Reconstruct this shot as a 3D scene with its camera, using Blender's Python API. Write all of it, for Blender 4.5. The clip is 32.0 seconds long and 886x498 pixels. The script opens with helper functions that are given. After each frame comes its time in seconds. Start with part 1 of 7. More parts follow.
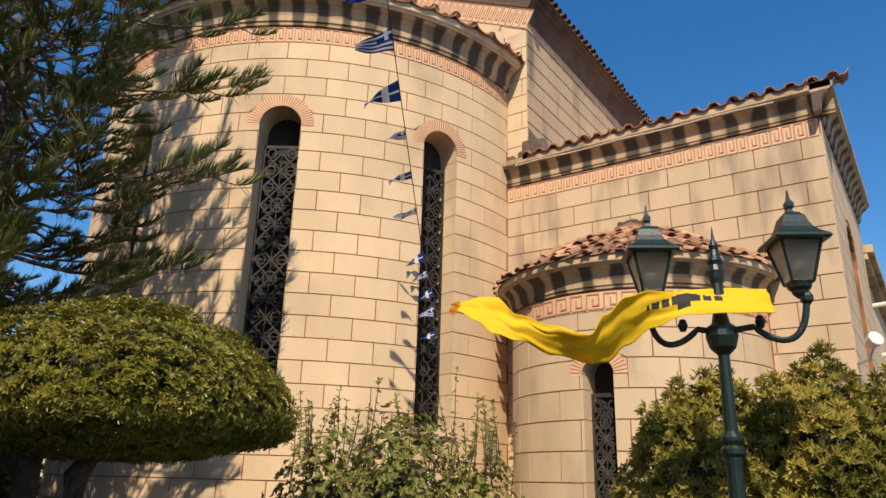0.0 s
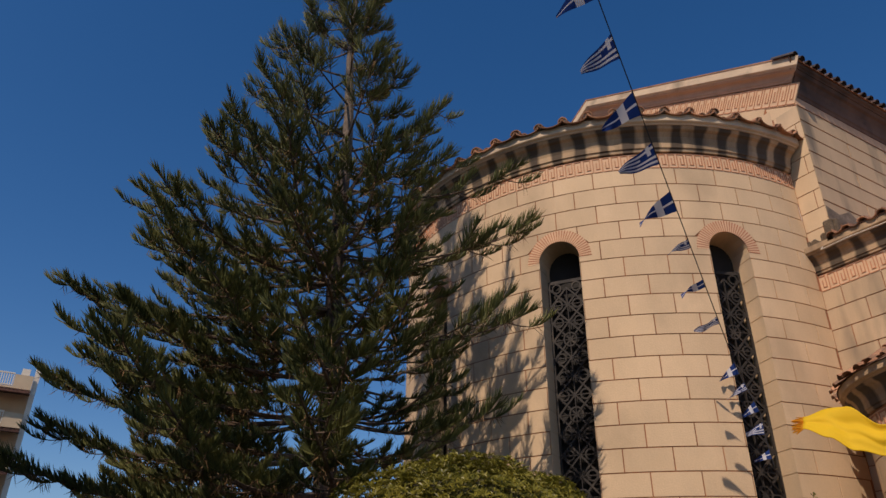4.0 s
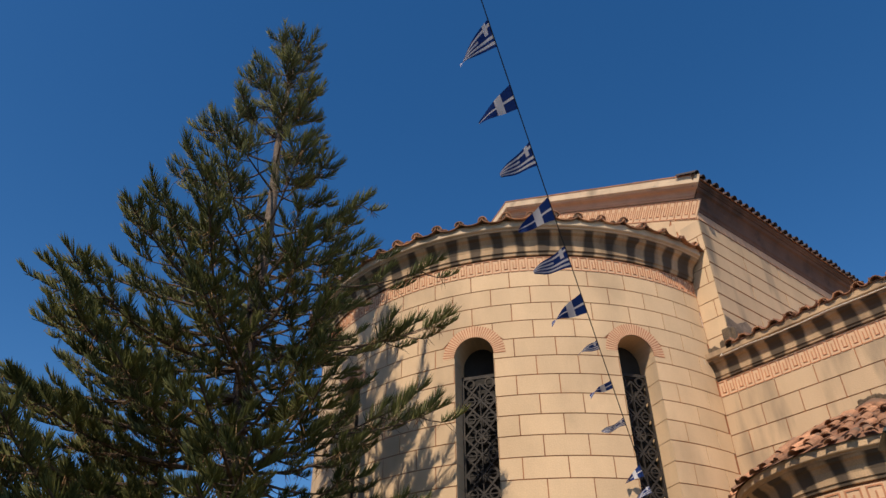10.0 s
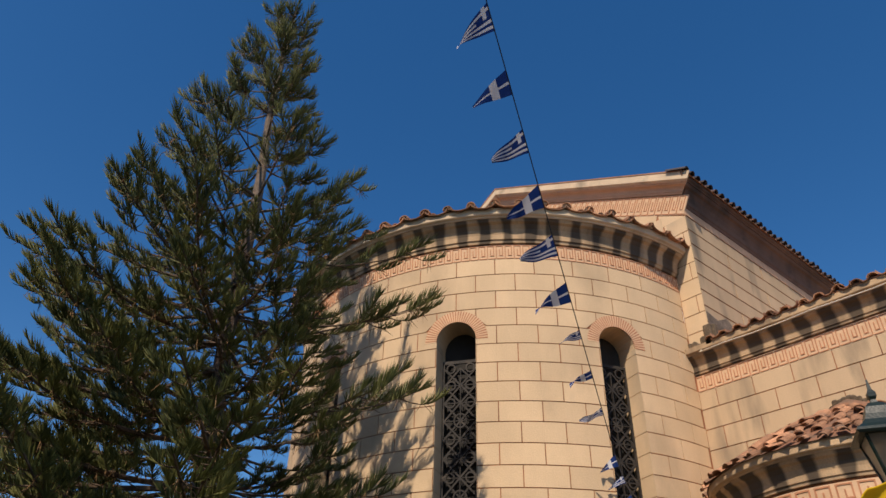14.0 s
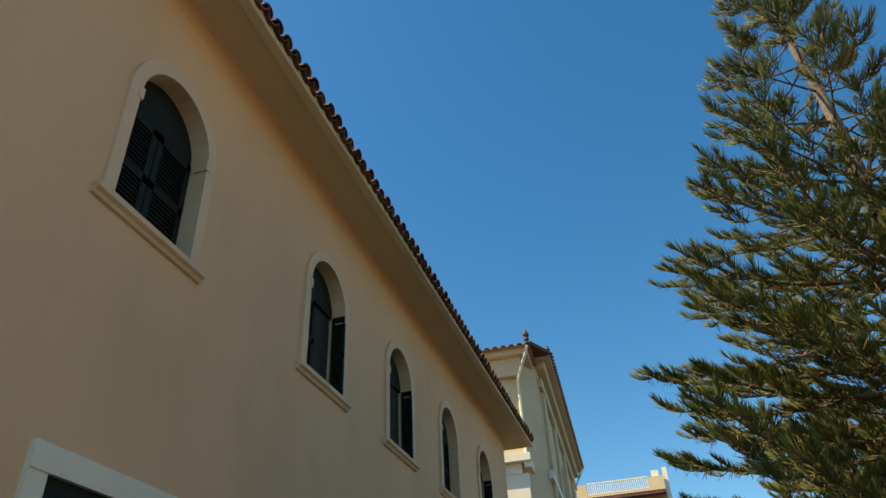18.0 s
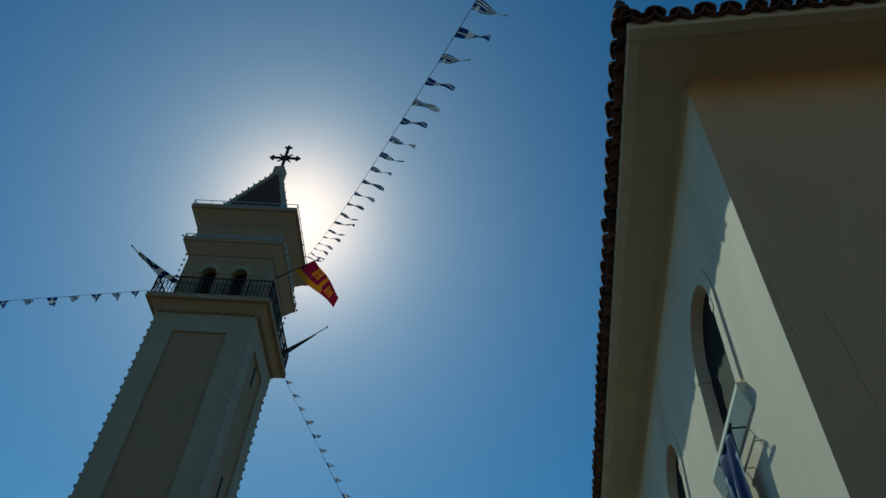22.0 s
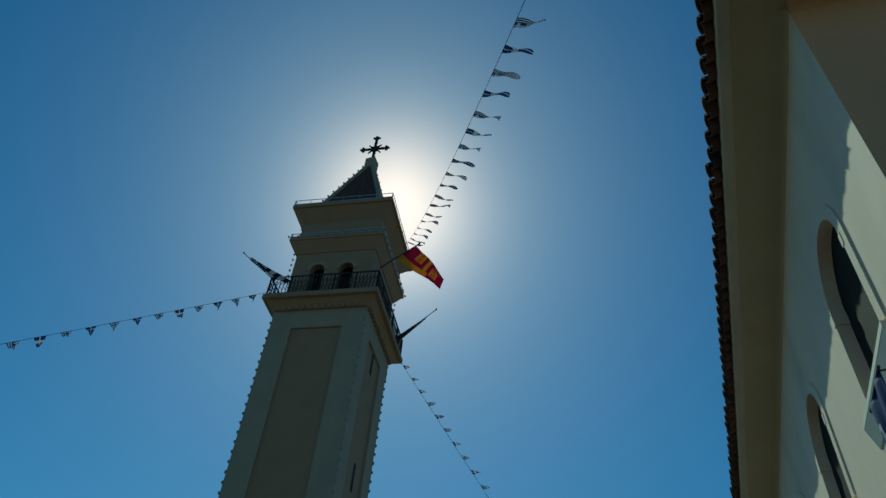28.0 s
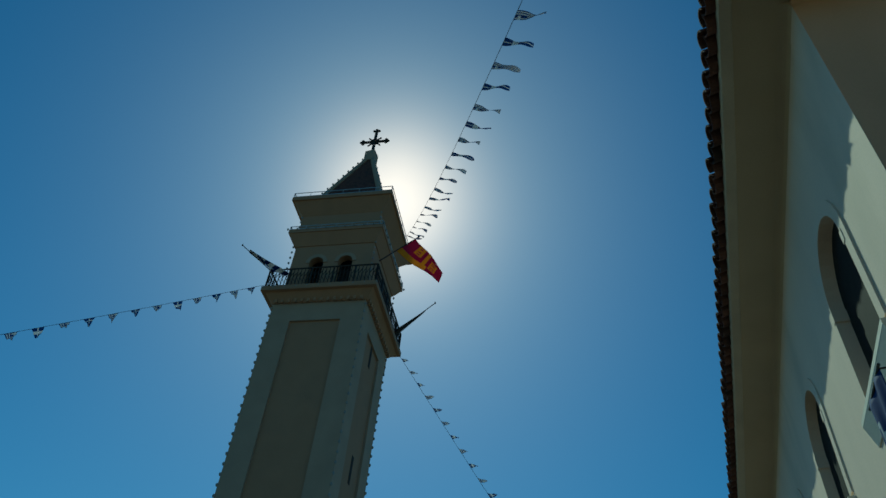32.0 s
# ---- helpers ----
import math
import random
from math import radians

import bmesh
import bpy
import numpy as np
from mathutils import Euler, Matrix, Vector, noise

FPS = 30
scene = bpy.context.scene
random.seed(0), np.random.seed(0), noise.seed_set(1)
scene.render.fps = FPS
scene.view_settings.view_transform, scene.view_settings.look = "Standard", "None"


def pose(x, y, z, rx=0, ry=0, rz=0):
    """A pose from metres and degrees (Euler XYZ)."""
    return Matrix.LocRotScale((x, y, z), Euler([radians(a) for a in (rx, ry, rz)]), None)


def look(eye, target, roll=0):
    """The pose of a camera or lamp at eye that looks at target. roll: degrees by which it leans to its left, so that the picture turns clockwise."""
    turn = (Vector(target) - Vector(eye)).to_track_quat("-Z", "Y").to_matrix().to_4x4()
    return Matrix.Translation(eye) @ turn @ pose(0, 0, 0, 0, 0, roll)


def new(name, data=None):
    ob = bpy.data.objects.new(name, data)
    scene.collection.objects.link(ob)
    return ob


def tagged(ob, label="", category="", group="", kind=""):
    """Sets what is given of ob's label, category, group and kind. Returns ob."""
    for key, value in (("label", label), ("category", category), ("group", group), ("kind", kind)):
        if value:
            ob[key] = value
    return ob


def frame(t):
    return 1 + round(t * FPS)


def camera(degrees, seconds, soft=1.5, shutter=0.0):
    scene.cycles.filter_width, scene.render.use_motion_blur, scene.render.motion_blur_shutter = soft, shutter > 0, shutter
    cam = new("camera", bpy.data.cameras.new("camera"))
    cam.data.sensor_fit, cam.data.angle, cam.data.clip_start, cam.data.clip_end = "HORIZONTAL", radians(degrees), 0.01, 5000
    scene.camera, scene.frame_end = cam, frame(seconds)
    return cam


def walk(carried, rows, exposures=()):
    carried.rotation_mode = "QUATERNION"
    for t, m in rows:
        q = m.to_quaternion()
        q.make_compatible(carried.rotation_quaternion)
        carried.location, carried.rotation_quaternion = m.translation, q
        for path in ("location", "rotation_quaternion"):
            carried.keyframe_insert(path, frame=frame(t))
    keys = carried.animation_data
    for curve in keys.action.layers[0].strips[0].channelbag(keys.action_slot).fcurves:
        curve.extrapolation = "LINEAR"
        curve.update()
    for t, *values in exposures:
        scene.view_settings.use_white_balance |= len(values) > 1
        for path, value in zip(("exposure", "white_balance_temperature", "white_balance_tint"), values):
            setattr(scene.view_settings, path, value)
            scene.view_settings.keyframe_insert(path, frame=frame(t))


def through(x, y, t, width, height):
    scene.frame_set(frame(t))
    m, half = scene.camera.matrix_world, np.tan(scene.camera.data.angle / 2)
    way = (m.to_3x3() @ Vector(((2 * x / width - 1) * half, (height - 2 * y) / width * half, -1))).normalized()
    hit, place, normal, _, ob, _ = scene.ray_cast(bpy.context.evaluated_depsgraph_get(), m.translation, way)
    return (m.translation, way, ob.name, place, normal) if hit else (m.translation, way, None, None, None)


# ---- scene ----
cam = camera(63.58, 32.0, soft=1.5)
# seconds, eye, and turn in degrees
CAM = [
    (0.0, -0.341, 0.040, 1.571, 108.25, -1.50, 34.26), (0.5, -0.409, 0.019, 1.547, 110.30, -0.74, 38.95),
    (1.0, -0.471, 0.014, 1.584, 112.38, -1.43, 42.99), (1.5, -0.469, -0.015, 1.570, 113.42, -0.85, 48.04),
    (2.0, -0.462, -0.011, 1.578, 114.02, -1.20, 50.24), (2.5, -0.444, -0.007, 1.599, 114.21, -0.82, 56.46),
    (3.0, -0.422, -0.019, 1.613, 113.96, -0.44, 58.42), (3.5, -0.422, -0.040, 1.621, 114.52, 0.37, 60.03),
    (4.0, -0.415, -0.020, 1.633, 117.97, -0.33, 58.90), (4.5, -0.395, -0.016, 1.644, 121.90, -0.54, 56.91),
    (6.5, -0.383, -0.044, 1.607, 127.97, -0.10, 53.92), (7.0, -0.375, -0.017, 1.606, 127.90, -0.32, 53.66),
    (7.5, -0.374, -0.037, 1.601, 128.46, -0.58, 53.20), (8.0, -0.367, -0.071, 1.596, 128.74, -0.76, 53.11),
    (8.5, -0.370, -0.085, 1.588, 128.06, -0.23, 53.15), (9.0, -0.366, -0.069, 1.597, 126.54, 0.57, 53.21),
    (9.5, -0.345, -0.049, 1.603, 125.46, 1.07, 53.25), (10.0, -0.344, -0.044, 1.586, 125.36, 0.51, 51.88),
    (10.5, -0.360, -0.059, 1.574, 123.86, 0.68, 52.28), (11.0, -0.392, -0.033, 1.580, 123.54, 1.12, 52.60),
    (11.5, -0.387, -0.002, 1.577, 123.71, 1.03, 51.59), (12.0, -0.355, -0.009, 1.575, 123.66, 1.14, 51.22),
    (12.5, -0.339, -0.042, 1.575, 124.12, 1.21, 51.00), (13.0, -0.340, -0.055, 1.568, 124.88, -0.19, 49.08),
    (13.5, -0.361, -0.054, 1.572, 124.89, -0.64, 48.84), (15.5, -0.377, 0.045, 1.550, 118.49, -0.03, 63.71),
    (16.0, -0.369, 0.063, 1.557, 118.75, 0.74, 75.54), (16.5, -0.375, 0.069, 1.531, 119.80, 1.16, 85.70),
    (17.0, -0.327, 0.003, 1.525, 120.50, 1.61, 92.13), (17.5, -0.290, -0.061, 1.511, 121.25, 2.36, 100.46),
    (18.0, -0.249, -0.074, 1.473, 124.43, 2.51, 107.23), (18.5, -0.194, -0.030, 1.562, 127.39, -0.35, 120.63),
    (19.0, -0.121, 0.034, 1.562, 129.79, -0.84, 129.85), (19.5, -0.112, 0.046, 1.527, 134.36, -0.82, 140.29),
    (20.0, -0.066, 0.084, 1.519, 135.73, -1.70, 150.55), (20.5, -0.008, 0.075, 1.546, 136.29, -1.14, 163.91),
    (21.0, 0.053, 0.036, 1.561, 137.65, -1.19, 171.66), (21.5, 0.115, 0.025, 1.587, 137.87, -1.57, -179.40),
    (22.0, 0.146, -0.032, 1.607, 137.56, -2.84, -173.15), (22.5, 0.150, -0.040, 1.597, 137.31, -3.00, -172.87),
    (23.0, 0.159, -0.041, 1.595, 137.06, -3.17, -172.22), (23.5, 0.163, -0.053, 1.598, 136.98, -3.25, -172.11),
    (24.0, 0.161, -0.068, 1.598, 136.62, -3.41, -172.03), (24.5, 0.157, -0.082, 1.609, 136.20, -3.60, -171.47),
    (26.5, 0.139, -0.134, 1.670, 135.29, -3.53, -168.37), (27.0, 0.149, -0.139, 1.677, 135.62, -3.79, -165.22),
    (27.5, 0.156, -0.155, 1.679, 135.30, -3.76, -163.17), (28.0, 0.152, -0.142, 1.696, 135.01, -3.75, -162.49),
    (28.5, 0.148, -0.154, 1.689, 135.23, -4.12, -162.25), (29.0, 0.151, -0.176, 1.689, 134.56, -3.68, -161.81),
    (29.5, 0.156, -0.166, 1.688, 136.04, -4.44, -163.03), (30.0, 0.151, -0.180, 1.702, 135.61, -4.63, -163.18),
    (30.5, 0.147, -0.186, 1.699, 135.88, -4.65, -163.05), (31.0, 0.150, -0.187, 1.705, 135.41, -4.30, -162.73),
    (31.5, 0.146, -0.188, 1.715, 135.06, -4.18, -163.20), (32.0, 0.147, -0.181, 1.737, 134.51, -3.99, -162.78),
]
EXPO = [(0.0, 0.42, 6750, 12), (1.0, 0.2, 6950, 15), (2.0, 0.02, 7000, 17), (3.0, 0.03, 7000, 17), (4.0, -0.35, 6850, 22), (4.5, -0.3, 6850, 21), (6.5, 0.02, 6850, 17), (15.5, 0.05, 6850, 16), (16.5, 0.5, 7200, 2),
        (17.0, 0.74, 8100, 4), (18.0, 0.86, 8150, 0), (19.0, 0.65, 7500, -1), (20.0, -0.1, 6500, -5), (21.0, -0.85, 5650, -17), (22.0, -0.92, 5500, -27), (27.0, -0.97, 5400, -31), (32.0, -1.02, 5200, -35)]
walk(cam, [(r[0], pose(*r[1:])) for r in CAM], EXPO)

# ---- sky and sun ----
SUN_AZ, SUN_EL = 152.6, 48.5
world = bpy.data.worlds.new("sky")
scene.world = world
world.use_nodes = True
wn = world.node_tree.nodes
sky = wn.new("ShaderNodeTexSky")
sky.sky_type = "NISHITA"
sky.sun_disc = False
sky.sun_elevation, sky.sun_rotation = radians(SUN_EL), radians(SUN_AZ)
sky.air_density, sky.dust_density, sky.ozone_density = 1.0, 0.42, 3.0
wn["Background"].inputs["Strength"].default_value = 0.118
deep = wn.new("ShaderNodeHueSaturation")
deep.inputs["Saturation"].default_value, deep.inputs["Hue"].default_value = 1.34, 0.501
world.node_tree.links.new(sky.outputs[0], deep.inputs["Color"])
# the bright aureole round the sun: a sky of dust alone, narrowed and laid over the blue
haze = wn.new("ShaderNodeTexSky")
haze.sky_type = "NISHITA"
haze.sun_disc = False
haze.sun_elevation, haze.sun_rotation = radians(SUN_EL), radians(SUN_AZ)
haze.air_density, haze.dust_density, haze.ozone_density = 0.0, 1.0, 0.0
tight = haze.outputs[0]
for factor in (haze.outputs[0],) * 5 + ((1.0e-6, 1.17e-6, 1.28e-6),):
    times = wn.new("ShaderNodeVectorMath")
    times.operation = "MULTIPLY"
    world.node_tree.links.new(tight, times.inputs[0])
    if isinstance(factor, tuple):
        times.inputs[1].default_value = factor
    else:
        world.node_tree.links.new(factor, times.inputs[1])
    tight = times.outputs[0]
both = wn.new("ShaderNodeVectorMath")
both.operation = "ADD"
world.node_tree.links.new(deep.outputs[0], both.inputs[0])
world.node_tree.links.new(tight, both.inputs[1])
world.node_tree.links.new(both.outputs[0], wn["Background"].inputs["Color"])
sun = new("sun", bpy.data.lights.new("sun", "SUN"))
sun.data.energy, sun.data.angle, sun.data.color = 4.0, radians(0.53), (1.0, 0.90, 0.75)
SUN_DIR = Vector((math.sin(radians(SUN_AZ)) * math.cos(radians(SUN_EL)), math.cos(radians(SUN_AZ)) * math.cos(radians(SUN_EL)), math.sin(radians(SUN_EL))))
sun.matrix_world = look(SUN_DIR * 60, (0, 0, 0))


# ---- materials ----
def material(name, color, rough=0.8, metal=0.0, scale=6.0, vary=0.15, fine=60.0, bump=0.15, stain=None, stain_amount=0.0,
             stain_scale=1.2, piece=0.0, island=False, stretch=(1, 1, 1), spec=0.5):
    """A two-scale procedural surface: broad blotches, fine grain, relief, stains, and a shift from piece to piece."""
    m = bpy.data.materials.new(name)
    m.use_nodes = True
    n, l = m.node_tree.nodes, m.node_tree.links
    b = n["Principled BSDF"]
    b.inputs["Roughness"].default_value, b.inputs["Metallic"].default_value = rough, metal
    b.inputs["Specular IOR Level"].default_value = spec
    co = n.new("ShaderNodeTexCoord")
    mp = n.new("ShaderNodeMapping")
    mp.inputs["Scale"].default_value = stretch
    geo = n.new("ShaderNodeNewGeometry")
    l.new(geo.outputs["Position"], mp.inputs["Vector"])
    broad, grain = n.new("ShaderNodeTexNoise"), n.new("ShaderNodeTexNoise")
    broad.inputs["Scale"].default_value, grain.inputs["Scale"].default_value = scale, fine
    broad.inputs["Detail"].default_value = 4
    l.new(mp.outputs[0], broad.inputs["Vector"])
    l.new(geo.outputs["Position"], grain.inputs["Vector"])
    ramp = n.new("ShaderNodeMapRange")
    ramp.inputs["From Min"].default_value, ramp.inputs["From Max"].default_value = 0.3, 0.7
    ramp.inputs["To Min"].default_value, ramp.inputs["To Max"].default_value = 1 - vary, 1 + vary
    l.new(broad.outputs["Fac"], ramp.inputs["Value"])
    mul = n.new("ShaderNodeMath")
    mul.operation = "MULTIPLY"
    g2 = n.new("ShaderNodeMapRange")
    g2.inputs["From Min"].default_value, g2.inputs["From Max"].default_value = 0.3, 0.7
    g2.inputs["To Min"].default_value, g2.inputs["To Max"].default_value = 1 - vary * 0.5, 1 + vary * 0.5
    l.new(grain.outputs["Fac"], g2.inputs["Value"])
    l.new(ramp.outputs[0], mul.inputs[0])
    l.new(g2.outputs[0], mul.inputs[1])
    last = mul.outputs[0]
    if piece:
        if island:
            src = geo.outputs["Random Per Island"]
        else:
            src = n.new("ShaderNodeObjectInfo").outputs["Random"]
        pr = n.new("ShaderNodeMapRange")
        pr.inputs["To Min"].default_value, pr.inputs["To Max"].default_value = 1 - piece, 1 + piece
        l.new(src, pr.inputs["Value"])
        m2 = n.new("ShaderNodeMath")
        m2.operation = "MULTIPLY"
        l.new(last, m2.inputs[0])
        l.new(pr.outputs[0], m2.inputs[1])
        last = m2.outputs[0]
    vm = n.new("ShaderNodeVectorMath")
    vm.operation = "SCALE"
    vm.inputs[0].default_value = color
    l.new(last, vm.inputs["Scale"])
    col = vm.outputs[0]
    if stain is not None:
        sn = n.new("ShaderNodeTexNoise")
        sn.inputs["Scale"].default_value, sn.inputs["Detail"].default_value = stain_scale, 5
        l.new(mp.outputs[0], sn.inputs["Vector"])
        sr = n.new("ShaderNodeMapRange")
        sr.inputs["From Min"].default_value, sr.inputs["From Max"].default_value = 0.52, 0.72
        sr.inputs["To Max"].default_value = stain_amount
        l.new(sn.outputs["Fac"], sr.inputs["Value"])
        mx = n.new("ShaderNodeMix")
        mx.data_type = "RGBA"
        l.new(sr.outputs[0], mx.inputs["Factor"])
        l.new(col, mx.inputs["A"])
        mx.inputs["B"].default_value = (*stain, 1)
        col = mx.outputs["Result"]
    l.new(col, b.inputs["Base Color"])
    bp = n.new("ShaderNodeBump")
    bp.inputs["Strength"].default_value, bp.inputs["Distance"].default_value = bump, 0.01
    l.new(grain.outputs["Fac"], bp.inputs["Height"])
    l.new(bp.outputs[0], b.inputs["Normal"])
    return m


def leafy(name, color, color2, rough=0.45, through=0.25, spread=0.35):
    """Foliage: each leaf takes its own tone between two greens and lets some light through."""
    m = bpy.data.materials.new(name)
    m.use_nodes = True
    n, l = m.node_tree.nodes, m.node_tree.links
    b = n["Principled BSDF"]
    b.inputs["Roughness"].default_value = rough
    b.inputs["Specular IOR Level"].default_value = 0.25
    geo = n.new("ShaderNodeNewGeometry")
    noise_t = n.new("ShaderNodeTexNoise")
    noise_t.inputs["Scale"].default_value = 2.2
    l.new(geo.outputs["Position"], noise_t.inputs["Vector"])
    add = n.new("ShaderNodeMath")
    add.operation = "MULTIPLY_ADD"
    add.inputs[1].default_value = 1 - spread
    l.new(geo.outputs["Random Per Island"], add.inputs[0])
    m3 = n.new("ShaderNodeMapRange")
    m3.inputs["From Min"].default_value, m3.inputs["From Max"].default_value = 0.35, 0.65
    m3.inputs["To Max"].default_value = spread
    l.new(noise_t.outputs["Fac"], m3.inputs["Value"])
    l.new(m3.outputs[0], add.inputs[2])
    mx = n.new("ShaderNodeMix")
    mx.data_type = "RGBA"
    mx.inputs["A"].default_value, mx.inputs["B"].default_value = (*color, 1), (*color2, 1)
    l.new(add.outputs[0], mx.inputs["Factor"])
    l.new(mx.outputs["Result"], b.inputs["Base Color"])
    tr = n.new("ShaderNodeBsdfTranslucent")
    l.new(mx.outputs["Result"], tr.inputs["Color"])
    ms = n.new("ShaderNodeMixShader")
    ms.inputs[0].default_value = through
    l.new(b.outputs[0], ms.inputs[1])
    l.new(tr.outputs[0], ms.inputs[2])
    l.new(ms.outputs[0], n["Material Output"].inputs["Surface"])
    return m


def glass(name, color=(0.8, 0.85, 0.85), rough=0.05):
    m = bpy.data.materials.new(name)
    m.use_nodes = True
    b = m.node_tree.nodes["Principled BSDF"]
    b.inputs["Base Color"].default_value = (*color, 1)
    b.inputs["Roughness"].default_value = rough
    b.inputs["Transmission Weight"].default_value = 1.0
    return m


BLOCK = material("painted_block", (0.70, 0.505, 0.30), 0.85, scale=2.0, vary=0.07, fine=55, bump=0.32, stain=(0.36, 0.26, 0.16), stain_amount=0.6, stain_scale=0.9, piece=0.06, stretch=(1, 1, 0.6))
BLOCK_J = material("painted_block_joined", (0.70, 0.505, 0.30), 0.85, scale=2.0, vary=0.07, fine=55, bump=0.32, stain=(0.27, 0.22, 0.16), stain_amount=0.6, stain_scale=0.8, piece=0.06, island=True, stretch=(1, 1, 0.5))
JOINT = material("joint_brown", (0.33, 0.135, 0.06), 0.9, scale=3, vary=0.4)
RENDER = material("cream_render", (0.66, 0.475, 0.28), 0.85, scale=2.0, vary=0.1, stain=(0.25, 0.2, 0.14), stain_amount=0.5)
BRICKRED = material("terracotta_paint", (0.50, 0.185, 0.085), 0.85, scale=4, vary=0.15)
KEYLINE = material("key_line", (0.52, 0.235, 0.12), 0.85, scale=4, vary=0.15)
KEYCREAM = material("cream_line", (0.69, 0.46, 0.275), 0.85, vary=0.08)
CORNICE = material("weathered_cornice", (0.54, 0.37, 0.21), 0.9, scale=3, vary=0.2, stain=(0.09, 0.065, 0.045), stain_amount=0.75, stain_scale=2.2, stretch=(1, 1, 0.25))
BLOCK_W = material("streaked_block", (0.61, 0.44, 0.265), 0.85, scale=2.0, vary=0.08, fine=55, bump=0.32, stain=(0.23, 0.19, 0.14), stain_amount=0.62, stain_scale=1.7, piece=0.06, island=True, stretch=(1, 1, 0.28))
BLOCK_WS = material("streaked_block_single", (0.575, 0.415, 0.25), 0.85, scale=2.0, vary=0.08, fine=55, bump=0.32, stain=(0.20, 0.16, 0.11), stain_amount=0.9, stain_scale=1.9, piece=0.06, stretch=(1, 1, 0.22))
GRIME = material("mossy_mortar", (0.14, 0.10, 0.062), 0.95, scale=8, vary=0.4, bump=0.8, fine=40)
GRIMEPALE = material("damp_plaster", (0.21, 0.16, 0.115), 0.95, scale=5, vary=0.35, bump=0.4, fine=40, stain=(0.07, 0.055, 0.042), stain_amount=0.9, stain_scale=3)
BLOCK_S = material("small_apse_block", (0.61, 0.445, 0.27), 0.85, scale=2.0, vary=0.08, fine=55, bump=0.32, stain=(0.27, 0.22, 0.16), stain_amount=0.75, stain_scale=1.5, piece=0.06, stretch=(1, 1, 0.5))
HAIRLINE = material("crack_brown", (0.46, 0.31, 0.18), 0.95)
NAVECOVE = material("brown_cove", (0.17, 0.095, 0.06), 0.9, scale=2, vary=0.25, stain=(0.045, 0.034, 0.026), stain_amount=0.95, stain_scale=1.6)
RENDERRED = material("salmon_render", (0.60, 0.385, 0.235), 0.85, scale=2, vary=0.1, stain=(0.3, 0.2, 0.13), stain_amount=0.4)
FASCIA = material("pale_fascia", (0.68, 0.52, 0.34), 0.85, scale=2, vary=0.12, stain=(0.2, 0.15, 0.1), stain_amount=0.6, stain_scale=2.2)
TILE = material("clay_tile", (0.33, 0.16, 0.088), 0.85, scale=5, vary=0.3, fine=50, bump=0.3, stain=(0.12, 0.09, 0.065), stain_amount=0.8, stain_scale=3, piece=0.3)
TILE_MIX = material("jumbled_clay_tile", (0.38, 0.19, 0.10), 0.85, scale=5, vary=0.35, fine=50, bump=0.3, stain=(0.13, 0.095, 0.065), stain_amount=0.85, stain_scale=4, piece=0.4)
TILE_DARK = material("dark_clay_tile", (0.125, 0.056, 0.037), 0.9, scale=5, vary=0.3, fine=50, bump=0.3, stain=(0.03, 0.025, 0.022), stain_amount=0.8, stain_scale=3, piece=0.3)
TILE_GREY = material("lichened_tile", (0.06, 0.05, 0.05), 0.9, scale=5, vary=0.3, fine=50, bump=0.3, stain=(0.12, 0.06, 0.04), stain_amount=0.6, stain_scale=3, piece=0.3)
IRON = material("dark_iron", (0.035, 0.03, 0.025), 0.7, 0.2, vary=0.3, stain=(0.11, 0.085, 0.06), stain_amount=0.4, stain_scale=6)
# near-black that stands in for the dark of unlit hollows
UNLIT_INSIDE = material("unlit_inside", (0.03, 0.028, 0.025), 0.9, vary=0.2)
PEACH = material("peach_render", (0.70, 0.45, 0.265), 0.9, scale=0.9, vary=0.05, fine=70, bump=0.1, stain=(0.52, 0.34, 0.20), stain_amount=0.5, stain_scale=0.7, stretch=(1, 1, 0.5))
SURROUND = material("pale_surround", (0.68, 0.49, 0.325), 0.8, scale=2, vary=0.06, stain=(0.45, 0.38, 0.3), stain_amount=0.25)
WHITE = material("white_paint", (0.78, 0.71, 0.57), 0.7, scale=2, vary=0.05, stain=(0.55, 0.5, 0.42), stain_amount=0.25, stain_scale=1.4, stretch=(1, 1, 0.3))
SOFFIT = material("soffit_cream", (0.61, 0.475, 0.305), 0.9, scale=1, vary=0.06, stain=(0.45, 0.33, 0.2), stain_amount=0.3, stain_scale=0.8)
# brown leaf taken near black to carry the shade of the window opening
SHADELEAF = material("shade_dark_shutter", (0.022, 0.019, 0.016), 0.85, scale=6, vary=0.2, spec=0.15)
EAVEBOARD = material("eave_board", (0.66, 0.55, 0.40), 0.85, scale=2, vary=0.08, stain=(0.4, 0.32, 0.22), stain_amount=0.3)
SHUTTER = material("dark_green_shutter", (0.012, 0.016, 0.012), 0.7, vary=0.25, scale=8, spec=0.2)
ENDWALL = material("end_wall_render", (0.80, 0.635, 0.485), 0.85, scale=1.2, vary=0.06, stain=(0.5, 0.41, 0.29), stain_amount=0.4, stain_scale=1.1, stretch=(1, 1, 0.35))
PAVING = material("paving", (0.085, 0.078, 0.068), 0.9, scale=1.5, vary=0.15)
BARK = material("bark", (0.13, 0.09, 0.06), 0.95, scale=12, vary=0.35, bump=0.6, fine=30)
# bark in a darker and a paler copy, with shade and sun in the colour
BARK_SHADED = material("shaded_bark", (0.075, 0.052, 0.038), 0.95, scale=12, vary=0.4, bump=0.7, fine=30)
BARK_SUNLIT = material("sunlit_bark", (0.17, 0.13, 0.095), 0.95, scale=12, vary=0.3, bump=0.6, fine=30)
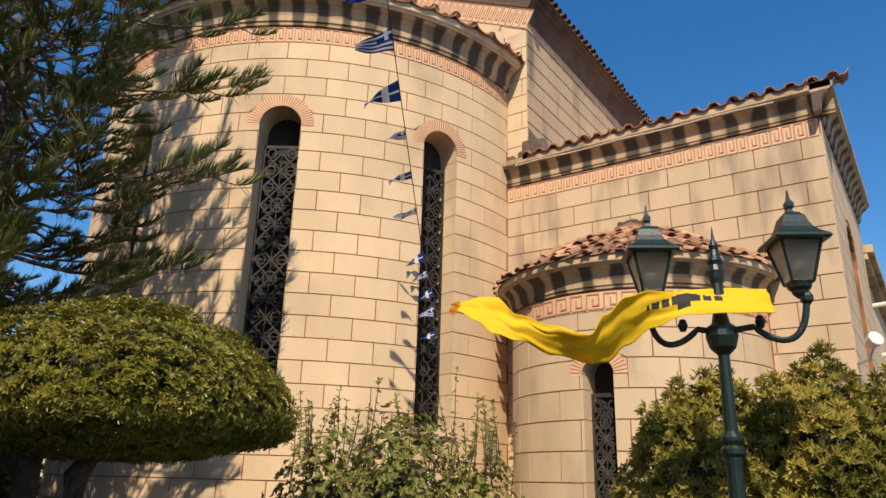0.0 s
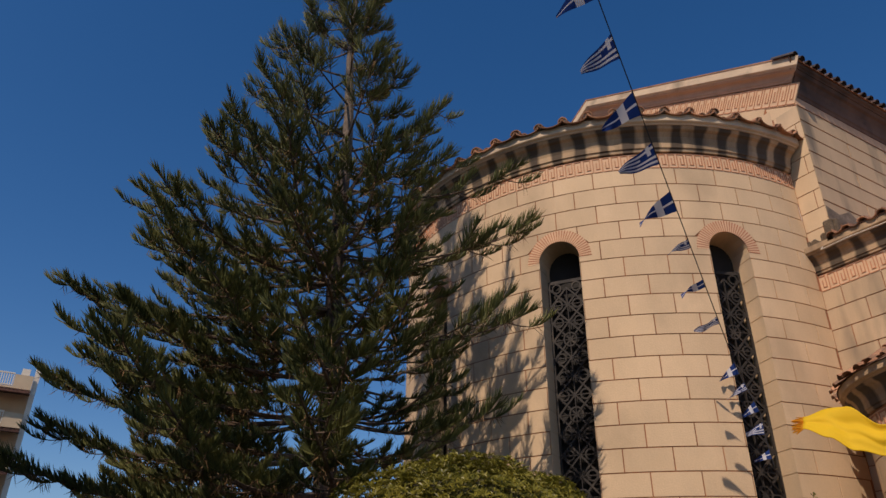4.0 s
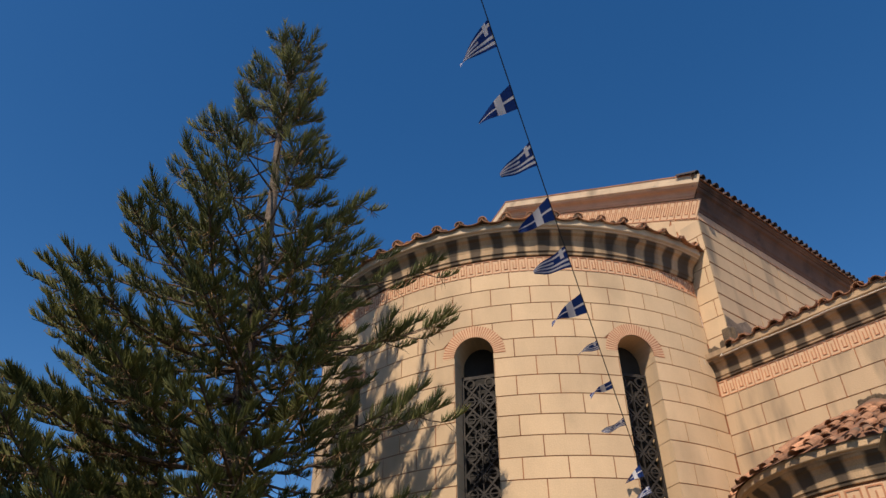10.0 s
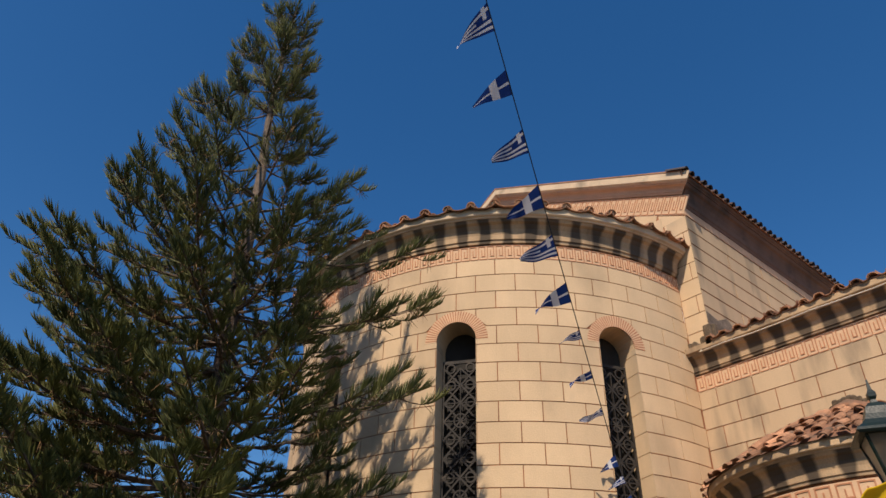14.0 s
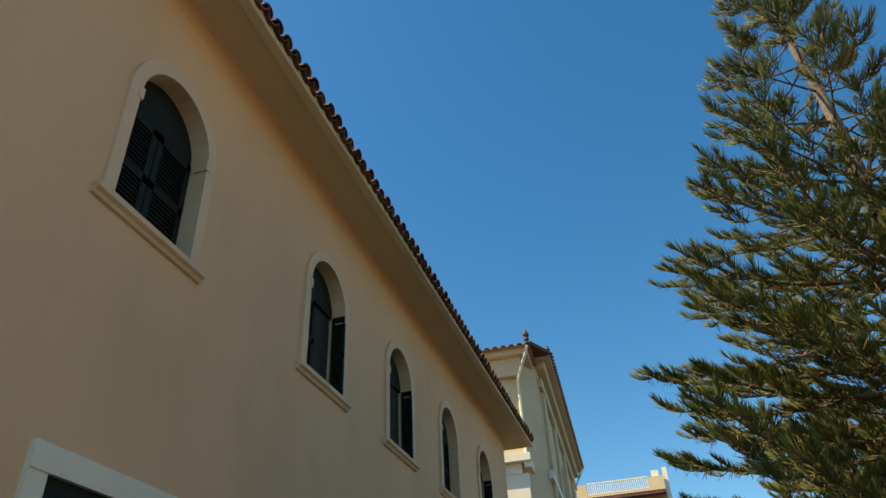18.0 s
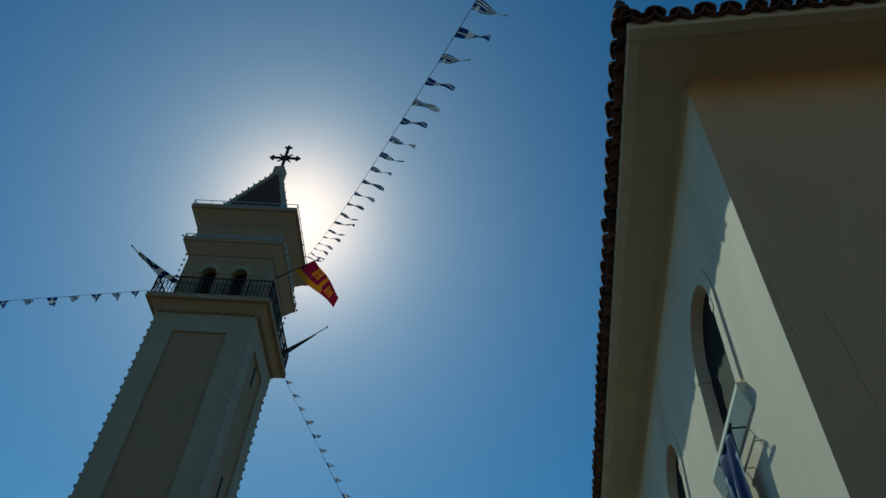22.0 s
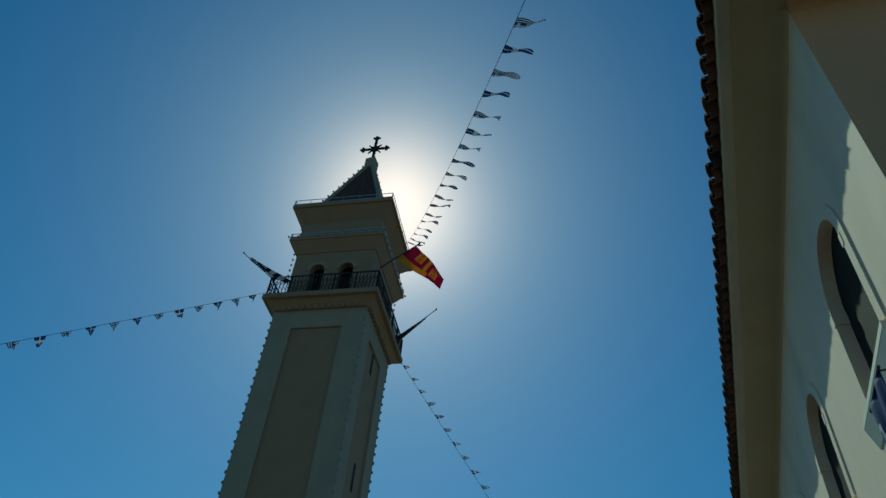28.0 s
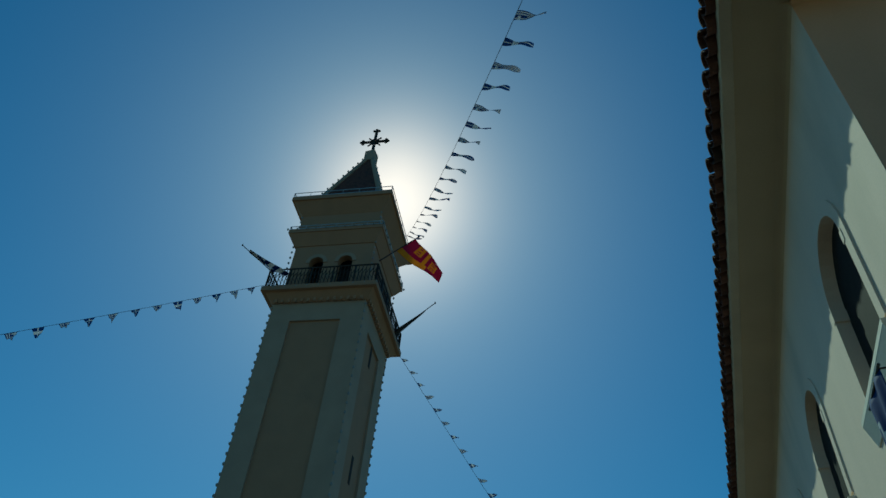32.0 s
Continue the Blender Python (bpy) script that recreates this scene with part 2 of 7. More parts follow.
NEEDLE = leafy("araucaria_green", (0.058, 0.082, 0.030), (0.27, 0.27, 0.085), 0.55, 0.3, 0.55)
DEADSHOOT = material("dead_shoot", (0.22, 0.13, 0.055), 0.9, vary=0.3)
DOMELEAF = leafy("clipped_shrub_leaf", (0.075, 0.085, 0.012), (0.33, 0.285, 0.045), 0.35, 0.28, 0.35)
HEDGELEAF = leafy("hedge_leaf", (0.025, 0.034, 0.010), (0.08, 0.085, 0.024), 0.5, 0.2, 0.4)
VARIEG = leafy("variegated_leaf", (0.075, 0.095, 0.018), (0.54, 0.43, 0.09), 0.4, 0.25, 0.55)
LOOSELEAF = leafy("loose_shrub_leaf", (0.13, 0.145, 0.03), (0.44, 0.41, 0.12), 0.45, 0.35, 0.3)
LAMPGREEN = material("dark_green_paint", (0.006, 0.017, 0.012), 0.42, 0.0, vary=0.2, scale=10)
YELLOW = leafy("yellow_cloth", (0.86, 0.56, 0.016), (0.94, 0.66, 0.03), 0.7, 0.35)
BLACKCLOTH = material("black_print", (0.02, 0.018, 0.016), 0.8, vary=0.1)
BLUE = leafy("blue_cloth", (0.010, 0.035, 0.16), (0.016, 0.055, 0.24), 0.75, 0.3)
SKYBLUE = leafy("sky_blue_cloth", (0.03, 0.15, 0.48), (0.04, 0.19, 0.56), 0.75, 0.3)
WHITECLOTH = leafy("white_cloth", (0.66, 0.68, 0.72), (0.76, 0.77, 0.8), 0.75, 0.3)
REDCLOTH = leafy("red_cloth", (0.42, 0.012, 0.07), (0.58, 0.02, 0.13), 0.7, 0.5)
GOLDCLOTH = leafy("gold_cloth", (0.80, 0.38, 0.02), (0.88, 0.46, 0.03), 0.7, 0.5)
CORD = material("cord", (0.03, 0.03, 0.035), 0.8, vary=0.1)
TOWERBODY = material("tower_render", (0.36, 0.235, 0.14), 0.9, scale=0.6, vary=0.08, stain=(0.24, 0.17, 0.11), stain_amount=0.5, stain_scale=0.6)
TOWERSTONE = material("tower_pilaster", (0.38, 0.30, 0.215), 0.85, scale=0.8, vary=0.07)
REDROOF = material("red_roof_paint", (0.36, 0.06, 0.045), 0.7, vary=0.2)
GREYWALL = material("grey_render", (0.16, 0.165, 0.17), 0.9, scale=2, vary=0.15, stain=(0.08, 0.08, 0.08), stain_amount=0.5)
METAL = material("galvanised", (0.55, 0.56, 0.57), 0.4, 0.7, vary=0.1)
LAMPBULB = material("lamp_bulb", (0.1, 0.1, 0.09), 0.3, vary=0.05)
BULB = material("string_bulb", (0.32, 0.32, 0.3), 0.08, vary=0.05)
LAMPGLASS = glass("lantern_glass", (0.55, 0.52, 0.45), 0.4)


# ---- mesh helpers ----
def part(name, bm, mat, parent=None, label="", smooth=False, mats=None):
    """One mesh object from a bmesh, under a thing or a part."""
    bmesh.ops.recalc_face_normals(bm, faces=bm.faces)
    me = bpy.data.meshes.new(name)
    bm.to_mesh(me)
    bm.free()
    for q in (mats or [mat]):
        me.materials.append(q)
    if smooth:
        for p in me.polygons:
            p.use_smooth = True
    ob = new(name, me)
    if parent is not None:
        ob.parent = parent
    if label:
        ob["label"] = label
    return ob


def from_lists(name, verts, faces, mat, parent=None, label="", mats=None, index=None, smooth=False):
    me = bpy.data.meshes.new(name)
    me.from_pydata([tuple(v) for v in verts], [], faces)
    for q in (mats or [mat]):
        me.materials.append(q)
    if index is not None:
        me.polygons.foreach_set("material_index", index)
    if smooth:
        me.polygons.foreach_set("use_smooth", [True] * len(me.polygons))
    me.update()
    ob = new(name, me)
    if parent is not None:
        ob.parent = parent
    if label:
        ob["label"] = label
    return ob


def thing(name, label, category, group="", kind="", at=(0, 0, 0)):
    ob = new(name)
    ob.location = at
    ob.empty_display_size = 0.2
    return tagged(ob, label, category, group, kind)


def shared(name, me, parent, m=None, label=""):
    """Another object on a mesh that is already there."""
    ob = new(name, me)
    ob.parent = parent
    if m is not None:
        ob.matrix_basis = m
    if label:
        ob["label"] = label
    return ob


def box(bm, x0, x1, y0, y1, z0, z1, m=None, bevel=0.0, mi=0):
    c = [(x, y, z) for x in (x0, x1) for y in (y0, y1) for z in (z0, z1)]
    v = [bm.verts.new(m @ Vector(p) if m else p) for p in c]
    fs = [bm.faces.new([v[i] for i in q]) for q in ((0, 1, 3, 2), (4, 6, 7, 5), (0, 4, 5, 1), (2, 3, 7, 6), (0, 2, 6, 4), (1, 5, 7, 3))]
    for q in fs:
        q.material_index = mi
    if bevel:
        bmesh.ops.bevel(bm, geom=list({e for q in fs for e in q.edges}), offset=bevel, segments=1, affect="EDGES")
    return fs


def hexa(bm, p, mi=0):
    """A block from eight corners: four of the front, then four of the back, in the same order."""
    v = [bm.verts.new(q) for q in p]
    for q in ((0, 1, 2, 3), (7, 6, 5, 4), (0, 4, 5, 1), (1, 5, 6, 2), (2, 6, 7, 3), (3, 7, 4, 0)):
        bm.faces.new([v[i] for i in q]).material_index = mi


def tube(bm, pts, radius, n=8, cap=True, mi=0):
    """A round bar along points; radius a number or one for each point."""
    pts = [Vector(p) for p in pts]
    rs = radius if isinstance(radius, (list, tuple)) else [radius] * len(pts)
    rings = []
    up = Vector((0.13, 0.21, 1)).normalized()
    for i, p in enumerate(pts):
        d = (pts[min(i + 1, len(pts) - 1)] - pts[max(i - 1, 0)]).normalized()
        a = d.cross(up)
        if a.length < 1e-3:
            a = d.cross(Vector((1, 0, 0)))
        a.normalize()
        b = d.cross(a)
        rings.append([bm.verts.new(p + (a * math.cos(k * 2 * math.pi / n) + b * math.sin(k * 2 * math.pi / n)) * rs[i]) for k in range(n)])
    for r0, r1 in zip(rings, rings[1:]):
        for k in range(n):
            bm.faces.new((r0[k], r0[(k + 1) % n], r1[(k + 1) % n], r1[k])).material_index = mi
    if cap:
        bm.faces.new(rings[0][::-1]).material_index = mi
        bm.faces.new(rings[-1]).material_index = mi


def lathe(bm, profile, n=12, at=(0, 0, 0), m=None, mi=0):
    """Turned shape from (radius, height) pairs."""
    rings = []
    for r, z in profile:
        ring = []
        for k in range(n):
            p = Vector((at[0] + r * math.cos(k * 2 * math.pi / n), at[1] + r * math.sin(k * 2 * math.pi / n), at[2] + z))
            ring.append(bm.verts.new(m @ p if m else p))
        rings.append(ring)
    for r0, r1 in zip(rings, rings[1:]):
        for k in range(n):
            bm.faces.new((r0[k], r0[(k + 1) % n], r1[(k + 1) % n], r1[k])).material_index = mi
    bm.faces.new(rings[0][::-1]).material_index = mi
    bm.faces.new(rings[-1]).material_index = mi


def sweep(bm, profile, fn, us, mi=0, close=True):
    """A moulding: profile points (d, z) carried along u by fn(u, d, z)."""
    rings = [[bm.verts.new(fn(u, d, z)) for d, z in profile] for u in us]
    k = len(profile)
    for r0, r1 in zip(rings, rings[1:]):
        for i in range(k if close else k - 1):
            bm.faces.new((r0[i], r1[i], r1[(i + 1) % k], r0[(i + 1) % k])).material_index = mi
    if close:
        bm.faces.new(rings[0]).material_index = mi
        bm.faces.new(rings[-1][::-1]).material_index = mi


def arch_top(u, o):
    """Height of an arched opening's edge at u; o: centre, half width, sill, spring."""
    c, h, s, sp = o
    return sp + math.sqrt(max(h * h - (u - c) ** 2, 0))


def pierced(bm, fn, u0, u1, z0, z1, d0, d1, openings, step=0.5, mi=0):
    """A wall from u0 to u1 with arched openings through it; fn(u, d, z) places it."""
    cuts = {u0, u1}
    for c, h, s, sp in openings:
        cuts |= {c + h * math.cos(k * math.pi / 12) for k in range(13)}
    cuts = sorted(u for u in cuts if u0 - 1e-6 <= u <= u1 + 1e-6)
    us = []
    for a, b in zip(cuts, cuts[1:]):
        k = max(1, math.ceil((b - a) / step))
        us += [a + (b - a) * i / k for i in range(k)]
    us.append(cuts[-1])
    for a, b in zip(us, us[1:]):
        if b - a < 1e-6:
            continue
        mid = (a + b) / 2
        zs = [z0] + sorted({q for o in openings for q in (o[2], o[3]) if z0 + 1e-3 < q < z1}) + [z1]
        spans = [(p, p, q, q) for p, q in zip(zs, zs[1:])]
        for o in openings:
            if abs(mid - o[0]) < o[1]:
                spans = []
                if o[2] > z0 + 1e-4:
                    spans.append((z0, z0, o[2], o[2]))
                spans.append((arch_top(a, o), arch_top(b, o), z1, z1))
                break
        for za, zb, zc, zd in spans:
            hexa(bm, [fn(a, d0, za), fn(b, d0, zb), fn(b, d0, zd), fn(a, d0, zc), fn(a, d1, za), fn(b, d1, zb), fn(b, d1, zd), fn(a, d1, zc)], mi)
    weld(bm)


def weld(bm):
    """Join slices into one closed piece: drop the faces between them."""
    seen, twice = {}, []
    for q in bm.faces:
        k = tuple(round(x, 4) for x in q.calc_center_median())
        if k in seen:
            twice += [q, seen[k]]
        seen[k] = q
    bmesh.ops.delete(bm, geom=list(set(twice)), context="FACES_ONLY")
    bmesh.ops.remove_doubles(bm, verts=bm.verts, dist=1e-4)


def cover_tile(length=0.42, r0=0.1, r1=0.085, t=0.016, n=7):
    """A half-round roof tile along +y, crown up, its mouth at y = 0."""
    v, f = [], []
    for y, r in ((0, r0), (length, r1)):
        for rr in (r, r - t):
            for k in range(n + 1):
                a = math.pi * k / n
                v.append((rr * math.cos(a), y, rr * math.sin(a)))
    k = n + 1
    for i in range(n):
        f += [(i, i + 1, 2 * k + i + 1, 2 * k + i), (k + i + 1, k + i, 3 * k + i, 3 * k + i + 1), (i + 1, i, k + i, k + i + 1), (2 * k + i, 2 * k + i + 1, 3 * k + i + 1, 3 * k + i)]
    f += [(0, 2 * k, 3 * k, k), (n, k + n, 3 * k + n, 2 * k + n)]
    return v, f


def mesh_data(name, v, f, mat, smooth=False):
    me = bpy.data.meshes.new(name)
    me.from_pydata(v, [], f)
    me.materials.append(mat)
    if smooth:
        me.polygons.foreach_set("use_smooth", [True] * len(me.polygons))
    me.update()
    return me


TILE_MESH = mesh_data("cover_tile", *cover_tile(), TILE)
TILE_MESH_DARK = mesh_data("cover_tile_dark", *cover_tile(0.45, 0.105, 0.09), TILE_DARK)

# ---- ground ----
bm = bmesh.new()
box(bm, -400, 400, -400, 400, -0.3, 0.0)
tagged(part("ground", bm, PAVING), "worn dark paving of the square", "ground", kind="structure")

# ---- church ----
CY = 10.0            # plane of the east wall
AX, AR = -10.19, 4.27  # great apse: centre on that plane, radius
BX, BR = -3.8, 1.79    # small apse
church = thing("church", "cream church with painted blocks, round apses and clay tile roofs", "church")


def on_apse(cx, r):
    """Places u (metres of arc from the axis, to the right), d (depth into the wall), z on an apse."""
    def fn(u, d, z):
        a = u / r
        return (cx + (r - d) * math.sin(a), CY - (r - d) * math.cos(a), z)
    return fn


def on_east(u, d, z):
    return (u, CY + d, z)


great, small = on_apse(AX, AR), on_apse(BX, BR)
WIN_H = 0.315
WINS = [(radians(a) * AR, WIN_H, 2.3, 6.59) for a in (-68, -34, 0, 34, 68)]
SWINS = [(radians(3.2) * BR, 0.2, 0.9, 2.88)]

bm = bmesh.new()
pierced(bm, great, -AR * math.pi / 2, AR * math.pi / 2, 0, 8.6, 0.016, 0.55, WINS, 0.22)
apse_wall = part("apse_wall", bm, RENDER, church, "curved apse wall of painted cream blocks", smooth=False)
bm = bmesh.new()
pierced(bm, small, -BR * math.pi / 2, BR * math.pi / 2, 0, 4.3, 0.016, 0.4, SWINS, 0.12)
small_apse_wall = part("small_apse_wall", bm, RENDER, church, "small curved apse wall with faint grey stains")
bm = bmesh.new()
pierced(bm, great, -AR * math.pi / 2, AR * math.pi / 2, 0, 8.6, 0.009, 0.014, WINS, 0.22)
part("mortar", bm, JOINT, apse_wall, "brown joint lines")
bm = bmesh.new()
pierced(bm, small, -BR * math.pi / 2, BR * math.pi / 2, 0, 4.3, 0.009, 0.014, SWINS, 0.12)
part("mortar", bm, JOINT, small_apse_wall, "brown joint lines")
bm = bmesh.new()
# gable wall over the great apse, and the lower wing beside it
G0, G1, GZ, GPEAK = AX - 4.66, -5.53, 9.94, 12.34
for x0, x1, za, zb in ((G0 + 0.01, AX, GZ, GPEAK), (AX, G1 - 0.01, GPEAK, GZ)):
    hexa(bm, [(x0, CY + 0.01, 0), (x1, CY + 0.01, 0), (x1, CY + 0.01, zb), (x0, CY + 0.01, za), (x0, CY + 0.5, 0), (x1, CY + 0.5, 0), (x1, CY + 0.5, zb), (x0, CY + 0.5, za)])
box(bm, G1 - 0.5, G1 - 0.01, CY + 0.5, CY + 16, 0, GZ)
box(bm, G0 + 0.01, G0 + 0.5, CY + 0.5, CY + 16, 0, GZ)
nave_wall = part("nave_wall", bm, JOINT, church, "high gable wall with painted courses")
WX0, WX1, WZ = -5.95, -1.09, 6.5
bm = bmesh.new()
pierced(bm, on_east, G1, WX1 - 0.01, 0, WZ, 0.011, 0.5, [], 2)
def on_south(u, d, z):
    return (WX1 - d, CY + u, z)
pierced(bm, on_south, 0.5, 4.9, 0, WZ, 0.011, 0.5, [(2.2, 0.55, 1.2, 5.0)], 1.5)
wing_wall = part("wing_wall", bm, JOINT, church, "lower side wall of painted cream blocks with grey streaks")


def block_row(bm, fn, u0, u1, z0, z1, openings, ring, step):
    """One painted block, cut round arches; True if anything is left of it."""
    done = False
    k = max(1, round((u1 - u0) / step))
    us = {u0 + (u1 - u0) * i / k for i in range(k + 1)}
    for c, h, s, sp in openings:
        for q in (c - h, c + h, c - h - ring, c + h + ring):
            if u0 < q < u1:
                us.add(q)
    fixed = {q for c, h, s, sp in openings for q in (c - h, c + h, c - h - ring, c + h + ring)} | {u0, u1}
    us = sorted(q for q in us | {u0, u1} if q in fixed or all(abs(q - w) > 0.02 for w in fixed))
    cut = next((sp for c, h, s, sp in openings if z0 + 0.03 < sp < z1 - 0.01 and u0 < c + h + ring and u1 > c - h - ring), None)
    for a, b in zip(us, us[1:]):
        mid, za, zb, top, skip = (a + b) / 2, z0, z0, z1, False
        for c, h, s, sp in openings:
            if abs(mid - c) < h + ring:
                lift = [sp + math.sqrt(max((h + ring) ** 2 - (q - c) ** 2, 0)) for q in (a, b)]
                if z1 <= sp + 0.02:
                    if abs(mid - c) < h and z1 > s:
                        if z0 < s - 0.03:
                            top = s
                        else:
                            skip = True
                else:
                    if z0 < sp - 0.03 and abs(mid - c) > h:
                        hexa(bm, [fn(a, 0, z0), fn(b, 0, z0), fn(b, 0, sp), fn(a, 0, sp), fn(a, 0.012, z0), fn(b, 0.012, z0), fn(b, 0.012, sp), fn(a, 0.012, sp)])
                        done = True
                    low = max(z0, lift[0]), max(z0, lift[1])
                    if min(low) >= z1 - 0.01:
                        skip = True
                    za, zb = min(low[0], z1), min(low[1], z1)
        if skip:
            continue
        if cut and za == z0 and zb == z0 and top == z1:
            hexa(bm, [fn(a, 0, z0), fn(b, 0, z0), fn(b, 0, cut), fn(a, 0, cut), fn(a, 0.012, z0), fn(b, 0.012, z0), fn(b, 0.012, cut), fn(a, 0.012, cut)])
            za = zb = cut
        hexa(bm, [fn(a, 0, za), fn(b, 0, zb), fn(b, 0, top), fn(a, 0, top), fn(a, 0.012, za), fn(b, 0.012, zb), fn(b, 0.012, top), fn(a, 0.012, top)])
        done = True
    return done


def pieces_of(bm):
    """The separate pieces of a mesh, each in a bmesh of its own."""
    left, out = set(bm.verts), []
    while left:
        first = next(v for v in bm.verts if v in left)
        group, todo = {first}, [first]
        while todo:
            for e in todo.pop().link_edges:
                for w in e.verts:
                    if w not in group:
                        group.add(w)
                        todo.append(w)
        left -= group
        nb = bmesh.new()
        make = {v: nb.verts.new(v.co) for v in bm.verts if v in group}
        for q in bm.faces:
            if q.verts[0] in group:
                nb.faces.new([make[v] for v in q.verts])
        out.append(nb)
    return out


def blocks(fn, u0, u1, ztop, zlow, course, length, openings, ring, parent, mat, step, single, label="", phase=0.0, gap=0.016):
    """Courses of painted blocks from ztop down to zlow; each a part, or joined into one."""
    z, row, joined = ztop, 0, bmesh.new()
    while z > zlow + 0.05:
        z0 = max(z - course, zlow)
        u = u0 - (phase + (0.5 if row % 2 else 0.0)) % 1.0 * length
        while u < u1 - 0.02:
            a, b = max(u, u0) + gap / 2, min(u + length, u1) - gap / 2
            if b - a > 0.04:
                if single(a, z0):
                    bm = bmesh.new()
                    if block_row(bm, fn, a, b, z0 + gap / 2, z - gap / 2, openings, ring, step):
                        weld(bm)
                        for piece in pieces_of(bm):
                            part("block", piece, mat[0], parent)
                        bm.free()
                    else:
                        bm.free()
                else:
                    block_row(joined, fn, a, b, z0 + gap / 2, z - gap / 2, openings, ring, step)
            u += length
        z, row = z0, row + 1
    if joined.verts:
        tagged(part("masonry", joined, mat[1], parent, label or "joined painted blocks"), kind="stuff")
    else:
        joined.free()


def arch_ring(openings, fn, ring, parent, n=26, d=-0.006):
    """Thin radiating bricks round each arch, terracotta between cream joints."""
    for c, h, s, sp in openings:
        bm = bmesh.new()
        for k in range(n):
            for lo, hi, mi, dd in ((0.0, 0.33, 0, d), (0.33, 1.0, 1, d + 0.003)):
                a0, a1 = math.pi * (k + lo) / n, math.pi * (k + hi) / n
                p = []
                for dep in (dd, 0.03):
                    for r, a in ((h, a0), (h + ring, a0), (h + ring, a1), (h, a1)):
                        p.append(fn(c + r * math.cos(a), dep, sp + r * math.sin(a)))
                hexa(bm, p, mi)
        tagged(part("arch_ring", bm, BRICKRED, parent, "ring of radiating terracotta and cream bricks", mats=[BRICKRED, KEYCREAM]), kind="stuff")


arch_ring(WINS, great, 0.185, church, 34)
arch_ring(SWINS, small, 0.165, church, 22)


def meander(bm, fn, u0, u1, z0, z1, unit, line, d=-0.008):
    """A Greek key: one continuous raised line along the band."""
    n = max(1, round((u1 - u0) / unit))
    unit = (u1 - u0) / n
    h = z1 - z0
    w = line / 2
    key = [(0, 0), (0, 1), (0.7, 1), (0.7, 0.24), (0.36, 0.24), (0.36, 0.76)]
    for i in range(n):
        b = u0 + i * unit
        path = [(b + x * unit, z0 + w + y * (h - 2 * w)) for x, y in key]
        segs = list(zip(path, path[1:])) + [((b + 0.05 * unit + 2.2 * w, z0 + w), (b + unit - 2.2 * w, z0 + w))]
        for (ax, az), (bx, bz) in segs:
            x0, x1 = min(ax, bx) - w, max(ax, bx) + w
            q0, q1 = min(az, bz) - w, max(az, bz) + w
            if abs(ax - bx) < 1e-6:
                q0, q1 = q0 + line, q1 - line
            x0, x1 = max(x0, u0), min(x1, u1)
            if x1 - x0 < 0.002 or q1 - q0 < 0.002:
                continue
            hexa(bm, [fn(x0, d, q0), fn(x1, d, q0), fn(x1, d, q1), fn(x0, d, q1), fn(x0, 0.01, q0), fn(x1, 0.01, q0), fn(x1, 0.01, q1), fn(x0, 0.01, q1)])


def key_band(fn, u0, u1, z0, z1, parent, step, unit, line=0.018):
    bm = bmesh.new()
    k = max(1, round((u1 - u0) / step))
    us = [u0 + (u1 - u0) * i / k for i in range(k + 1)]
    sweep(bm, [(0.001, z0), (0.03, z0), (0.03, z1), (0.001, z1)], fn, us)
    band = part("frieze_band", bm, KEYCREAM, parent, "pinkish cream band")
    bm = bmesh.new()
    meander(bm, fn, u0, u1, z0 + 0.015, z1 - 0.015, unit, line)
    part("meander", bm, KEYLINE, band, "terracotta Greek key pattern")


key_band(great, -AR * 1.5, AR * math.pi / 2 - 0.02, 8.0, 8.29, church, 0.2, 0.145, 0.012)
key_band(on_east, WX0 + 0.02, WX1 - 0.03, 6.16, 6.44, church, 1.0, 0.15, 0.012)
key_band(small, -BR * 1.5, BR * 1.5, 3.66, 3.9, church, 0.12, 0.22, 0.018)


def slope_east(u, d, z):
    """Along the right slope of the gable: u runs from the peak down, z across."""
    t = math.atan2(GPEAK - GZ, G1 - AX)
    return (AX + u * math.cos(t) + z * math.sin(t), CY + d, GPEAK - u * math.sin(t) + z * math.cos(t))
def slope_west(u, d, z):
    p = slope_east(u, d, z)
    return (2 * AX - p[0], p[1], p[2])


GL = math.hypot(G1 - AX, GPEAK - GZ)
bm = bmesh.new()
sweep(bm, [(0.002, -0.86), (0.03, -0.86), (0.03, -0.38), (0.002, -0.38)], slope_east, [1.2, GL - 0.42])
part("gable_render", bm, RENDER, nave_wall, "plain cream render under the gable band")
bm = bmesh.new()
tri = ((-6.06, 9.49), (G1 - 0.002, 9.49), (-6.06, 9.772))
ends = [[bm.verts.new((x, CY + d, z)) for x, z in tri] for d in (0.003, 0.02)]
bm.faces.new(ends[0])
for i in range(3):
    bm.faces.new((ends[0][i], ends[1][i], ends[1][i - 2], ends[0][i - 2]))
box(bm, -5.98, -5.915, CY + 0.004, CY + 0.02, 8.7, 9.488)
part("cut_block", bm, BLOCK, nave_wall, "block cut to the slope of the gable")
key_band(slope_east, 0.1, GL + 0.16, -0.38, 0.03, church, 1.0, 0.165, 0.014)


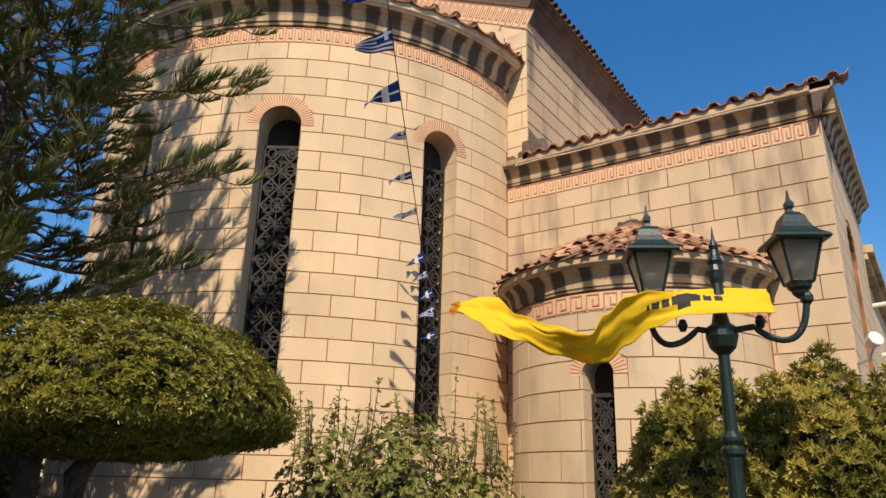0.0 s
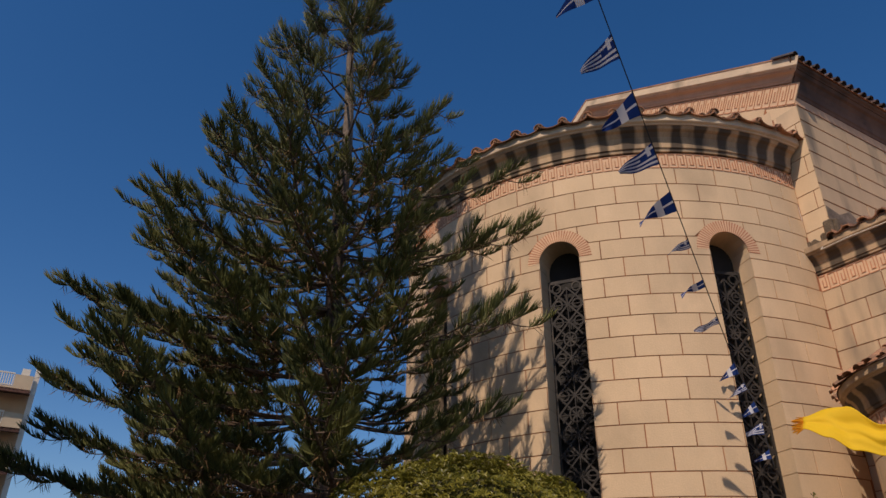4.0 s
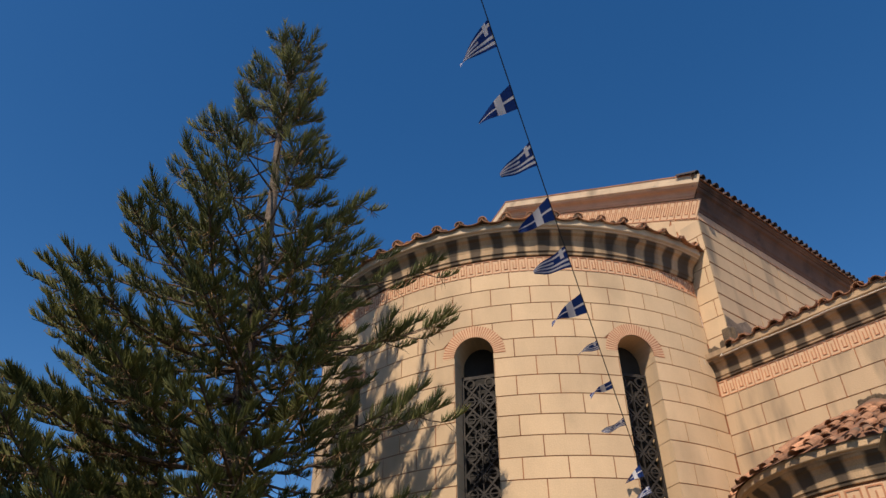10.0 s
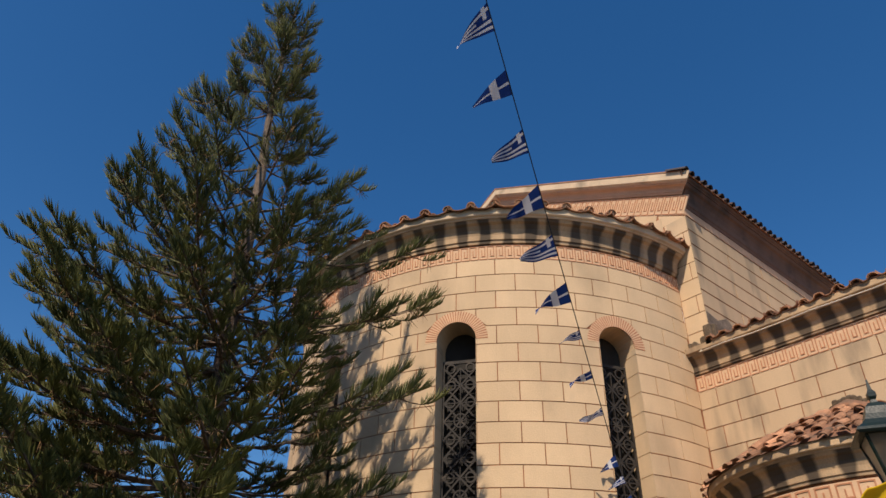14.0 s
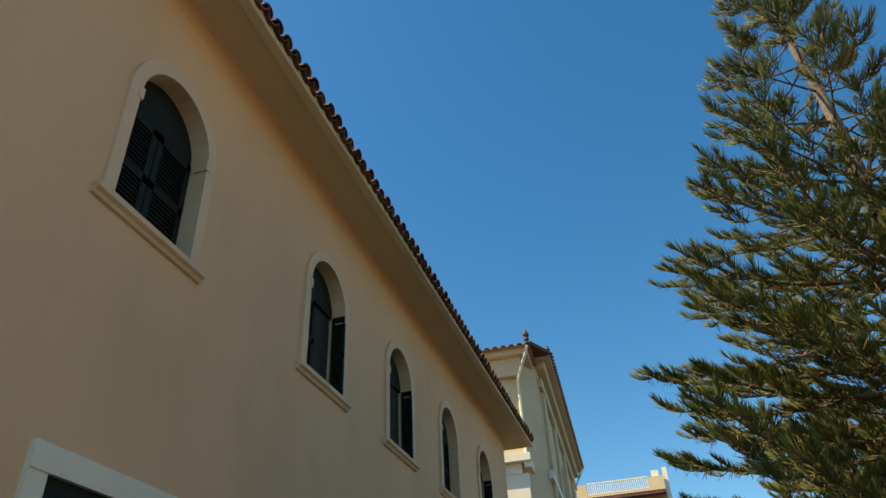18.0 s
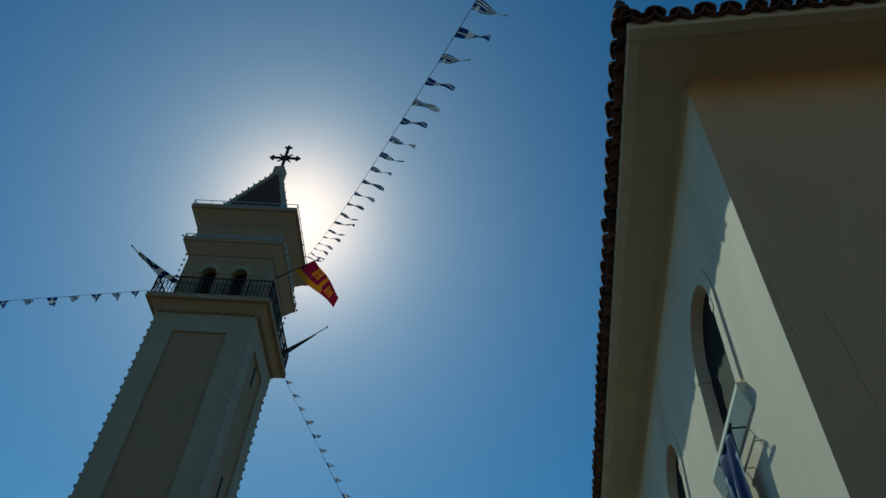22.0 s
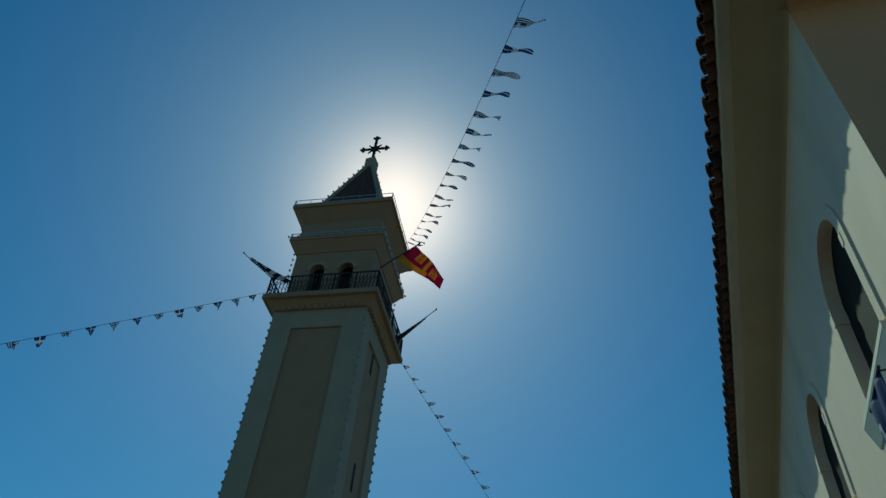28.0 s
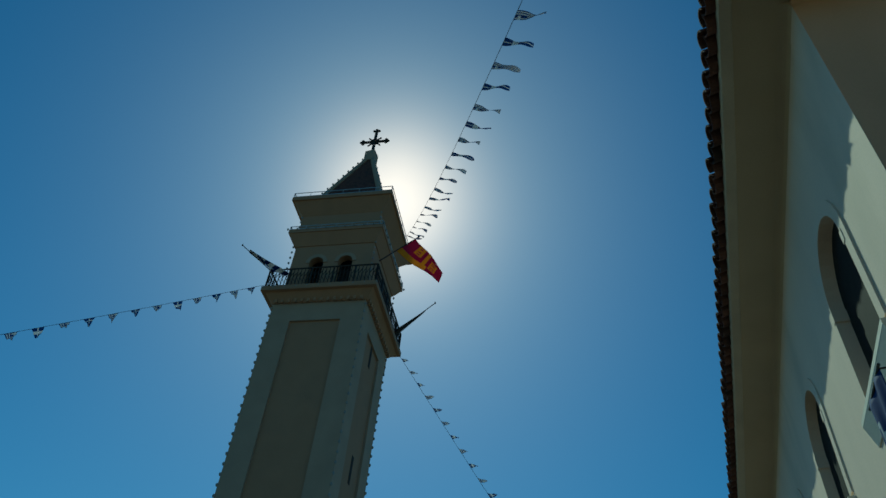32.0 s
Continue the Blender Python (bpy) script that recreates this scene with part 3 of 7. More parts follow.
def streaks(name, period):
    """Eave plaster with a black run of dirt under every gap between tiles; u runs along the wall."""
    m = CORNICE.copy()
    m.name = name
    n, l = m.node_tree.nodes, m.node_tree.links
    b = n["Principled BSDF"]
    src = b.inputs["Base Color"].links[0].from_socket
    uv = n.new("ShaderNodeUVMap")
    uv.uv_map = "along"
    wob = n.new("ShaderNodeTexNoise")
    wob.inputs["Scale"].default_value = 3.0
    l.new(uv.outputs[0], wob.inputs["Vector"])
    sep = n.new("ShaderNodeSeparateXYZ")
    l.new(uv.outputs[0], sep.inputs[0])
    sh = n.new("ShaderNodeMath")
    sh.operation = "MULTIPLY_ADD"
    sh.inputs[1].default_value = 0.12
    l.new(wob.outputs["Fac"], sh.inputs[0])
    l.new(sep.outputs["X"], sh.inputs[2])
    sn = n.new("ShaderNodeMath")
    sn.operation = "MULTIPLY"
    sn.inputs[1].default_value = 2 * math.pi / period
    l.new(sh.outputs[0], sn.inputs[0])
    si = n.new("ShaderNodeMath")
    si.operation = "SINE"
    l.new(sn.outputs[0], si.inputs[0])
    ad = n.new("ShaderNodeMath")
    ad.operation = "ADD"
    l.new(si.outputs[0], ad.inputs[0])
    w2 = n.new("ShaderNodeMapRange")
    w2.inputs["From Min"].default_value, w2.inputs["From Max"].default_value = 0.3, 0.7
    w2.inputs["To Min"].default_value, w2.inputs["To Max"].default_value = -0.7, 0.7
    big = n.new("ShaderNodeTexNoise")
    big.inputs["Scale"].default_value = 1.3
    l.new(uv.outputs[0], big.inputs["Vector"])
    l.new(big.outputs["Fac"], w2.inputs["Value"])
    l.new(w2.outputs[0], ad.inputs[1])
    mr = n.new("ShaderNodeMapRange")
    mr.inputs["From Min"].default_value, mr.inputs["From Max"].default_value = -0.35, 0.35
    mr.inputs["To Max"].default_value = 0.88
    l.new(ad.outputs[0], mr.inputs["Value"])
    mx = n.new("ShaderNodeMix")
    mx.data_type = "RGBA"
    l.new(mr.outputs[0], mx.inputs["Factor"])
    l.new(src, mx.inputs["A"])
    mx.inputs["B"].default_value = (0.055, 0.042, 0.03, 1)
    l.new(mx.outputs["Result"], b.inputs["Base Color"])
    return m


STREAK = streaks("streaked_cornice", 0.373)


def cornice(name, fn, us, zb, zt, out, parent, label, mat=None, face=None, split=0.7):
    """A coved and stepped eave moulding from the wall head up and out, with a plain fascia on top."""
    h = zt - zb
    prof = [(0.05, zb), (-out * 0.1, zb + 0.01), (-out * 0.13, zb + h * 0.1), (-out * 0.2, zb + h * 0.13)]
    prof += [(-out * (0.2 + 0.52 * (1 - math.cos(a))), zb + h * (0.15 + (split - 0.23) * math.sin(a))) for a in (0.3, 0.7, 1.1, 1.45)]
    prof += [(-out * 0.76, zb + h * split), (0.05, zb + h * split)]
    bm = bmesh.new()
    lay = bm.loops.layers.uv.new("along")
    rings = [[bm.verts.new(fn(u, d, z)) for d, z in prof] for u in us]
    k = len(prof)
    for i in range(len(us) - 1):
        for j in range(k):
            q = bm.faces.new((rings[i][j], rings[i + 1][j], rings[i + 1][(j + 1) % k], rings[i][(j + 1) % k]))
            for lp, (u, w) in zip(q.loops, ((us[i], j), (us[i + 1], j), (us[i + 1], j + 1), (us[i], j + 1))):
                lp[lay].uv = (u, w * 0.06)
    bm.faces.new(rings[0])
    bm.faces.new(rings[-1][::-1])
    ob = part(name, bm, mat or STREAK, parent, label)
    bm = bmesh.new()
    prof = [(0.06, zb + h * (split + 0.005)), (-out * 0.82, zb + h * (split + 0.005)), (-out * 0.85, zb + h * (split + 0.045)), (-out * 0.97, zb + h * (split + 0.075)), (-out, zb + h * (split + 0.1)), (-out, zt), (0.06, zt)]
    sweep(bm, prof, fn, us)
    part("fascia", bm, face or FASCIA, ob, "pale stained fascia")
    return ob


def arc_range(a0, a1, r, n):
    return [r * radians(a0 + (a1 - a0) * i / n) for i in range(n + 1)]


cornice("apse_cornice", great, arc_range(-88, 89.5, AR, 60), 8.3, 8.85, 0.28, church, "coved cornice streaked with black weathering")
cornice("wing_cornice", on_east, [WX0 - 0.02 + i * 0.5 for i in range(10)] + [WX1 + 0.2], 6.45, 6.86, 0.2, church, "moulded cornice streaked with black weathering", face=CORNICE)
cornice("wing_cornice", on_south, [-0.2] + [0.4 * i for i in range(1, 12)] + [4.9], 6.45, 6.86, 0.22, church, "moulded cornice on the long side", face=CORNICE)
cornice("small_apse_cornice", small, arc_range(-84, 84, BR, 40), 3.92, 4.32, 0.2, church, "coved cornice of the small apse, black with weathering", face=CORNICE)
def slope_mitre(u, d, z):
    if u < 0.01:
        u = -z * (GPEAK - GZ) / (G1 - AX)
    return slope_east(u + (max(0, -d) if u > GL - 0.01 else 0), d, z)
def west_mitre(u, d, z):
    p = slope_mitre(u, d, z)
    return (2 * AX - p[0], p[1], p[2])
def nave_mitre(u, d, z):
    return nave_side(u - ((max(-0.015, -d) if z > GZ + 0.16 else -0.015) if u < 0.01 else 0), d, z)
def nave_side(u, d, z):
    return (G1 - d, CY + u, z)


cornice("gable_cornice", slope_mitre, [0, 2, GL], 0.035, 0.43, 0.2, church, "sloping gable cornice in salmon and cream", RENDERRED, FASCIA, 0.5)
cornice("gable_cornice", west_mitre, [0, 2, GL], 0.035, 0.43, 0.2, church, "sloping gable cornice in salmon and cream", RENDERRED, FASCIA, 0.5)

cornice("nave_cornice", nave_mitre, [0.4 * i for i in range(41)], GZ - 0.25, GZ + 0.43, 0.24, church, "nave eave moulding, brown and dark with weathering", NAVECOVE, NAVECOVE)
bm = bmesh.new()
sweep(bm, [(-0.012, 9.52), (0.04, 9.52), (0.04, GZ - 0.245), (-0.012, GZ - 0.245)], nave_side, [0.012, 6, 16])
part("frieze_band", bm, RENDERRED, church, "plain salmon band under the eave")

PAN_MESH = mesh_data("pan_tile", [(x, y, 0.085 - z) for x, y, z in cover_tile(0.42, 0.115, 0.1, 0.014)[0]], [q[::-1] for q in cover_tile(0.42, 0.115, 0.1, 0.014)[1]], TILE)
# roofs: thin slabs under the tiles
bm = bmesh.new()
n = 40
rr, zt, rise = AR + 0.27, 8.87, 1.2
ring0 = [bm.verts.new((AX + rr * math.sin(a), CY - rr * math.cos(a), zt)) for a in [math.pi * (i / n - 0.5) for i in range(n + 1)]]
top = bm.verts.new((AX, CY + 0.2, zt + rise))
for a, b in zip(ring0, ring0[1:]):
    bm.faces.new((a, b, top))
apse_roof = part("apse_roof", bm, TILE, church, "half-cone roof of weathered clay tiles")
bm = bmesh.new()
rr2, zt2, rise2 = BR + 0.22, 4.32, 1.12
ring0 = [bm.verts.new((BX + rr2 * math.sin(a), CY - rr2 * math.cos(a), zt2)) for a in [math.pi * (i / n - 0.5) for i in range(n + 1)]]
top = bm.verts.new((BX, CY, zt2 + rise2))
for a, b in zip(ring0, ring0[1:]):
    bm.faces.new((a, b, top))
small_roof = part("small_apse_roof", bm, TILE, church, "half-cone roof of jumbled clay tiles")
bm = bmesh.new()
hexa(bm, [(G1, CY - 0.2, 6.865), (WX1 + 0.2, CY - 0.2, 6.865), (WX1 + 0.2, CY + 4.95, 6.865), (G1, CY + 4.95, 6.865), (G1, CY - 0.2, 6.89), (WX1 + 0.2, CY - 0.2, 6.89), (WX1 - 1.6, CY + 4.9, 7.2), (G1, CY + 4.9, 7.2)])
wing_roof = part("wing_roof", bm, TILE, church, "low lean-to roof of clay tiles")
bm = bmesh.new()
for s in (1, -1):
    x1 = AX + s * (G1 - AX + 0.27)
    hexa(bm, [(AX, CY - 0.21, GPEAK + 0.46), (x1, CY - 0.21, GZ + 0.33), (x1, CY + 16, GZ + 0.33), (AX, CY + 16, GPEAK + 0.46), (AX, CY - 0.21, GPEAK + 0.49), (x1, CY - 0.21, GZ + 0.36), (x1, CY + 16, GZ + 0.36), (AX, CY + 16, GPEAK + 0.49)])
nave_roof = part("nave_roof", bm, TILE, church, "pitched nave roof of clay tiles")


def cone_tile(cx, r, z, a, back, lift, tilt):
    """Pose of a cover tile on a half-cone roof at angle a, its mouth r from the axis."""
    return pose(cx + r * math.sin(a), CY - r * math.cos(a), z + lift, tilt, 0, math.degrees(a))


rng = random.Random(3)
PITCH = 5.0          # degrees from one cover tile to the next
EAVE_PAN = mesh_data("eave_pan_tile", [(x * 1.75, y, 0.062 - z * 0.85) for x, y, z in cover_tile(0.42, 0.12, 0.105, 0.014)[0]], [q[::-1] for q in cover_tile(0.42, 0.12, 0.105, 0.014)[1]], TILE_MIX)
EAVE_COVER = mesh_data("eave_cover_tile", *cover_tile(0.42, 0.088, 0.08, 0.018), TILE_MIX)
plug = []
for k in range(8):
    plug.append((0.07 * math.cos(math.pi * k / 7), 0.035, 0.07 * math.sin(math.pi * k / 7)))
MORTAR_PLUG = mesh_data("mortar_plug", plug + [(x, 0.1, z) for x, y, z in plug], [tuple(range(7, -1, -1))] + [(k, k + 1, k + 9, k + 8) for k in range(7)] + [(0, 8, 15, 7)], EAVEBOARD)
for i in range(36):
    a = radians(-87 + PITCH * i)
    sway = lambda k: pose(0, 0, 0, 0, rng.uniform(-k, k), rng.uniform(-k, k))
    at = cone_tile(AX, AR + 0.335 + rng.uniform(-0.02, 0.03), 8.865, a, 0, rng.uniform(-0.01, 0.02), 15 + rng.uniform(-3, 3)) @ sway(6) @ Matrix.Diagonal((rng.uniform(0.9, 1.15), 1, rng.uniform(0.8, 1.1), 1))
    shared("roof_tile", EAVE_COVER, apse_roof, at)
    shared("mortar", MORTAR_PLUG, apse_roof, at, "pale mortar in the tile's mouth")
    a += radians(PITCH / 2)
    shared("pan_tile", EAVE_PAN, apse_roof, cone_tile(AX, AR + 0.35 + rng.uniform(-0.02, 0.02), 8.845, a, 0, rng.uniform(-0.008, 0.012), 13 + rng.uniform(-3, 3)) @ sway(4))
    for row in (1, 2):
        if 8 < i < 36:
            shared("roof_tile", EAVE_COVER, apse_roof, cone_tile(AX, AR + 0.35 - row * 0.34, 8.86 + row * 0.12, a - radians(PITCH / 2), 0, 0.03 + rng.uniform(0, 0.03), 18 + rng.uniform(-4, 4)) @ sway(7))
            shared("pan_tile", EAVE_PAN, apse_roof, cone_tile(AX, AR + 0.35 - row * 0.34, 8.87 + row * 0.12, a, 0, 0.01 + rng.uniform(0, 0.02), 18 + rng.uniform(-4, 4)))
SMALL_TILE = mesh_data("small_tile", *cover_tile(0.3, 0.078, 0.066, 0.013, 6), TILE_MIX)
for row in range(6):
    r = BR + 0.27 - row * 0.24
    cnt = [27, 25, 21, 18, 14, 10][row]
    for i in range(cnt):
        a = radians(-84 + 168 * (i + 0.5 * (row % 2)) / cnt)
        shared("roof_tile", SMALL_TILE, small_roof, cone_tile(BX, r, zt2 + (BR + 0.22 - r) * rise2 / rr2, a, 0, 0.015 + rng.uniform(0, 0.05), 26 + rng.uniform(-9, 9)) @ pose(0, 0, 0, 0, rng.uniform(-16, 16), rng.uniform(-18, 18)) @ Matrix.Diagonal((rng.uniform(0.75, 1.05), rng.uniform(0.7, 1.1), 0.6, 1)))
for i in range(19):
    for row in range(2):
        shared("roof_tile", SMALL_TILE, wing_roof, pose(G1 + 0.08 + (i + 0.4 * row) * 0.255 + rng.uniform(-0.03, 0.03), CY - 0.25 + 0.25 * row, 6.87 + 0.05 * row + rng.uniform(0, 0.03), 9 + rng.uniform(-6, 7), rng.uniform(-10, 10), rng.uniform(-11, 11)) @ Matrix.Diagonal((1, 1, 0.75, 1)))
    shared("pan_tile", PAN_MESH, wing_roof, pose(G1 + 0.2 + i * 0.255, CY - 0.245, 6.87 + rng.uniform(0, 0.02), 6 + rng.uniform(-3, 4), 0, rng.uniform(-6, 6)) @ Matrix.Scale(0.75, 4))
TILE_MESH_GREY = mesh_data("cover_tile_grey", *cover_tile(0.45, 0.105, 0.09), TILE_GREY)
for i in range(80):
    shared("roof_tile", TILE_MESH_GREY, nave_roof, pose(G1 + 0.32 + rng.uniform(-0.015, 0.02), CY - 0.2 + i * 0.2, GZ + 0.33, 24 + rng.uniform(-3, 3), 0, 90 + rng.uniform(-4, 4)) @ Matrix.Diagonal((0.65, 1, 0.65, 1)))

# lower annex behind the wing
bm = bmesh.new()
box(bm, G1 + 0.01, WX1 - 0.1, CY + 4.92, CY + 15, 0, 5.75)
annex = part("annex_wall", bm, RENDER, church, "lower rendered annex behind the side wing")
bm = bmesh.new()
box(bm, G1 + 0.02, WX1 + 0.06, CY + 4.93, CY + 15.1, 5.75, 5.88, bevel=0.02)
box(bm, G1 + 0.02, WX1 + 0.16, CY + 4.93, CY + 15.2, 5.88, 6.05, bevel=0.02)
part("annex_cornice", bm, CORNICE, annex, "stepped weathered cornice")
for y, z in ((CY + 6.4, 5.2), (CY + 7.6, 4.4)):
    bm = bmesh.new()
    tube(bm, [(WX1 - 0.1, y, z), (WX1 + 0.2, y, z + 0.02)], 0.05, 8)
    part("spout", bm, WHITE, annex, "short white overflow pipe")
# thin cables along the eave and down the corner
bm = bmesh.new()
tube(bm, [(G1 - 0.05, CY - 0.1, 6.9)] + [(WX0 + 0.3 + 0.45 * i, CY - 0.235, 6.72 + 0.012 * math.sin(i * 1.9)) for i in range(10)], 0.009, 5)
tube(bm, [(-5.96, CY - 0.03, 8.9), (-5.95, CY - 0.035, 8.3), (-5.93, CY - 0.03, 7.5), (-5.95, CY - 0.03, 6.9), (-5.93, CY - 0.26, 6.75), (-5.95, CY - 0.05, 6.3), (-5.94, CY - 0.03, 5.6)], 0.008, 5)
part("cable", bm, WHITE, church, "thin white cable")
# damp dark patch on the nave wall over the wing roof
bm = bmesh.new()
edge = [0.62, 0.55, 0.7, 0.5, 0.46, 0.52, 0.36, 0.3, 0.33, 0.2, 0.13, 0.04]
for i in range(11):
    hexa(bm, [nave_side(u, d, z) for d in (-0.006, 0.0) for u, z in ((0.02 + 0.33 * i, 6.7), (0.35 + 0.33 * i, 6.7), (0.35 + 0.33 * i, 6.9 + edge[i + 1]), (0.02 + 0.33 * i, 6.9 + edge[i]))])
weld(bm)
part("damp_patch", bm, GRIMEPALE, nave_wall, "grey-brown damp patch above the roof")

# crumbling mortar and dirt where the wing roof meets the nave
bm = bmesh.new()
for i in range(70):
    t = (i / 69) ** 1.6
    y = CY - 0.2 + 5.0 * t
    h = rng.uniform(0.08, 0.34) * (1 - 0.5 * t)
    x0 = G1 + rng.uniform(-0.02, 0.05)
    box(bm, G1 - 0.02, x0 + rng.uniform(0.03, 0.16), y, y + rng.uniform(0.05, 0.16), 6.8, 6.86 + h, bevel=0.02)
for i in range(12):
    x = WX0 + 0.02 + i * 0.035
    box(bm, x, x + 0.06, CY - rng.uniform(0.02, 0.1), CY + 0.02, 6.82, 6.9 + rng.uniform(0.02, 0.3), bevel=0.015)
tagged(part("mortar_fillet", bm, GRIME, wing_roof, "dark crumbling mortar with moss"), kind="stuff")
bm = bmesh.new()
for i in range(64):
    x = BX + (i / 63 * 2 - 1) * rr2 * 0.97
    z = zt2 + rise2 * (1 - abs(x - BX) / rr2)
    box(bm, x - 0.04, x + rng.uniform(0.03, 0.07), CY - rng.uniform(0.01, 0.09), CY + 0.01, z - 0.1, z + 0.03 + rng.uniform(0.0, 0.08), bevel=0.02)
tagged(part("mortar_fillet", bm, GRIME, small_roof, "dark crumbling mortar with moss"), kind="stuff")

# window grilles
def grille(opening, fn, depth, parent, cell):
    """Cast lattice: crossed diagonals, squares and rings inside an arched frame."""
    c, h, s, sp = opening
    top = sp - 0.22
    t = 0.014
    bm = bmesh.new()
    def bar(a, b, w=t):
        (ax, az), (bx, bz) = a, b
        d = Vector((bx - ax, bz - az))
        q = Vector((-d.y, d.x)).normalized() * w
        p = []
        for dep in (depth, depth + 0.03):
            p += [fn(ax + q.x, dep, az + q.y), fn(bx + q.x, dep, bz + q.y), fn(bx - q.x, dep, bz - q.y), fn(ax - q.x, dep, az - q.y)]
        hexa(bm, p)
    for x in (c - h + 0.02, c + h - 0.02):
        bar((x, s), (x, top), 0.022)
    bar((c - h, top), (c + h, top), 0.025)
    bar((c - h, s + 0.02), (c + h, s + 0.02), 0.025)
    z = s + 0.04
    k = 0
    while z + cell < top + 0.02:
        x0, x1, zm = c - h + 0.04, c + h - 0.04, z + cell / 2
        bar((x0, z), (x1, z + cell))
        bar((x1, z), (x0, z + cell))
        bar((x0, zm), (c, z + cell))
        bar((c, z + cell), (x1, zm))
        bar((x1, zm), (c, z))
        bar((c, z), (x0, zm))
        rings = [(c, zm, cell * 0.19)] if k % 2 else [(c - h * 0.5, zm + cell * 0.0, cell * 0.13), (c + h * 0.5, zm, cell * 0.13)]
        for rx, rz, rad in rings + [(c - h * 0.52, z + cell, cell * 0.13), (c + h * 0.52, z + cell, cell * 0.13)]:
            pts = [(rx + rad * math.cos(a * math.pi / 5), min(rz + rad * math.sin(a * math.pi / 5), top)) for a in range(11)]
            for p0, p1 in zip(pts, pts[1:]):
                bar(p0, p1, 0.012)
        bar((x0, z), (x1, z), 0.008)
        bar((c, z), (c, z + cell), 0.007)
        bar((x0, zm), (x1, zm), 0.007)
        z += cell
        k += 1
    g = part("window_grille", bm, IRON, parent, "dark ornamental metal lattice")
    # plate behind the lattice, its colour the shade of the church inside
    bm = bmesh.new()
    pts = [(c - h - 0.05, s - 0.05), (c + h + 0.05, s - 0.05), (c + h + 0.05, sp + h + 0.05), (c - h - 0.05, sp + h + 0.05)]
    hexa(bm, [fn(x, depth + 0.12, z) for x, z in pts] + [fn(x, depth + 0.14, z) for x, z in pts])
    part("window_backing", bm, UNLIT_INSIDE, parent, "near-black plate standing in for the unlit inside")
    bm = bmesh.new()
    pts = [(c - h - 0.06, s - 0.09), (c + h + 0.06, s - 0.09), (c + h + 0.06, s), (c - h - 0.06, s)]
    hexa(bm, [fn(x, -0.06, z) for x, z in pts] + [fn(x, depth, z) for x, z in pts])
    part("window_sill", bm, RENDER, parent, "cream window sill")


for o in WINS:
    grille(o, great, 0.3, church, 0.56)
for o in SWINS:
    grille(o, small, 0.22, church, 0.4)


def reveal_blocks(openings, fn, depth, course, ztop, parent):
    """Courses carried round into the window reveals."""
    for c, h, s, sp in openings:
        bm = bmesh.new()
        z = ztop
        while z > s:
            z0, z1 = max(z - course + 0.012, s), min(z, sp)
            if z1 - z0 > 0.03:
                for sx in (-1, 1):
                    x0, x1 = sorted((c + sx * h, c + sx * (h - 0.006)))
                    hexa(bm, [fn(x, d, q) for d in (0.0, depth) for x, q in ((x0, z0), (x1, z0), (x1, z1), (x0, z1))])
            z -= course
        tagged(part("reveal_masonry", bm, BLOCK_J, parent, "painted courses in the window reveal"), kind="stuff")


reveal_blocks(WINS, great, 0.3, 0.308, 8.03, apse_wall)
reveal_blocks(SWINS, small, 0.22, 0.36, 3.43, small_apse_wall)

# ---- long two-storey building across the lane ----
HX, HY, HZ = -1.42, -3.64, 7.6    # its corner and wall head
HLEN, HDEEP = 16.4, 14.0
parish = thing("parish_house", "two-storey peach house with white window surrounds and tiled eaves", "house")


def on_long(u, d, z):
    """u metres along the long wall from the corner, d into the wall."""
    return (HX - u, HY - d, z)
def on_end(u, d, z):
    return (HX - d, HY - u, z)


LWINS = [(c, 0.51, 5.01, 6.17) for c in (2.72, 6.01, 8.68, 11.35, 14.05)]
EWINS = [(c, 0.52, 5.05, 5.97) for c in (1.635, 4.29, 6.94, 9.59)]
bm = bmesh.new()
pierced(bm, on_long, 0, HLEN, 0, HZ, 0, 0.35, LWINS, 3)
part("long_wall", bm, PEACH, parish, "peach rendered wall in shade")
bm = bmesh.new()
pierced(bm, on_end, 0.35, HDEEP, 0, HZ, 0, 0.35, EWINS, 3)
box(bm, HX, HX + 0.003, HY - 0.352, HY, 0, HZ)
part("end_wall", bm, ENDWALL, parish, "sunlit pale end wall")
bm = bmesh.new()
box(bm, HX - HLEN, HX - 0.35, HY - HDEEP, HY - HDEEP + 0.3, 0, HZ)
box(bm, HX - HLEN, HX - HLEN + 0.3, HY - HDEEP + 0.3, HY - 0.35, 0, HZ)
box(bm, HX - HLEN, HX, HY - HDEEP, HY, HZ + 0.12, HZ + 0.3)
part("back_wall", bm, PEACH, parish)
OV, OVE, EZ = 0.66, 0.58, 7.65    # overhang along the long wall and at the end wall
bm = bmesh.new()
box(bm, HX - HLEN - OV, HX + OVE - 0.12, HY - HDEEP - OV, HY + OV - 0.13, EZ, EZ + 0.1)
part("soffit", bm, SOFFIT, parish, "cream boxed eave")
# board paler than the soffit: skylight on its upright face is in the colour
bm = bmesh.new()
for a, b in (((HX - HLEN - OV, HY + OV - 0.13), (HX + OVE, HY + OV)), ((HX + OVE - 0.12, HY - HDEEP - OV), (HX + OVE, HY + OV - 0.13))):
    box(bm, a[0], b[0], a[1], b[1], EZ - 0.02, EZ + 0.1, bevel=0.012)
part("fascia", bm, EAVEBOARD, parish, "narrow fascia toned paler for the skylight on its face")
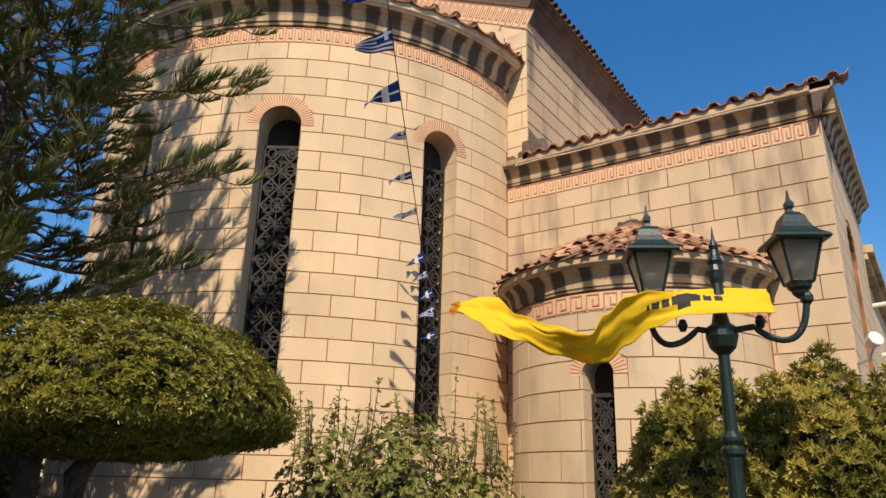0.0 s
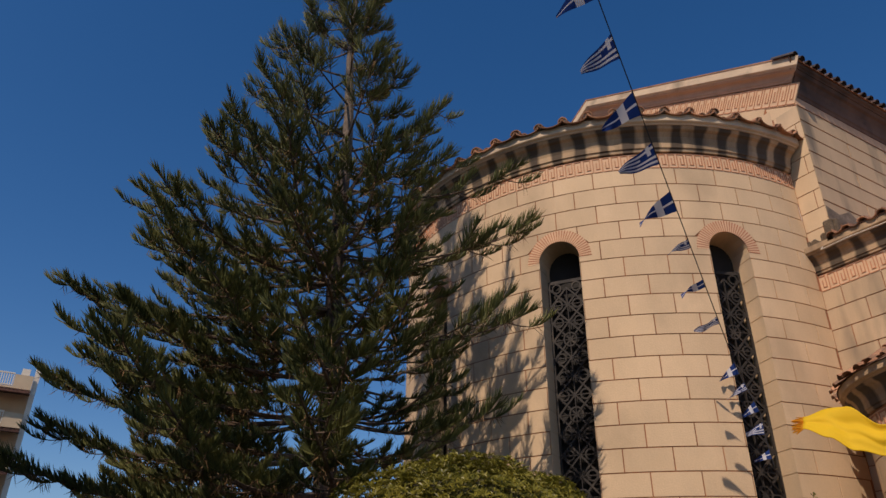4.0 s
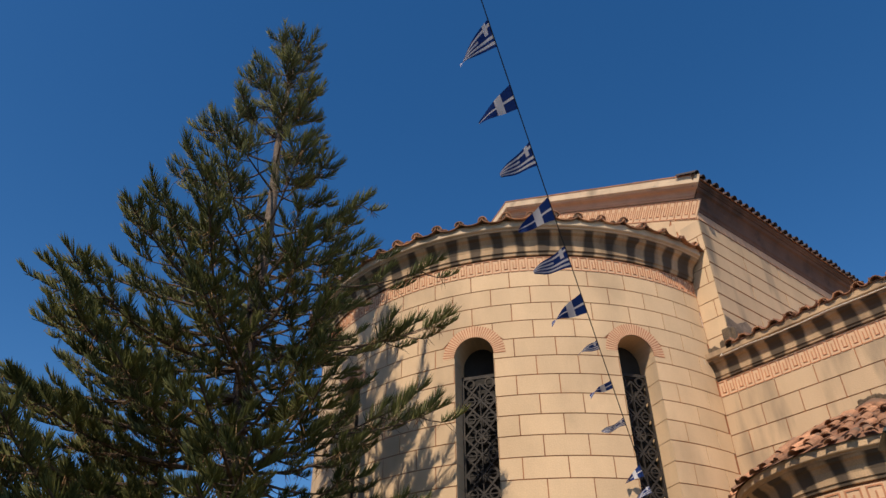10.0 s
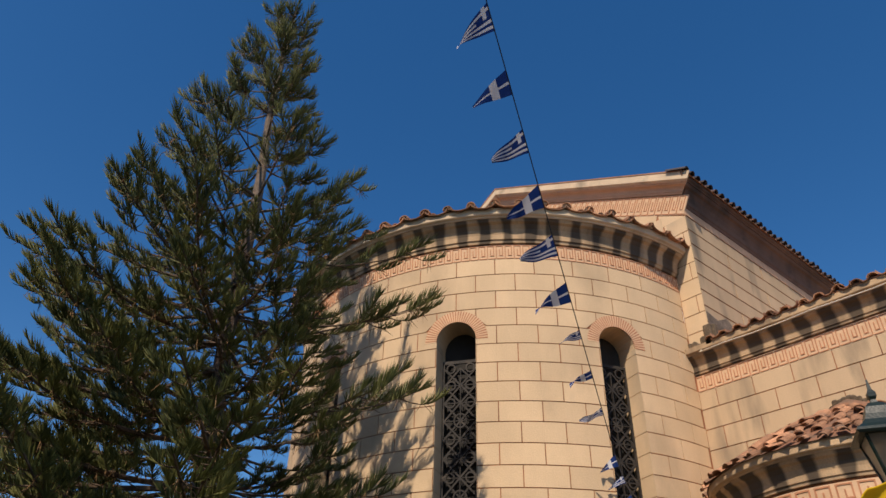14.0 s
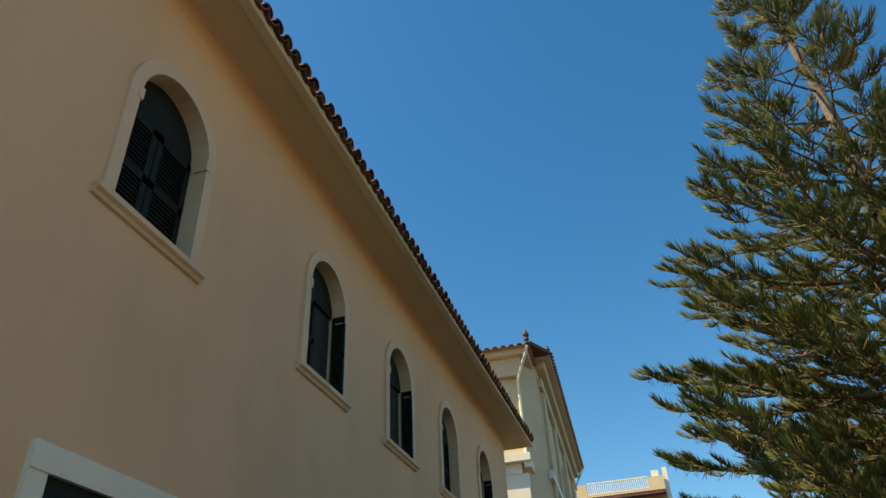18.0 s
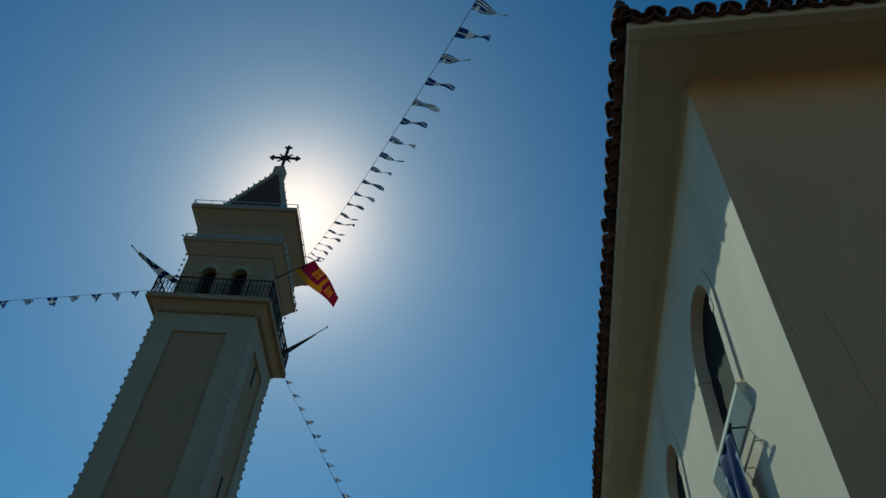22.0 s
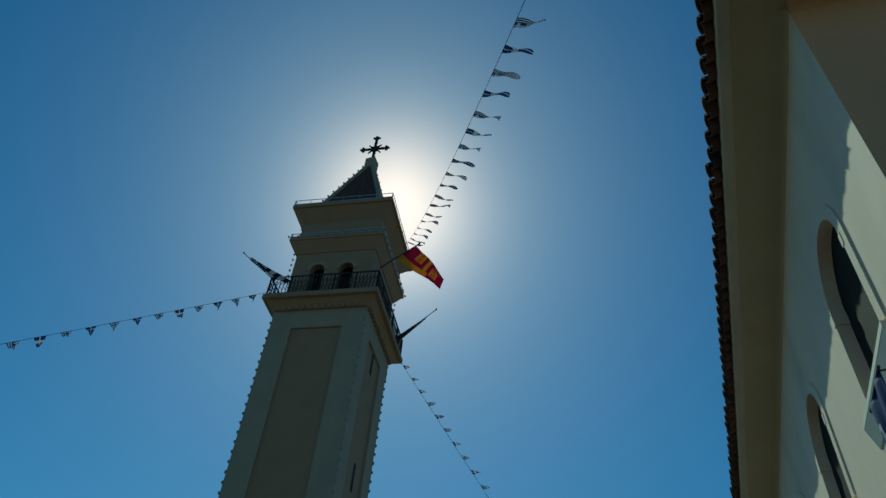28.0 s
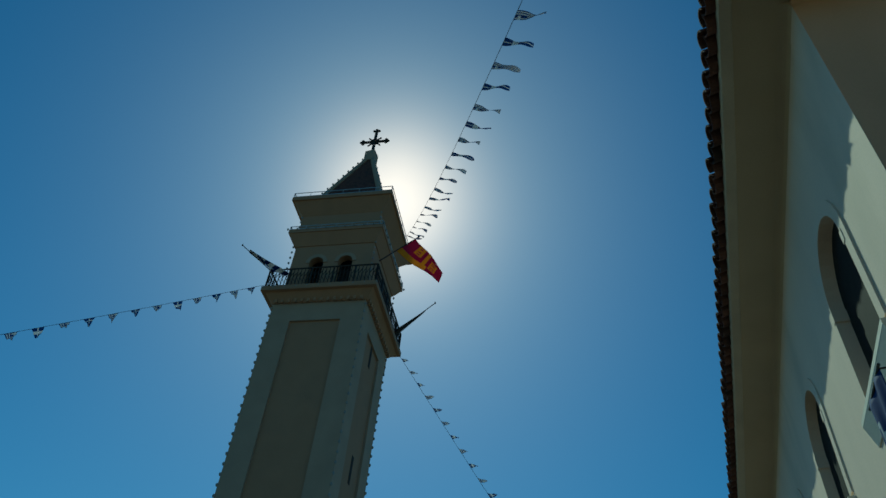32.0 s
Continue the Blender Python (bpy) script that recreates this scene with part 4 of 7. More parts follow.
# cove where the long wall meets the eave
bm = bmesh.new()
cove = [(0.01, HZ - 0.07)] + [(-0.1 * (1 - math.cos(a)), HZ - 0.07 + 0.12 * math.sin(a)) for a in (0.3, 0.7, 1.1, 1.57)] + [(0.01, EZ)]
sweep(bm, cove, on_long, [-0.0, HLEN])
part("cove", bm, PEACH, parish)
bm = bmesh.new()
sweep(bm, cove, on_end, [0.0, HDEEP])
part("cove", bm, SOFFIT, parish)
bm = bmesh.new()
hip = 3.0
hexa(bm, [(HX + OVE, HY + OV, EZ + 0.1), (HX + OVE, HY - HDEEP - OV, EZ + 0.1), (HX - HLEN - OV, HY - HDEEP - OV, EZ + 0.1), (HX - HLEN - OV, HY + OV, EZ + 0.1),
          (HX + OVE - 7, HY + OV - 7, EZ + hip), (HX + OVE - 7, HY - HDEEP - OV + 7, EZ + hip), (HX - HLEN - OV + 7, HY - HDEEP - OV + 7, EZ + hip), (HX - HLEN - OV + 7, HY + OV - 7, EZ + hip)])
house_roof = part("house_roof", bm, TILE_DARK, parish, "hipped roof of dark clay tiles")
rng = random.Random(5)
HOUSE_PAN = mesh_data("house_pan_tile", [(x, y, 0.08 - z) for x, y, z in cover_tile(0.42, 0.11, 0.095, 0.014)[0]], [q[::-1] for q in cover_tile(0.42, 0.11, 0.095, 0.014)[1]], TILE_DARK)
for i in range(82):
    x = HX + OVE - 0.03 - i * 0.212
    shared("roof_tile", TILE_MESH_DARK, house_roof, pose(x, HY + OV + 0.08 + rng.uniform(-0.015, 0.015), EZ + 0.05 + rng.uniform(-0.008, 0.012), 16, 0, 180 + rng.uniform(-3, 3)) @ Matrix.Diagonal((0.92, 1, 0.82, 1)))
    shared("pan_tile", HOUSE_PAN, house_roof, pose(x - 0.106, HY + OV + 0.06, EZ + 0.045, 14, 0, 180))
for i in range(68):
    y = HY + OV - 0.03 - i * 0.212
    shared("roof_tile", TILE_MESH_DARK, house_roof, pose(HX + OVE + 0.12 + rng.uniform(-0.015, 0.015), y, EZ + 0.05 + rng.uniform(-0.008, 0.012), 16, 0, 90 + rng.uniform(-3, 3)) @ Matrix.Diagonal((0.92, 1, 0.82, 1)))
    shared("pan_tile", HOUSE_PAN, house_roof, pose(HX + OVE + 0.09, y - 0.106, EZ + 0.045, 14, 0, 90))
bm = bmesh.new()
lathe(bm, [(0.09, 0), (0.08, 0.08), (0.05, 0.14), (0.06, 0.18), (0.02, 0.3)], 8, (HX + OVE + 0.02, HY + OV + 0.02, EZ + 0.2))
part("ridge_finial", bm, TILE_DARK, parish)


def arched_window(o, fn, parent, open_leaf):
    """White surround, sill and dark shutters of one arched window."""
    c, h, s, sp = o
    w = 0.12
    bm = bmesh.new()
    n = 14
    ring = [(c + (h + w) * math.cos(math.pi * k / n), sp + (h + w) * math.sin(math.pi * k / n)) for k in range(n + 1)]
    hi = h - 0.008
    inner = [(c + hi * math.cos(math.pi * k / n), sp + hi * math.sin(math.pi * k / n)) for k in range(n + 1)]
    ring = [(c + h + w, s)] + ring + [(c - h - w, s)]
    inner = [(c + hi, s)] + inner + [(c - hi, s)]
    for i in range(len(ring) - 1):
        hexa(bm, [fn(x, d, z) for d in (-0.035 if open_leaf is not None else -0.018, 0.2) for x, z in (inner[i], ring[i], ring[i + 1], inner[i + 1])])
    weld(bm)
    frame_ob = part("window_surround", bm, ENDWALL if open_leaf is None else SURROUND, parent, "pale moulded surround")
    for sx in (-1, 1):
        bm = bmesh.new()
        x0, x1 = sorted((c + sx * (h - 0.03), c + sx * (h + 0.03)))
        hexa(bm, [fn(x, d, z) for d in (-0.045 if open_leaf is not None else -0.024, 0.1) for x, z in ((x0, sp - 0.1), (x1, sp - 0.1), (x1, sp + 0.02), (x0, sp + 0.02))])
        part("impost", bm, ENDWALL if open_leaf is None else SURROUND, parent)
    bm = bmesh.new()
    x0, x1 = c - h - w - 0.04, c + h + w + 0.04
    prof = [(0.02, s - 0.29), (-0.012, s - 0.285), (-0.068, s - 0.115), (-0.072, s - 0.105), (-0.072, s - 0.06), (0.02, s - 0.052)]
    if open_leaf is not None:
        x0, x1 = x0 - 0.03, x1 + 0.03
        prof = [(0.02, s - 0.105), (-0.03, s - 0.095), (-0.045, s - 0.07), (-0.08, s - 0.052), (-0.085, s - 0.005), (0.02, s - 0.002)]
    sweep(bm, prof, fn, [x0, x1])
    part("window_sill", bm, WHITE if open_leaf is None else SURROUND, parent, "pale moulded sill")
    # shutters: two louvred leaves and a fixed arched head
    for sx in ((-1, 1) if open_leaf is not None else ()):
        bm = bmesh.new()
        if open_leaf and sx == 1:
            def place(x, d, z):
                return fn(c + h - 0.02 - (d - 0.17), 0.14 - (x - c) * 0.35, z)
        else:
            place = fn
        xa, xb = sorted((c + sx * 0.008, c + sx * h))
        for x0, x1 in ((xa, xa + 0.07), (xb - 0.07, xb)):
            hexa(bm, [place(x, d, z) for d in (0.15, 0.19) for x, z in ((x0, s), (x1, s), (x1, sp), (x0, sp))])
        for z0, z1 in ((s, s + 0.1), (sp - 0.08, sp), ((s + sp) / 2 - 0.04, (s + sp) / 2 + 0.04)):
            hexa(bm, [place(x, d, z) for d in (0.15, 0.19) for x, z in ((xa, z0), (xb, z0), (xb, z1), (xa, z1))])
        part("shutter", bm, SHUTTER, parent, "dark green louvred shutter")
        z = s + 0.1
        while z < sp - 0.1:
            bm = bmesh.new()
            hexa(bm, [place(xa + 0.07, 0.16, z), place(xb - 0.07, 0.16, z), place(xb - 0.07, 0.16, z + 0.012), place(xa + 0.07, 0.16, z + 0.012),
                      place(xa + 0.07, 0.185, z + 0.035), place(xb - 0.07, 0.185, z + 0.035), place(xb - 0.07, 0.185, z + 0.047), place(xa + 0.07, 0.185, z + 0.047)])
            part("slat", bm, SHUTTER, parent)
            z += 0.045
    bm = bmesh.new()
    pts = [(c + h * math.cos(math.pi * k / n), sp + h * math.sin(math.pi * k / n)) for k in range(n + 1)]
    for p0, p1 in zip(pts, pts[1:]) if open_leaf is not None else ():
        hexa(bm, [fn(x, d, z) for d in (0.16, 0.2) for x, z in ((c, sp), p0, p1, (c, sp + 0.001))])
    weld(bm)
    if open_leaf is not None:
        part("shutter_head", bm, SHUTTER, parent, "fixed dark arched panel")
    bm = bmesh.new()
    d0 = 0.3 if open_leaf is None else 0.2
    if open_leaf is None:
        # this leaf's colour stands in for the unlit opening
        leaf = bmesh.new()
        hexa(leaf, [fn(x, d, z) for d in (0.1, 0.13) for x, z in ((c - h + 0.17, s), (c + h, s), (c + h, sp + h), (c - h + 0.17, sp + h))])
        part("shutter", leaf, SHADELEAF, parent, "half-shut brown leaf, darkened to the black of the unlit opening")
    # thin near-black panel in place of the unlit room behind the window
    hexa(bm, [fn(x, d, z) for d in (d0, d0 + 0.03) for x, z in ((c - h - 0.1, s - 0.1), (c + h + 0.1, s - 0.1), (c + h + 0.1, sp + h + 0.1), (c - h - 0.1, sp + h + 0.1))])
    part("unlit_panel", bm, UNLIT_INSIDE, parent)


for i, o in enumerate(LWINS):
    win = new("arched_window")
    win.parent = parish
    win["label"] = "arched window with white surround and dark green shutters"
    arched_window(o, on_long, win, i in (1, 2, 4))
for i, o in enumerate(EWINS):
    win = new("arched_window")
    win.parent = parish
    win["label"] = "arched window with white surround in the sunlit end wall"
    arched_window(o, on_end, win, None)
# ground floor window heads
for o in ((2.92, 0.62, 0.9, 2.46), (8.75, 0.62, 0.9, 2.46)):
    bm = bmesh.new()
    c, h, s, sp = o
    for x0, x1, z0, z1, d0 in ((c - h - 0.16, c + h + 0.16, sp + 0.45, sp + 0.62, -0.05), (c - h - 0.16, c - h, s, sp + 0.45, -0.04), (c + h, c + h + 0.16, s, sp + 0.45, -0.04)):
        hexa(bm, [on_long(x, d, z) for d in (d0, 0.0) for x, z in ((x0, z0), (x1, z0), (x1, z1), (x0, z1))])
    lw = part("lower_window", bm, WHITE, parish, "square-headed white window surround")
    bm = bmesh.new()
    hexa(bm, [on_long(x, d, z) for d in (-0.012, 0.0) for x, z in ((c - h, s), (c + h, s), (c + h, sp + 0.45), (c - h, sp + 0.45))])
    part("shutter", bm, SHUTTER, lw, "closed dark shutters")

# ---- bell tower ----
TH = 25.0
TM = Vector((13.47, -25.35, 0))
TU = Vector((0.990, 0.142, 0)).normalized()
TV = Vector((0.142, -0.990, 0)).normalized()
TS = 0.25 * TH
TBASE = 1.6
tower = thing("bell_tower", "tall plastered bell tower with balcony, pyramid roof and cross", "bell tower")


def on_tower(u, v, z):
    """u along the front from the near corner, v along the side, z up."""
    return TM + TU * u + TV * v + Vector((0, 0, z))


def tbox(bm, u0, u1, v0, v1, z0, z1, mi=0):
    hexa(bm, [on_tower(u, v, z) for z in (z0, z1) for u, v in ((u0, v0), (u1, v0), (u1, v1), (u0, v1))], mi)


def tring(bm, k, z0, z1, k2=None):
    """A square slab inset k below and k2 above."""
    k2 = k if k2 is None else k2
    hexa(bm, [on_tower(u, v, z0) for u, v in ((k, k), (TS - k, k), (TS - k, TS - k), (k, TS - k))] + [on_tower(u, v, z1) for u, v in ((k2, k2), (TS - k2, k2), (TS - k2, TS - k2), (k2, TS - k2))])


ZB = TBASE + TH
K0 = 0.55
bm = bmesh.new()
tring(bm, K0 + 0.12, 0, ZB - 0.9)
part("shaft", bm, TOWERBODY, tower, "brown plastered shaft panels")
PW = 1.2
for u0, v0 in ((K0, K0), (TS - K0 - PW, K0), (K0, TS - K0 - PW), (TS - K0 - PW, TS - K0 - PW)):
    bm = bmesh.new()
    back = 0.18 if v0 > K0 else 0.0
    tbox(bm, u0, u0 + PW, v0 - back, v0 + PW - back, 0, ZB - 2.0)
    part("corner_pilaster", bm, TOWERSTONE, tower, "pale grey corner pilaster")
bm = bmesh.new()
tring(bm, K0, ZB - 2.0, ZB - 0.8)
part("shaft_head", bm, TOWERSTONE, tower)
bm = bmesh.new()
tring(bm, K0 - 0.05, ZB - 0.8, ZB - 0.3, 0.12)
part("balcony_corbel", bm, TOWERBODY, tower, "flared corbel under the balcony")
bm = bmesh.new()
tring(bm, -0.08, ZB - 0.3, ZB)
part("balcony_slab", bm, TOWERBODY, tower, "square balcony slab")
dent = bmesh.new()
box(dent, -0.08, 0.08, -0.08, 0.08, -0.12, 0.1)
dent_me = part("dentil", dent, TOWERBODY, tower).data
bpy.data.objects.remove(bpy.data.objects["dentil"])
slab = bpy.data.objects["balcony_slab"]
for i in range(14):
    u = K0 + 0.2 + i * (TS - 2 * K0 - 0.4) / 13
    for p in (on_tower(u, K0 - 0.12, ZB - 0.72), on_tower(K0 - 0.12, u, ZB - 0.72)):
        shared("dentil", dent_me, slab, Matrix.Translation(p))
KB = 0.775
BELH = 4.7
def on_front(u, d, z):
    return on_tower(u, KB + d, z)
def on_side(u, d, z):
    return on_tower(KB + d, u, z)
mid = TS / 2
BW = [(mid - 0.85, 0.42, ZB, ZB + 2.35), (mid + 0.85, 0.42, ZB, ZB + 2.35)]
for fn, lab in ((on_front, "belfry wall with two arches"), (on_side, "belfry wall with two arches")):
    bm = bmesh.new()
    pierced(bm, fn, KB if fn is on_front else KB + 0.4, TS - KB, ZB, ZB + BELH - 0.5, 0, 0.4, BW, 2)
    part("belfry_wall", bm, TOWERBODY, tower, lab)
    for c, h, s, sp in BW:
        bm = bmesh.new()
        n = 10
        for k in range(n):
            a0, a1 = math.pi * k / n, math.pi * (k + 1) / n
            hexa(bm, [fn(c + r * math.cos(a), d, sp + r * math.sin(a)) for d in (-0.05, 0.02) for r, a in ((h, a0), (h + 0.22, a0), (h + 0.22, a1), (h, a1))])
        weld(bm)
        part("arch_moulding", bm, TOWERSTONE, tower)
bm = bmesh.new()
tbox(bm, TS - KB - 0.4, TS - KB, KB + 0.4, TS - KB, ZB, ZB + BELH - 0.5)
tbox(bm, KB + 0.4, TS - KB - 0.4, TS - KB - 0.4, TS - KB, ZB, ZB + BELH - 0.5)
part("belfry_wall", bm, TOWERBODY, tower)
# solid box in the belfry; the shade of the hollow is its colour
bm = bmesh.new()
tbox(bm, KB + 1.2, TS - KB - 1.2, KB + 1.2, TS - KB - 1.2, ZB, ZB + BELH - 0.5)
part("bell_chamber", bm, UNLIT_INSIDE, tower, "near-black box standing in for the unlit bell chamber")
bm = bmesh.new()
tring(bm, KB - 0.05, ZB + BELH - 1.0, ZB + BELH - 0.25, 0.33)
part("belfry_flare", bm, TOWERBODY, tower, "flared belfry head")
bm = bmesh.new()
tring(bm, 0.275, ZB + BELH - 0.25, ZB + BELH)
part("lower_cornice", bm, TOWERBODY, tower, "plain square cornice")
bm = bmesh.new()
tring(bm, 0.68, ZB + BELH, ZB + 6.2)
part("upper_stage", bm, TOWERBODY, tower, "plain upper stage")
bm = bmesh.new()
tring(bm, 0.68, ZB + 6.2, ZB + 7.05, 0.1)
part("upper_flare", bm, TOWERBODY, tower, "flared head of the upper stage")
bm = bmesh.new()
tring(bm, 0.0, ZB + 7.05, ZB + 7.32)
part("upper_cornice", bm, TOWERBODY, tower, "plain square cornice")
bm = bmesh.new()
kk = 0.875
apex = on_tower(mid, mid, TBASE + 1.602 * TH)
base = [on_tower(u, v, ZB + 7.32) for u, v in ((kk, kk), (TS - kk, kk), (TS - kk, TS - kk), (kk, TS - kk))]
vs = [bm.verts.new(p) for p in base]
at = bm.verts.new(apex)
for i in range(4):
    bm.faces.new((vs[i], vs[(i + 1) % 4], at))
bm.faces.new(vs[::-1])
part("pyramid_roof", bm, TILE_DARK, tower, "steep dark pyramid roof")
bm = bmesh.new()
for p in base:
    tube(bm, [p, apex], 0.16, 6)
part("roof_ridge", bm, TOWERSTONE, tower, "pale ridge mouldings")
bm = bmesh.new()
box(bm, -0.35, 0.35, -0.35, 0.35, -0.9, 0.15, Matrix.Translation(apex))
part("roof_cap", bm, TOWERSTONE, tower)
bm = bmesh.new()
top_z = TBASE + 1.722 * TH
tube(bm, [apex, (apex.x, apex.y, top_z)], 0.11, 6)
cz = TBASE + 1.665 * TH
for sgn in (1, -1):
    tube(bm, [Vector((apex.x, apex.y, cz)), Vector((apex.x, apex.y, cz)) + TU * sgn * 1.0], 0.1, 6)
    for dz in (-0.45, 0.45):
        tube(bm, [Vector((apex.x, apex.y, cz)), Vector((apex.x, apex.y, cz + dz)) + TU * sgn * 0.45], 0.06, 5)
    for dz in (-0.17, 0, 0.17):
        lathe(bm, [(0.02, -0.13), (0.13, 0), (0.02, 0.13)], 6, Vector((apex.x, apex.y, cz + dz)) + TU * sgn * (1.0 - abs(dz) * 0.8))
for du in (-0.17, 0, 0.17):
    lathe(bm, [(0.02, -0.13), (0.13, 0), (0.02, 0.13)], 6, Vector((apex.x, apex.y, top_z - abs(du) * 0.8)) + TU * du)
ring_at = [Vector((apex.x, apex.y, cz)) + TU * 0.3 * math.cos(a * math.pi / 6) + Vector((0, 0, 0.3 * math.sin(a * math.pi / 6))) for a in range(13)]
tube(bm, ring_at, 0.05, 5)
for k in range(7):
    for p in (Vector((apex.x, apex.y, cz)) + TU * (k - 3) * 0.32, Vector((apex.x, apex.y, apex.z + 0.25 + k * 0.42))):
        lathe(bm, [(0.02, -0.11), (0.13, 0), (0.02, 0.11)], 5, p)
part("cross", bm, IRON, tower, "dark metal cross with small rays")


def railing(z, k, height, posts, parent, thick=0.03):
    """A square balustrade: rails and bars on four sides."""
    for i, (a, b) in enumerate((((k, k), (TS - k, k)), ((k, k), (k, TS - k)), ((TS - k, k), (TS - k, TS - k)), ((k, TS - k), (TS - k, TS - k)))):
        bm = bmesh.new()
        pa, pb = on_tower(*a, z), on_tower(*b, z)
        for h in (0.08, height):
            tube(bm, [pa + Vector((0, 0, h)), pb + Vector((0, 0, h))], thick, 5)
        for j in range(posts + 1):
            p = pa.lerp(pb, j / posts)
            tube(bm, [p, p + Vector((0, 0, height))], thick * (1.3 if j % 6 == 0 else 0.55), 5)
            if posts > 20 and j < posts:
                q = pa.lerp(pb, (j + 1) / posts)
                tube(bm, [p + Vector((0, 0, height * 0.2)), q + Vector((0, 0, height * 0.5)), p + Vector((0, 0, height * 0.8))], thick * 0.5, 4)
        part("railing", bm, IRON if posts > 20 else METAL, parent, "wrought iron railing" if posts > 20 else "thin metal rail")


railing(ZB, 0.06, 1.28, 30, tower, 0.044)
railing(ZB + BELH, 0.32, 0.3, 6, tower, 0.025)
railing(ZB + 7.32, 0.05, 0.4, 6, tower, 0.025)
# slit windows on the side of the shaft, near-black slabs for their unlit depth
for z in (17.5, 24.0):
    bm = bmesh.new()
    tbox(bm, K0 + 0.10, K0 + 0.2, mid - 0.14, mid + 0.14, z - 0.7, z + 0.7)
    part("slit_window", bm, UNLIT_INSIDE, tower, "narrow dark slit")
bulb = bmesh.new()
lathe(bulb, [(0.02, -0.07), (0.065, 0), (0.055, 0.06), (0.012, 0.11)], 6)
bulb_ob = part("light_bulb", bulb, BULB, tower)
bulb_me = bulb_ob.data
bpy.data.objects.remove(bulb_ob)
for u, v in ((K0 - 0.02, K0 - 0.02), (TS - K0 + 0.02, K0 - 0.02), (K0 - 0.02, TS - K0 - 0.16)):
    for i in range(34):
        shared("light_bulb", bulb_me, tower, Matrix.Translation(on_tower(u, v, 9 + i * 0.5)))
for i in range(11):
    for z, k in ((ZB - 0.1, -0.04), (ZB + BELH - 0.02, 0.22)):
        u = k + (TS - 2 * k) * i / 10
        shared("light_bulb", bulb_me, tower, Matrix.Translation(on_tower(u, k, z)))
        shared("light_bulb", bulb_me, tower, Matrix.Translation(on_tower(k, u, z)))

for i in range(12):
    for p in base[:2] + base[3:]:
        shared("light_bulb", bulb_me, tower, Matrix.Translation(Vector(p).lerp(apex, (i + 0.5) / 12) + (Vector(p) - on_tower(mid, mid, ZB + 7.32)).normalized() * 0.2))
    for u, v in ((0.66, 0.66), (TS - 0.66, 0.66), (0.66, TS - 0.66)):
        shared("light_bulb", bulb_me, tower, Matrix.Translation(on_tower(u, v, ZB + 1.5 + i * 0.42)))

# ---- planting ----
def leaf_cloud(spots, count, size, width, rng, up=0.35, curl=0.25):
    """Rosettes of small pointed leaves: spots are (place, outward direction)."""
    v, f = [], []
    for p, out in spots:
        a = out.orthogonal().normalized()
        b = out.cross(a)
        n = count + rng.randint(-1, 2)
        ph = rng.uniform(0, 6.28)
        for k in range(n):
            t = ph + k * 2.4
            d = ((a * math.cos(t) + b * math.sin(t)) + out * (up + rng.uniform(-0.25, 0.5))).normalized()
            side = d.cross(out)
            if side.length < 1e-3:
                continue
            side.normalize()
            l = size * rng.uniform(0.65, 1.25)
            w = width * rng.uniform(0.8, 1.2)
            tip = p + d * l + out * (-curl * l * rng.uniform(0, 0.6))
            m = p + d * l * 0.55 + out * 0.1 * l
            i = len(v)
            v += [p, m + side * w, tip, m - side * w]
            f += [(i, i + 1, i + 2), (i, i + 2, i + 3)]
    return v, f


def bump_at(d, seed, k=2.4):
    return noise.noise(d * k + Vector((seed, seed * 1.7, 0)))


def shell(centre, radii, low, n, rng, seed, rough, depth=0.14):
    """Spots spread over an uneven rounded crown, thinning inwards."""
    spots = []
    while len(spots) < n:
        d = Vector((rng.gauss(0, 1), rng.gauss(0, 1), rng.gauss(0, 1))).normalized()
        rz = radii[2] if d.z > 0 else low
        r = 1 + rough * bump_at(d, seed) + rough * 0.6 * bump_at(d, seed + 9, 6) - abs(rng.gauss(0, depth))
        p = Vector((centre[0] + d.x * radii[0] * r, centre[1] + d.y * radii[1] * r, centre[2] + d.z * rz * r))
        if p.z < 0.05:
            continue
        out = Vector((d.x / radii[0], d.y / radii[1], d.z / rz)).normalized()
        out = (out + Vector((rng.uniform(-0.4, 0.4), rng.uniform(-0.4, 0.4), rng.uniform(-0.1, 0.5)))).normalized()
        spots.append((p, out))
    return spots


def stems(parent, base, tops, r0, r1, mat, rng, name="stem"):
    for q in tops:
        bm = bmesh.new()
        pts = []
        for i in range(6):
            t = i / 5
            p = Vector(base).lerp(Vector(q), t)
            p += Vector((rng.uniform(-1, 1), rng.uniform(-1, 1), 0)) * 0.13 * math.sin(math.pi * t)
            pts.append(p)
        tube(bm, pts, [r0 + (r1 - r0) * i / 5 for i in range(6)], 8)
        part(name, bm, mat, parent)


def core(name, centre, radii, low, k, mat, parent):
    """Twiggy inside of a crown: a solid whose near-black colour stands in for shade."""
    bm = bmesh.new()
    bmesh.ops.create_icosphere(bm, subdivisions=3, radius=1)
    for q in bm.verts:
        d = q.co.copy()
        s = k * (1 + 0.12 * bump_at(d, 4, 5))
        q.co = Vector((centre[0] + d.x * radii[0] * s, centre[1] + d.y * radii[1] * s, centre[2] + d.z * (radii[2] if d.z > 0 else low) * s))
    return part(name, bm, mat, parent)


# twig brown darkened so that gaps between leaves read as shade
TWIG_SHADE = material("twig_shade", (0.035, 0.032, 0.018), 0.95, scale=14, vary=0.4, bump=0.8, fine=40)
rng = random.Random(11)
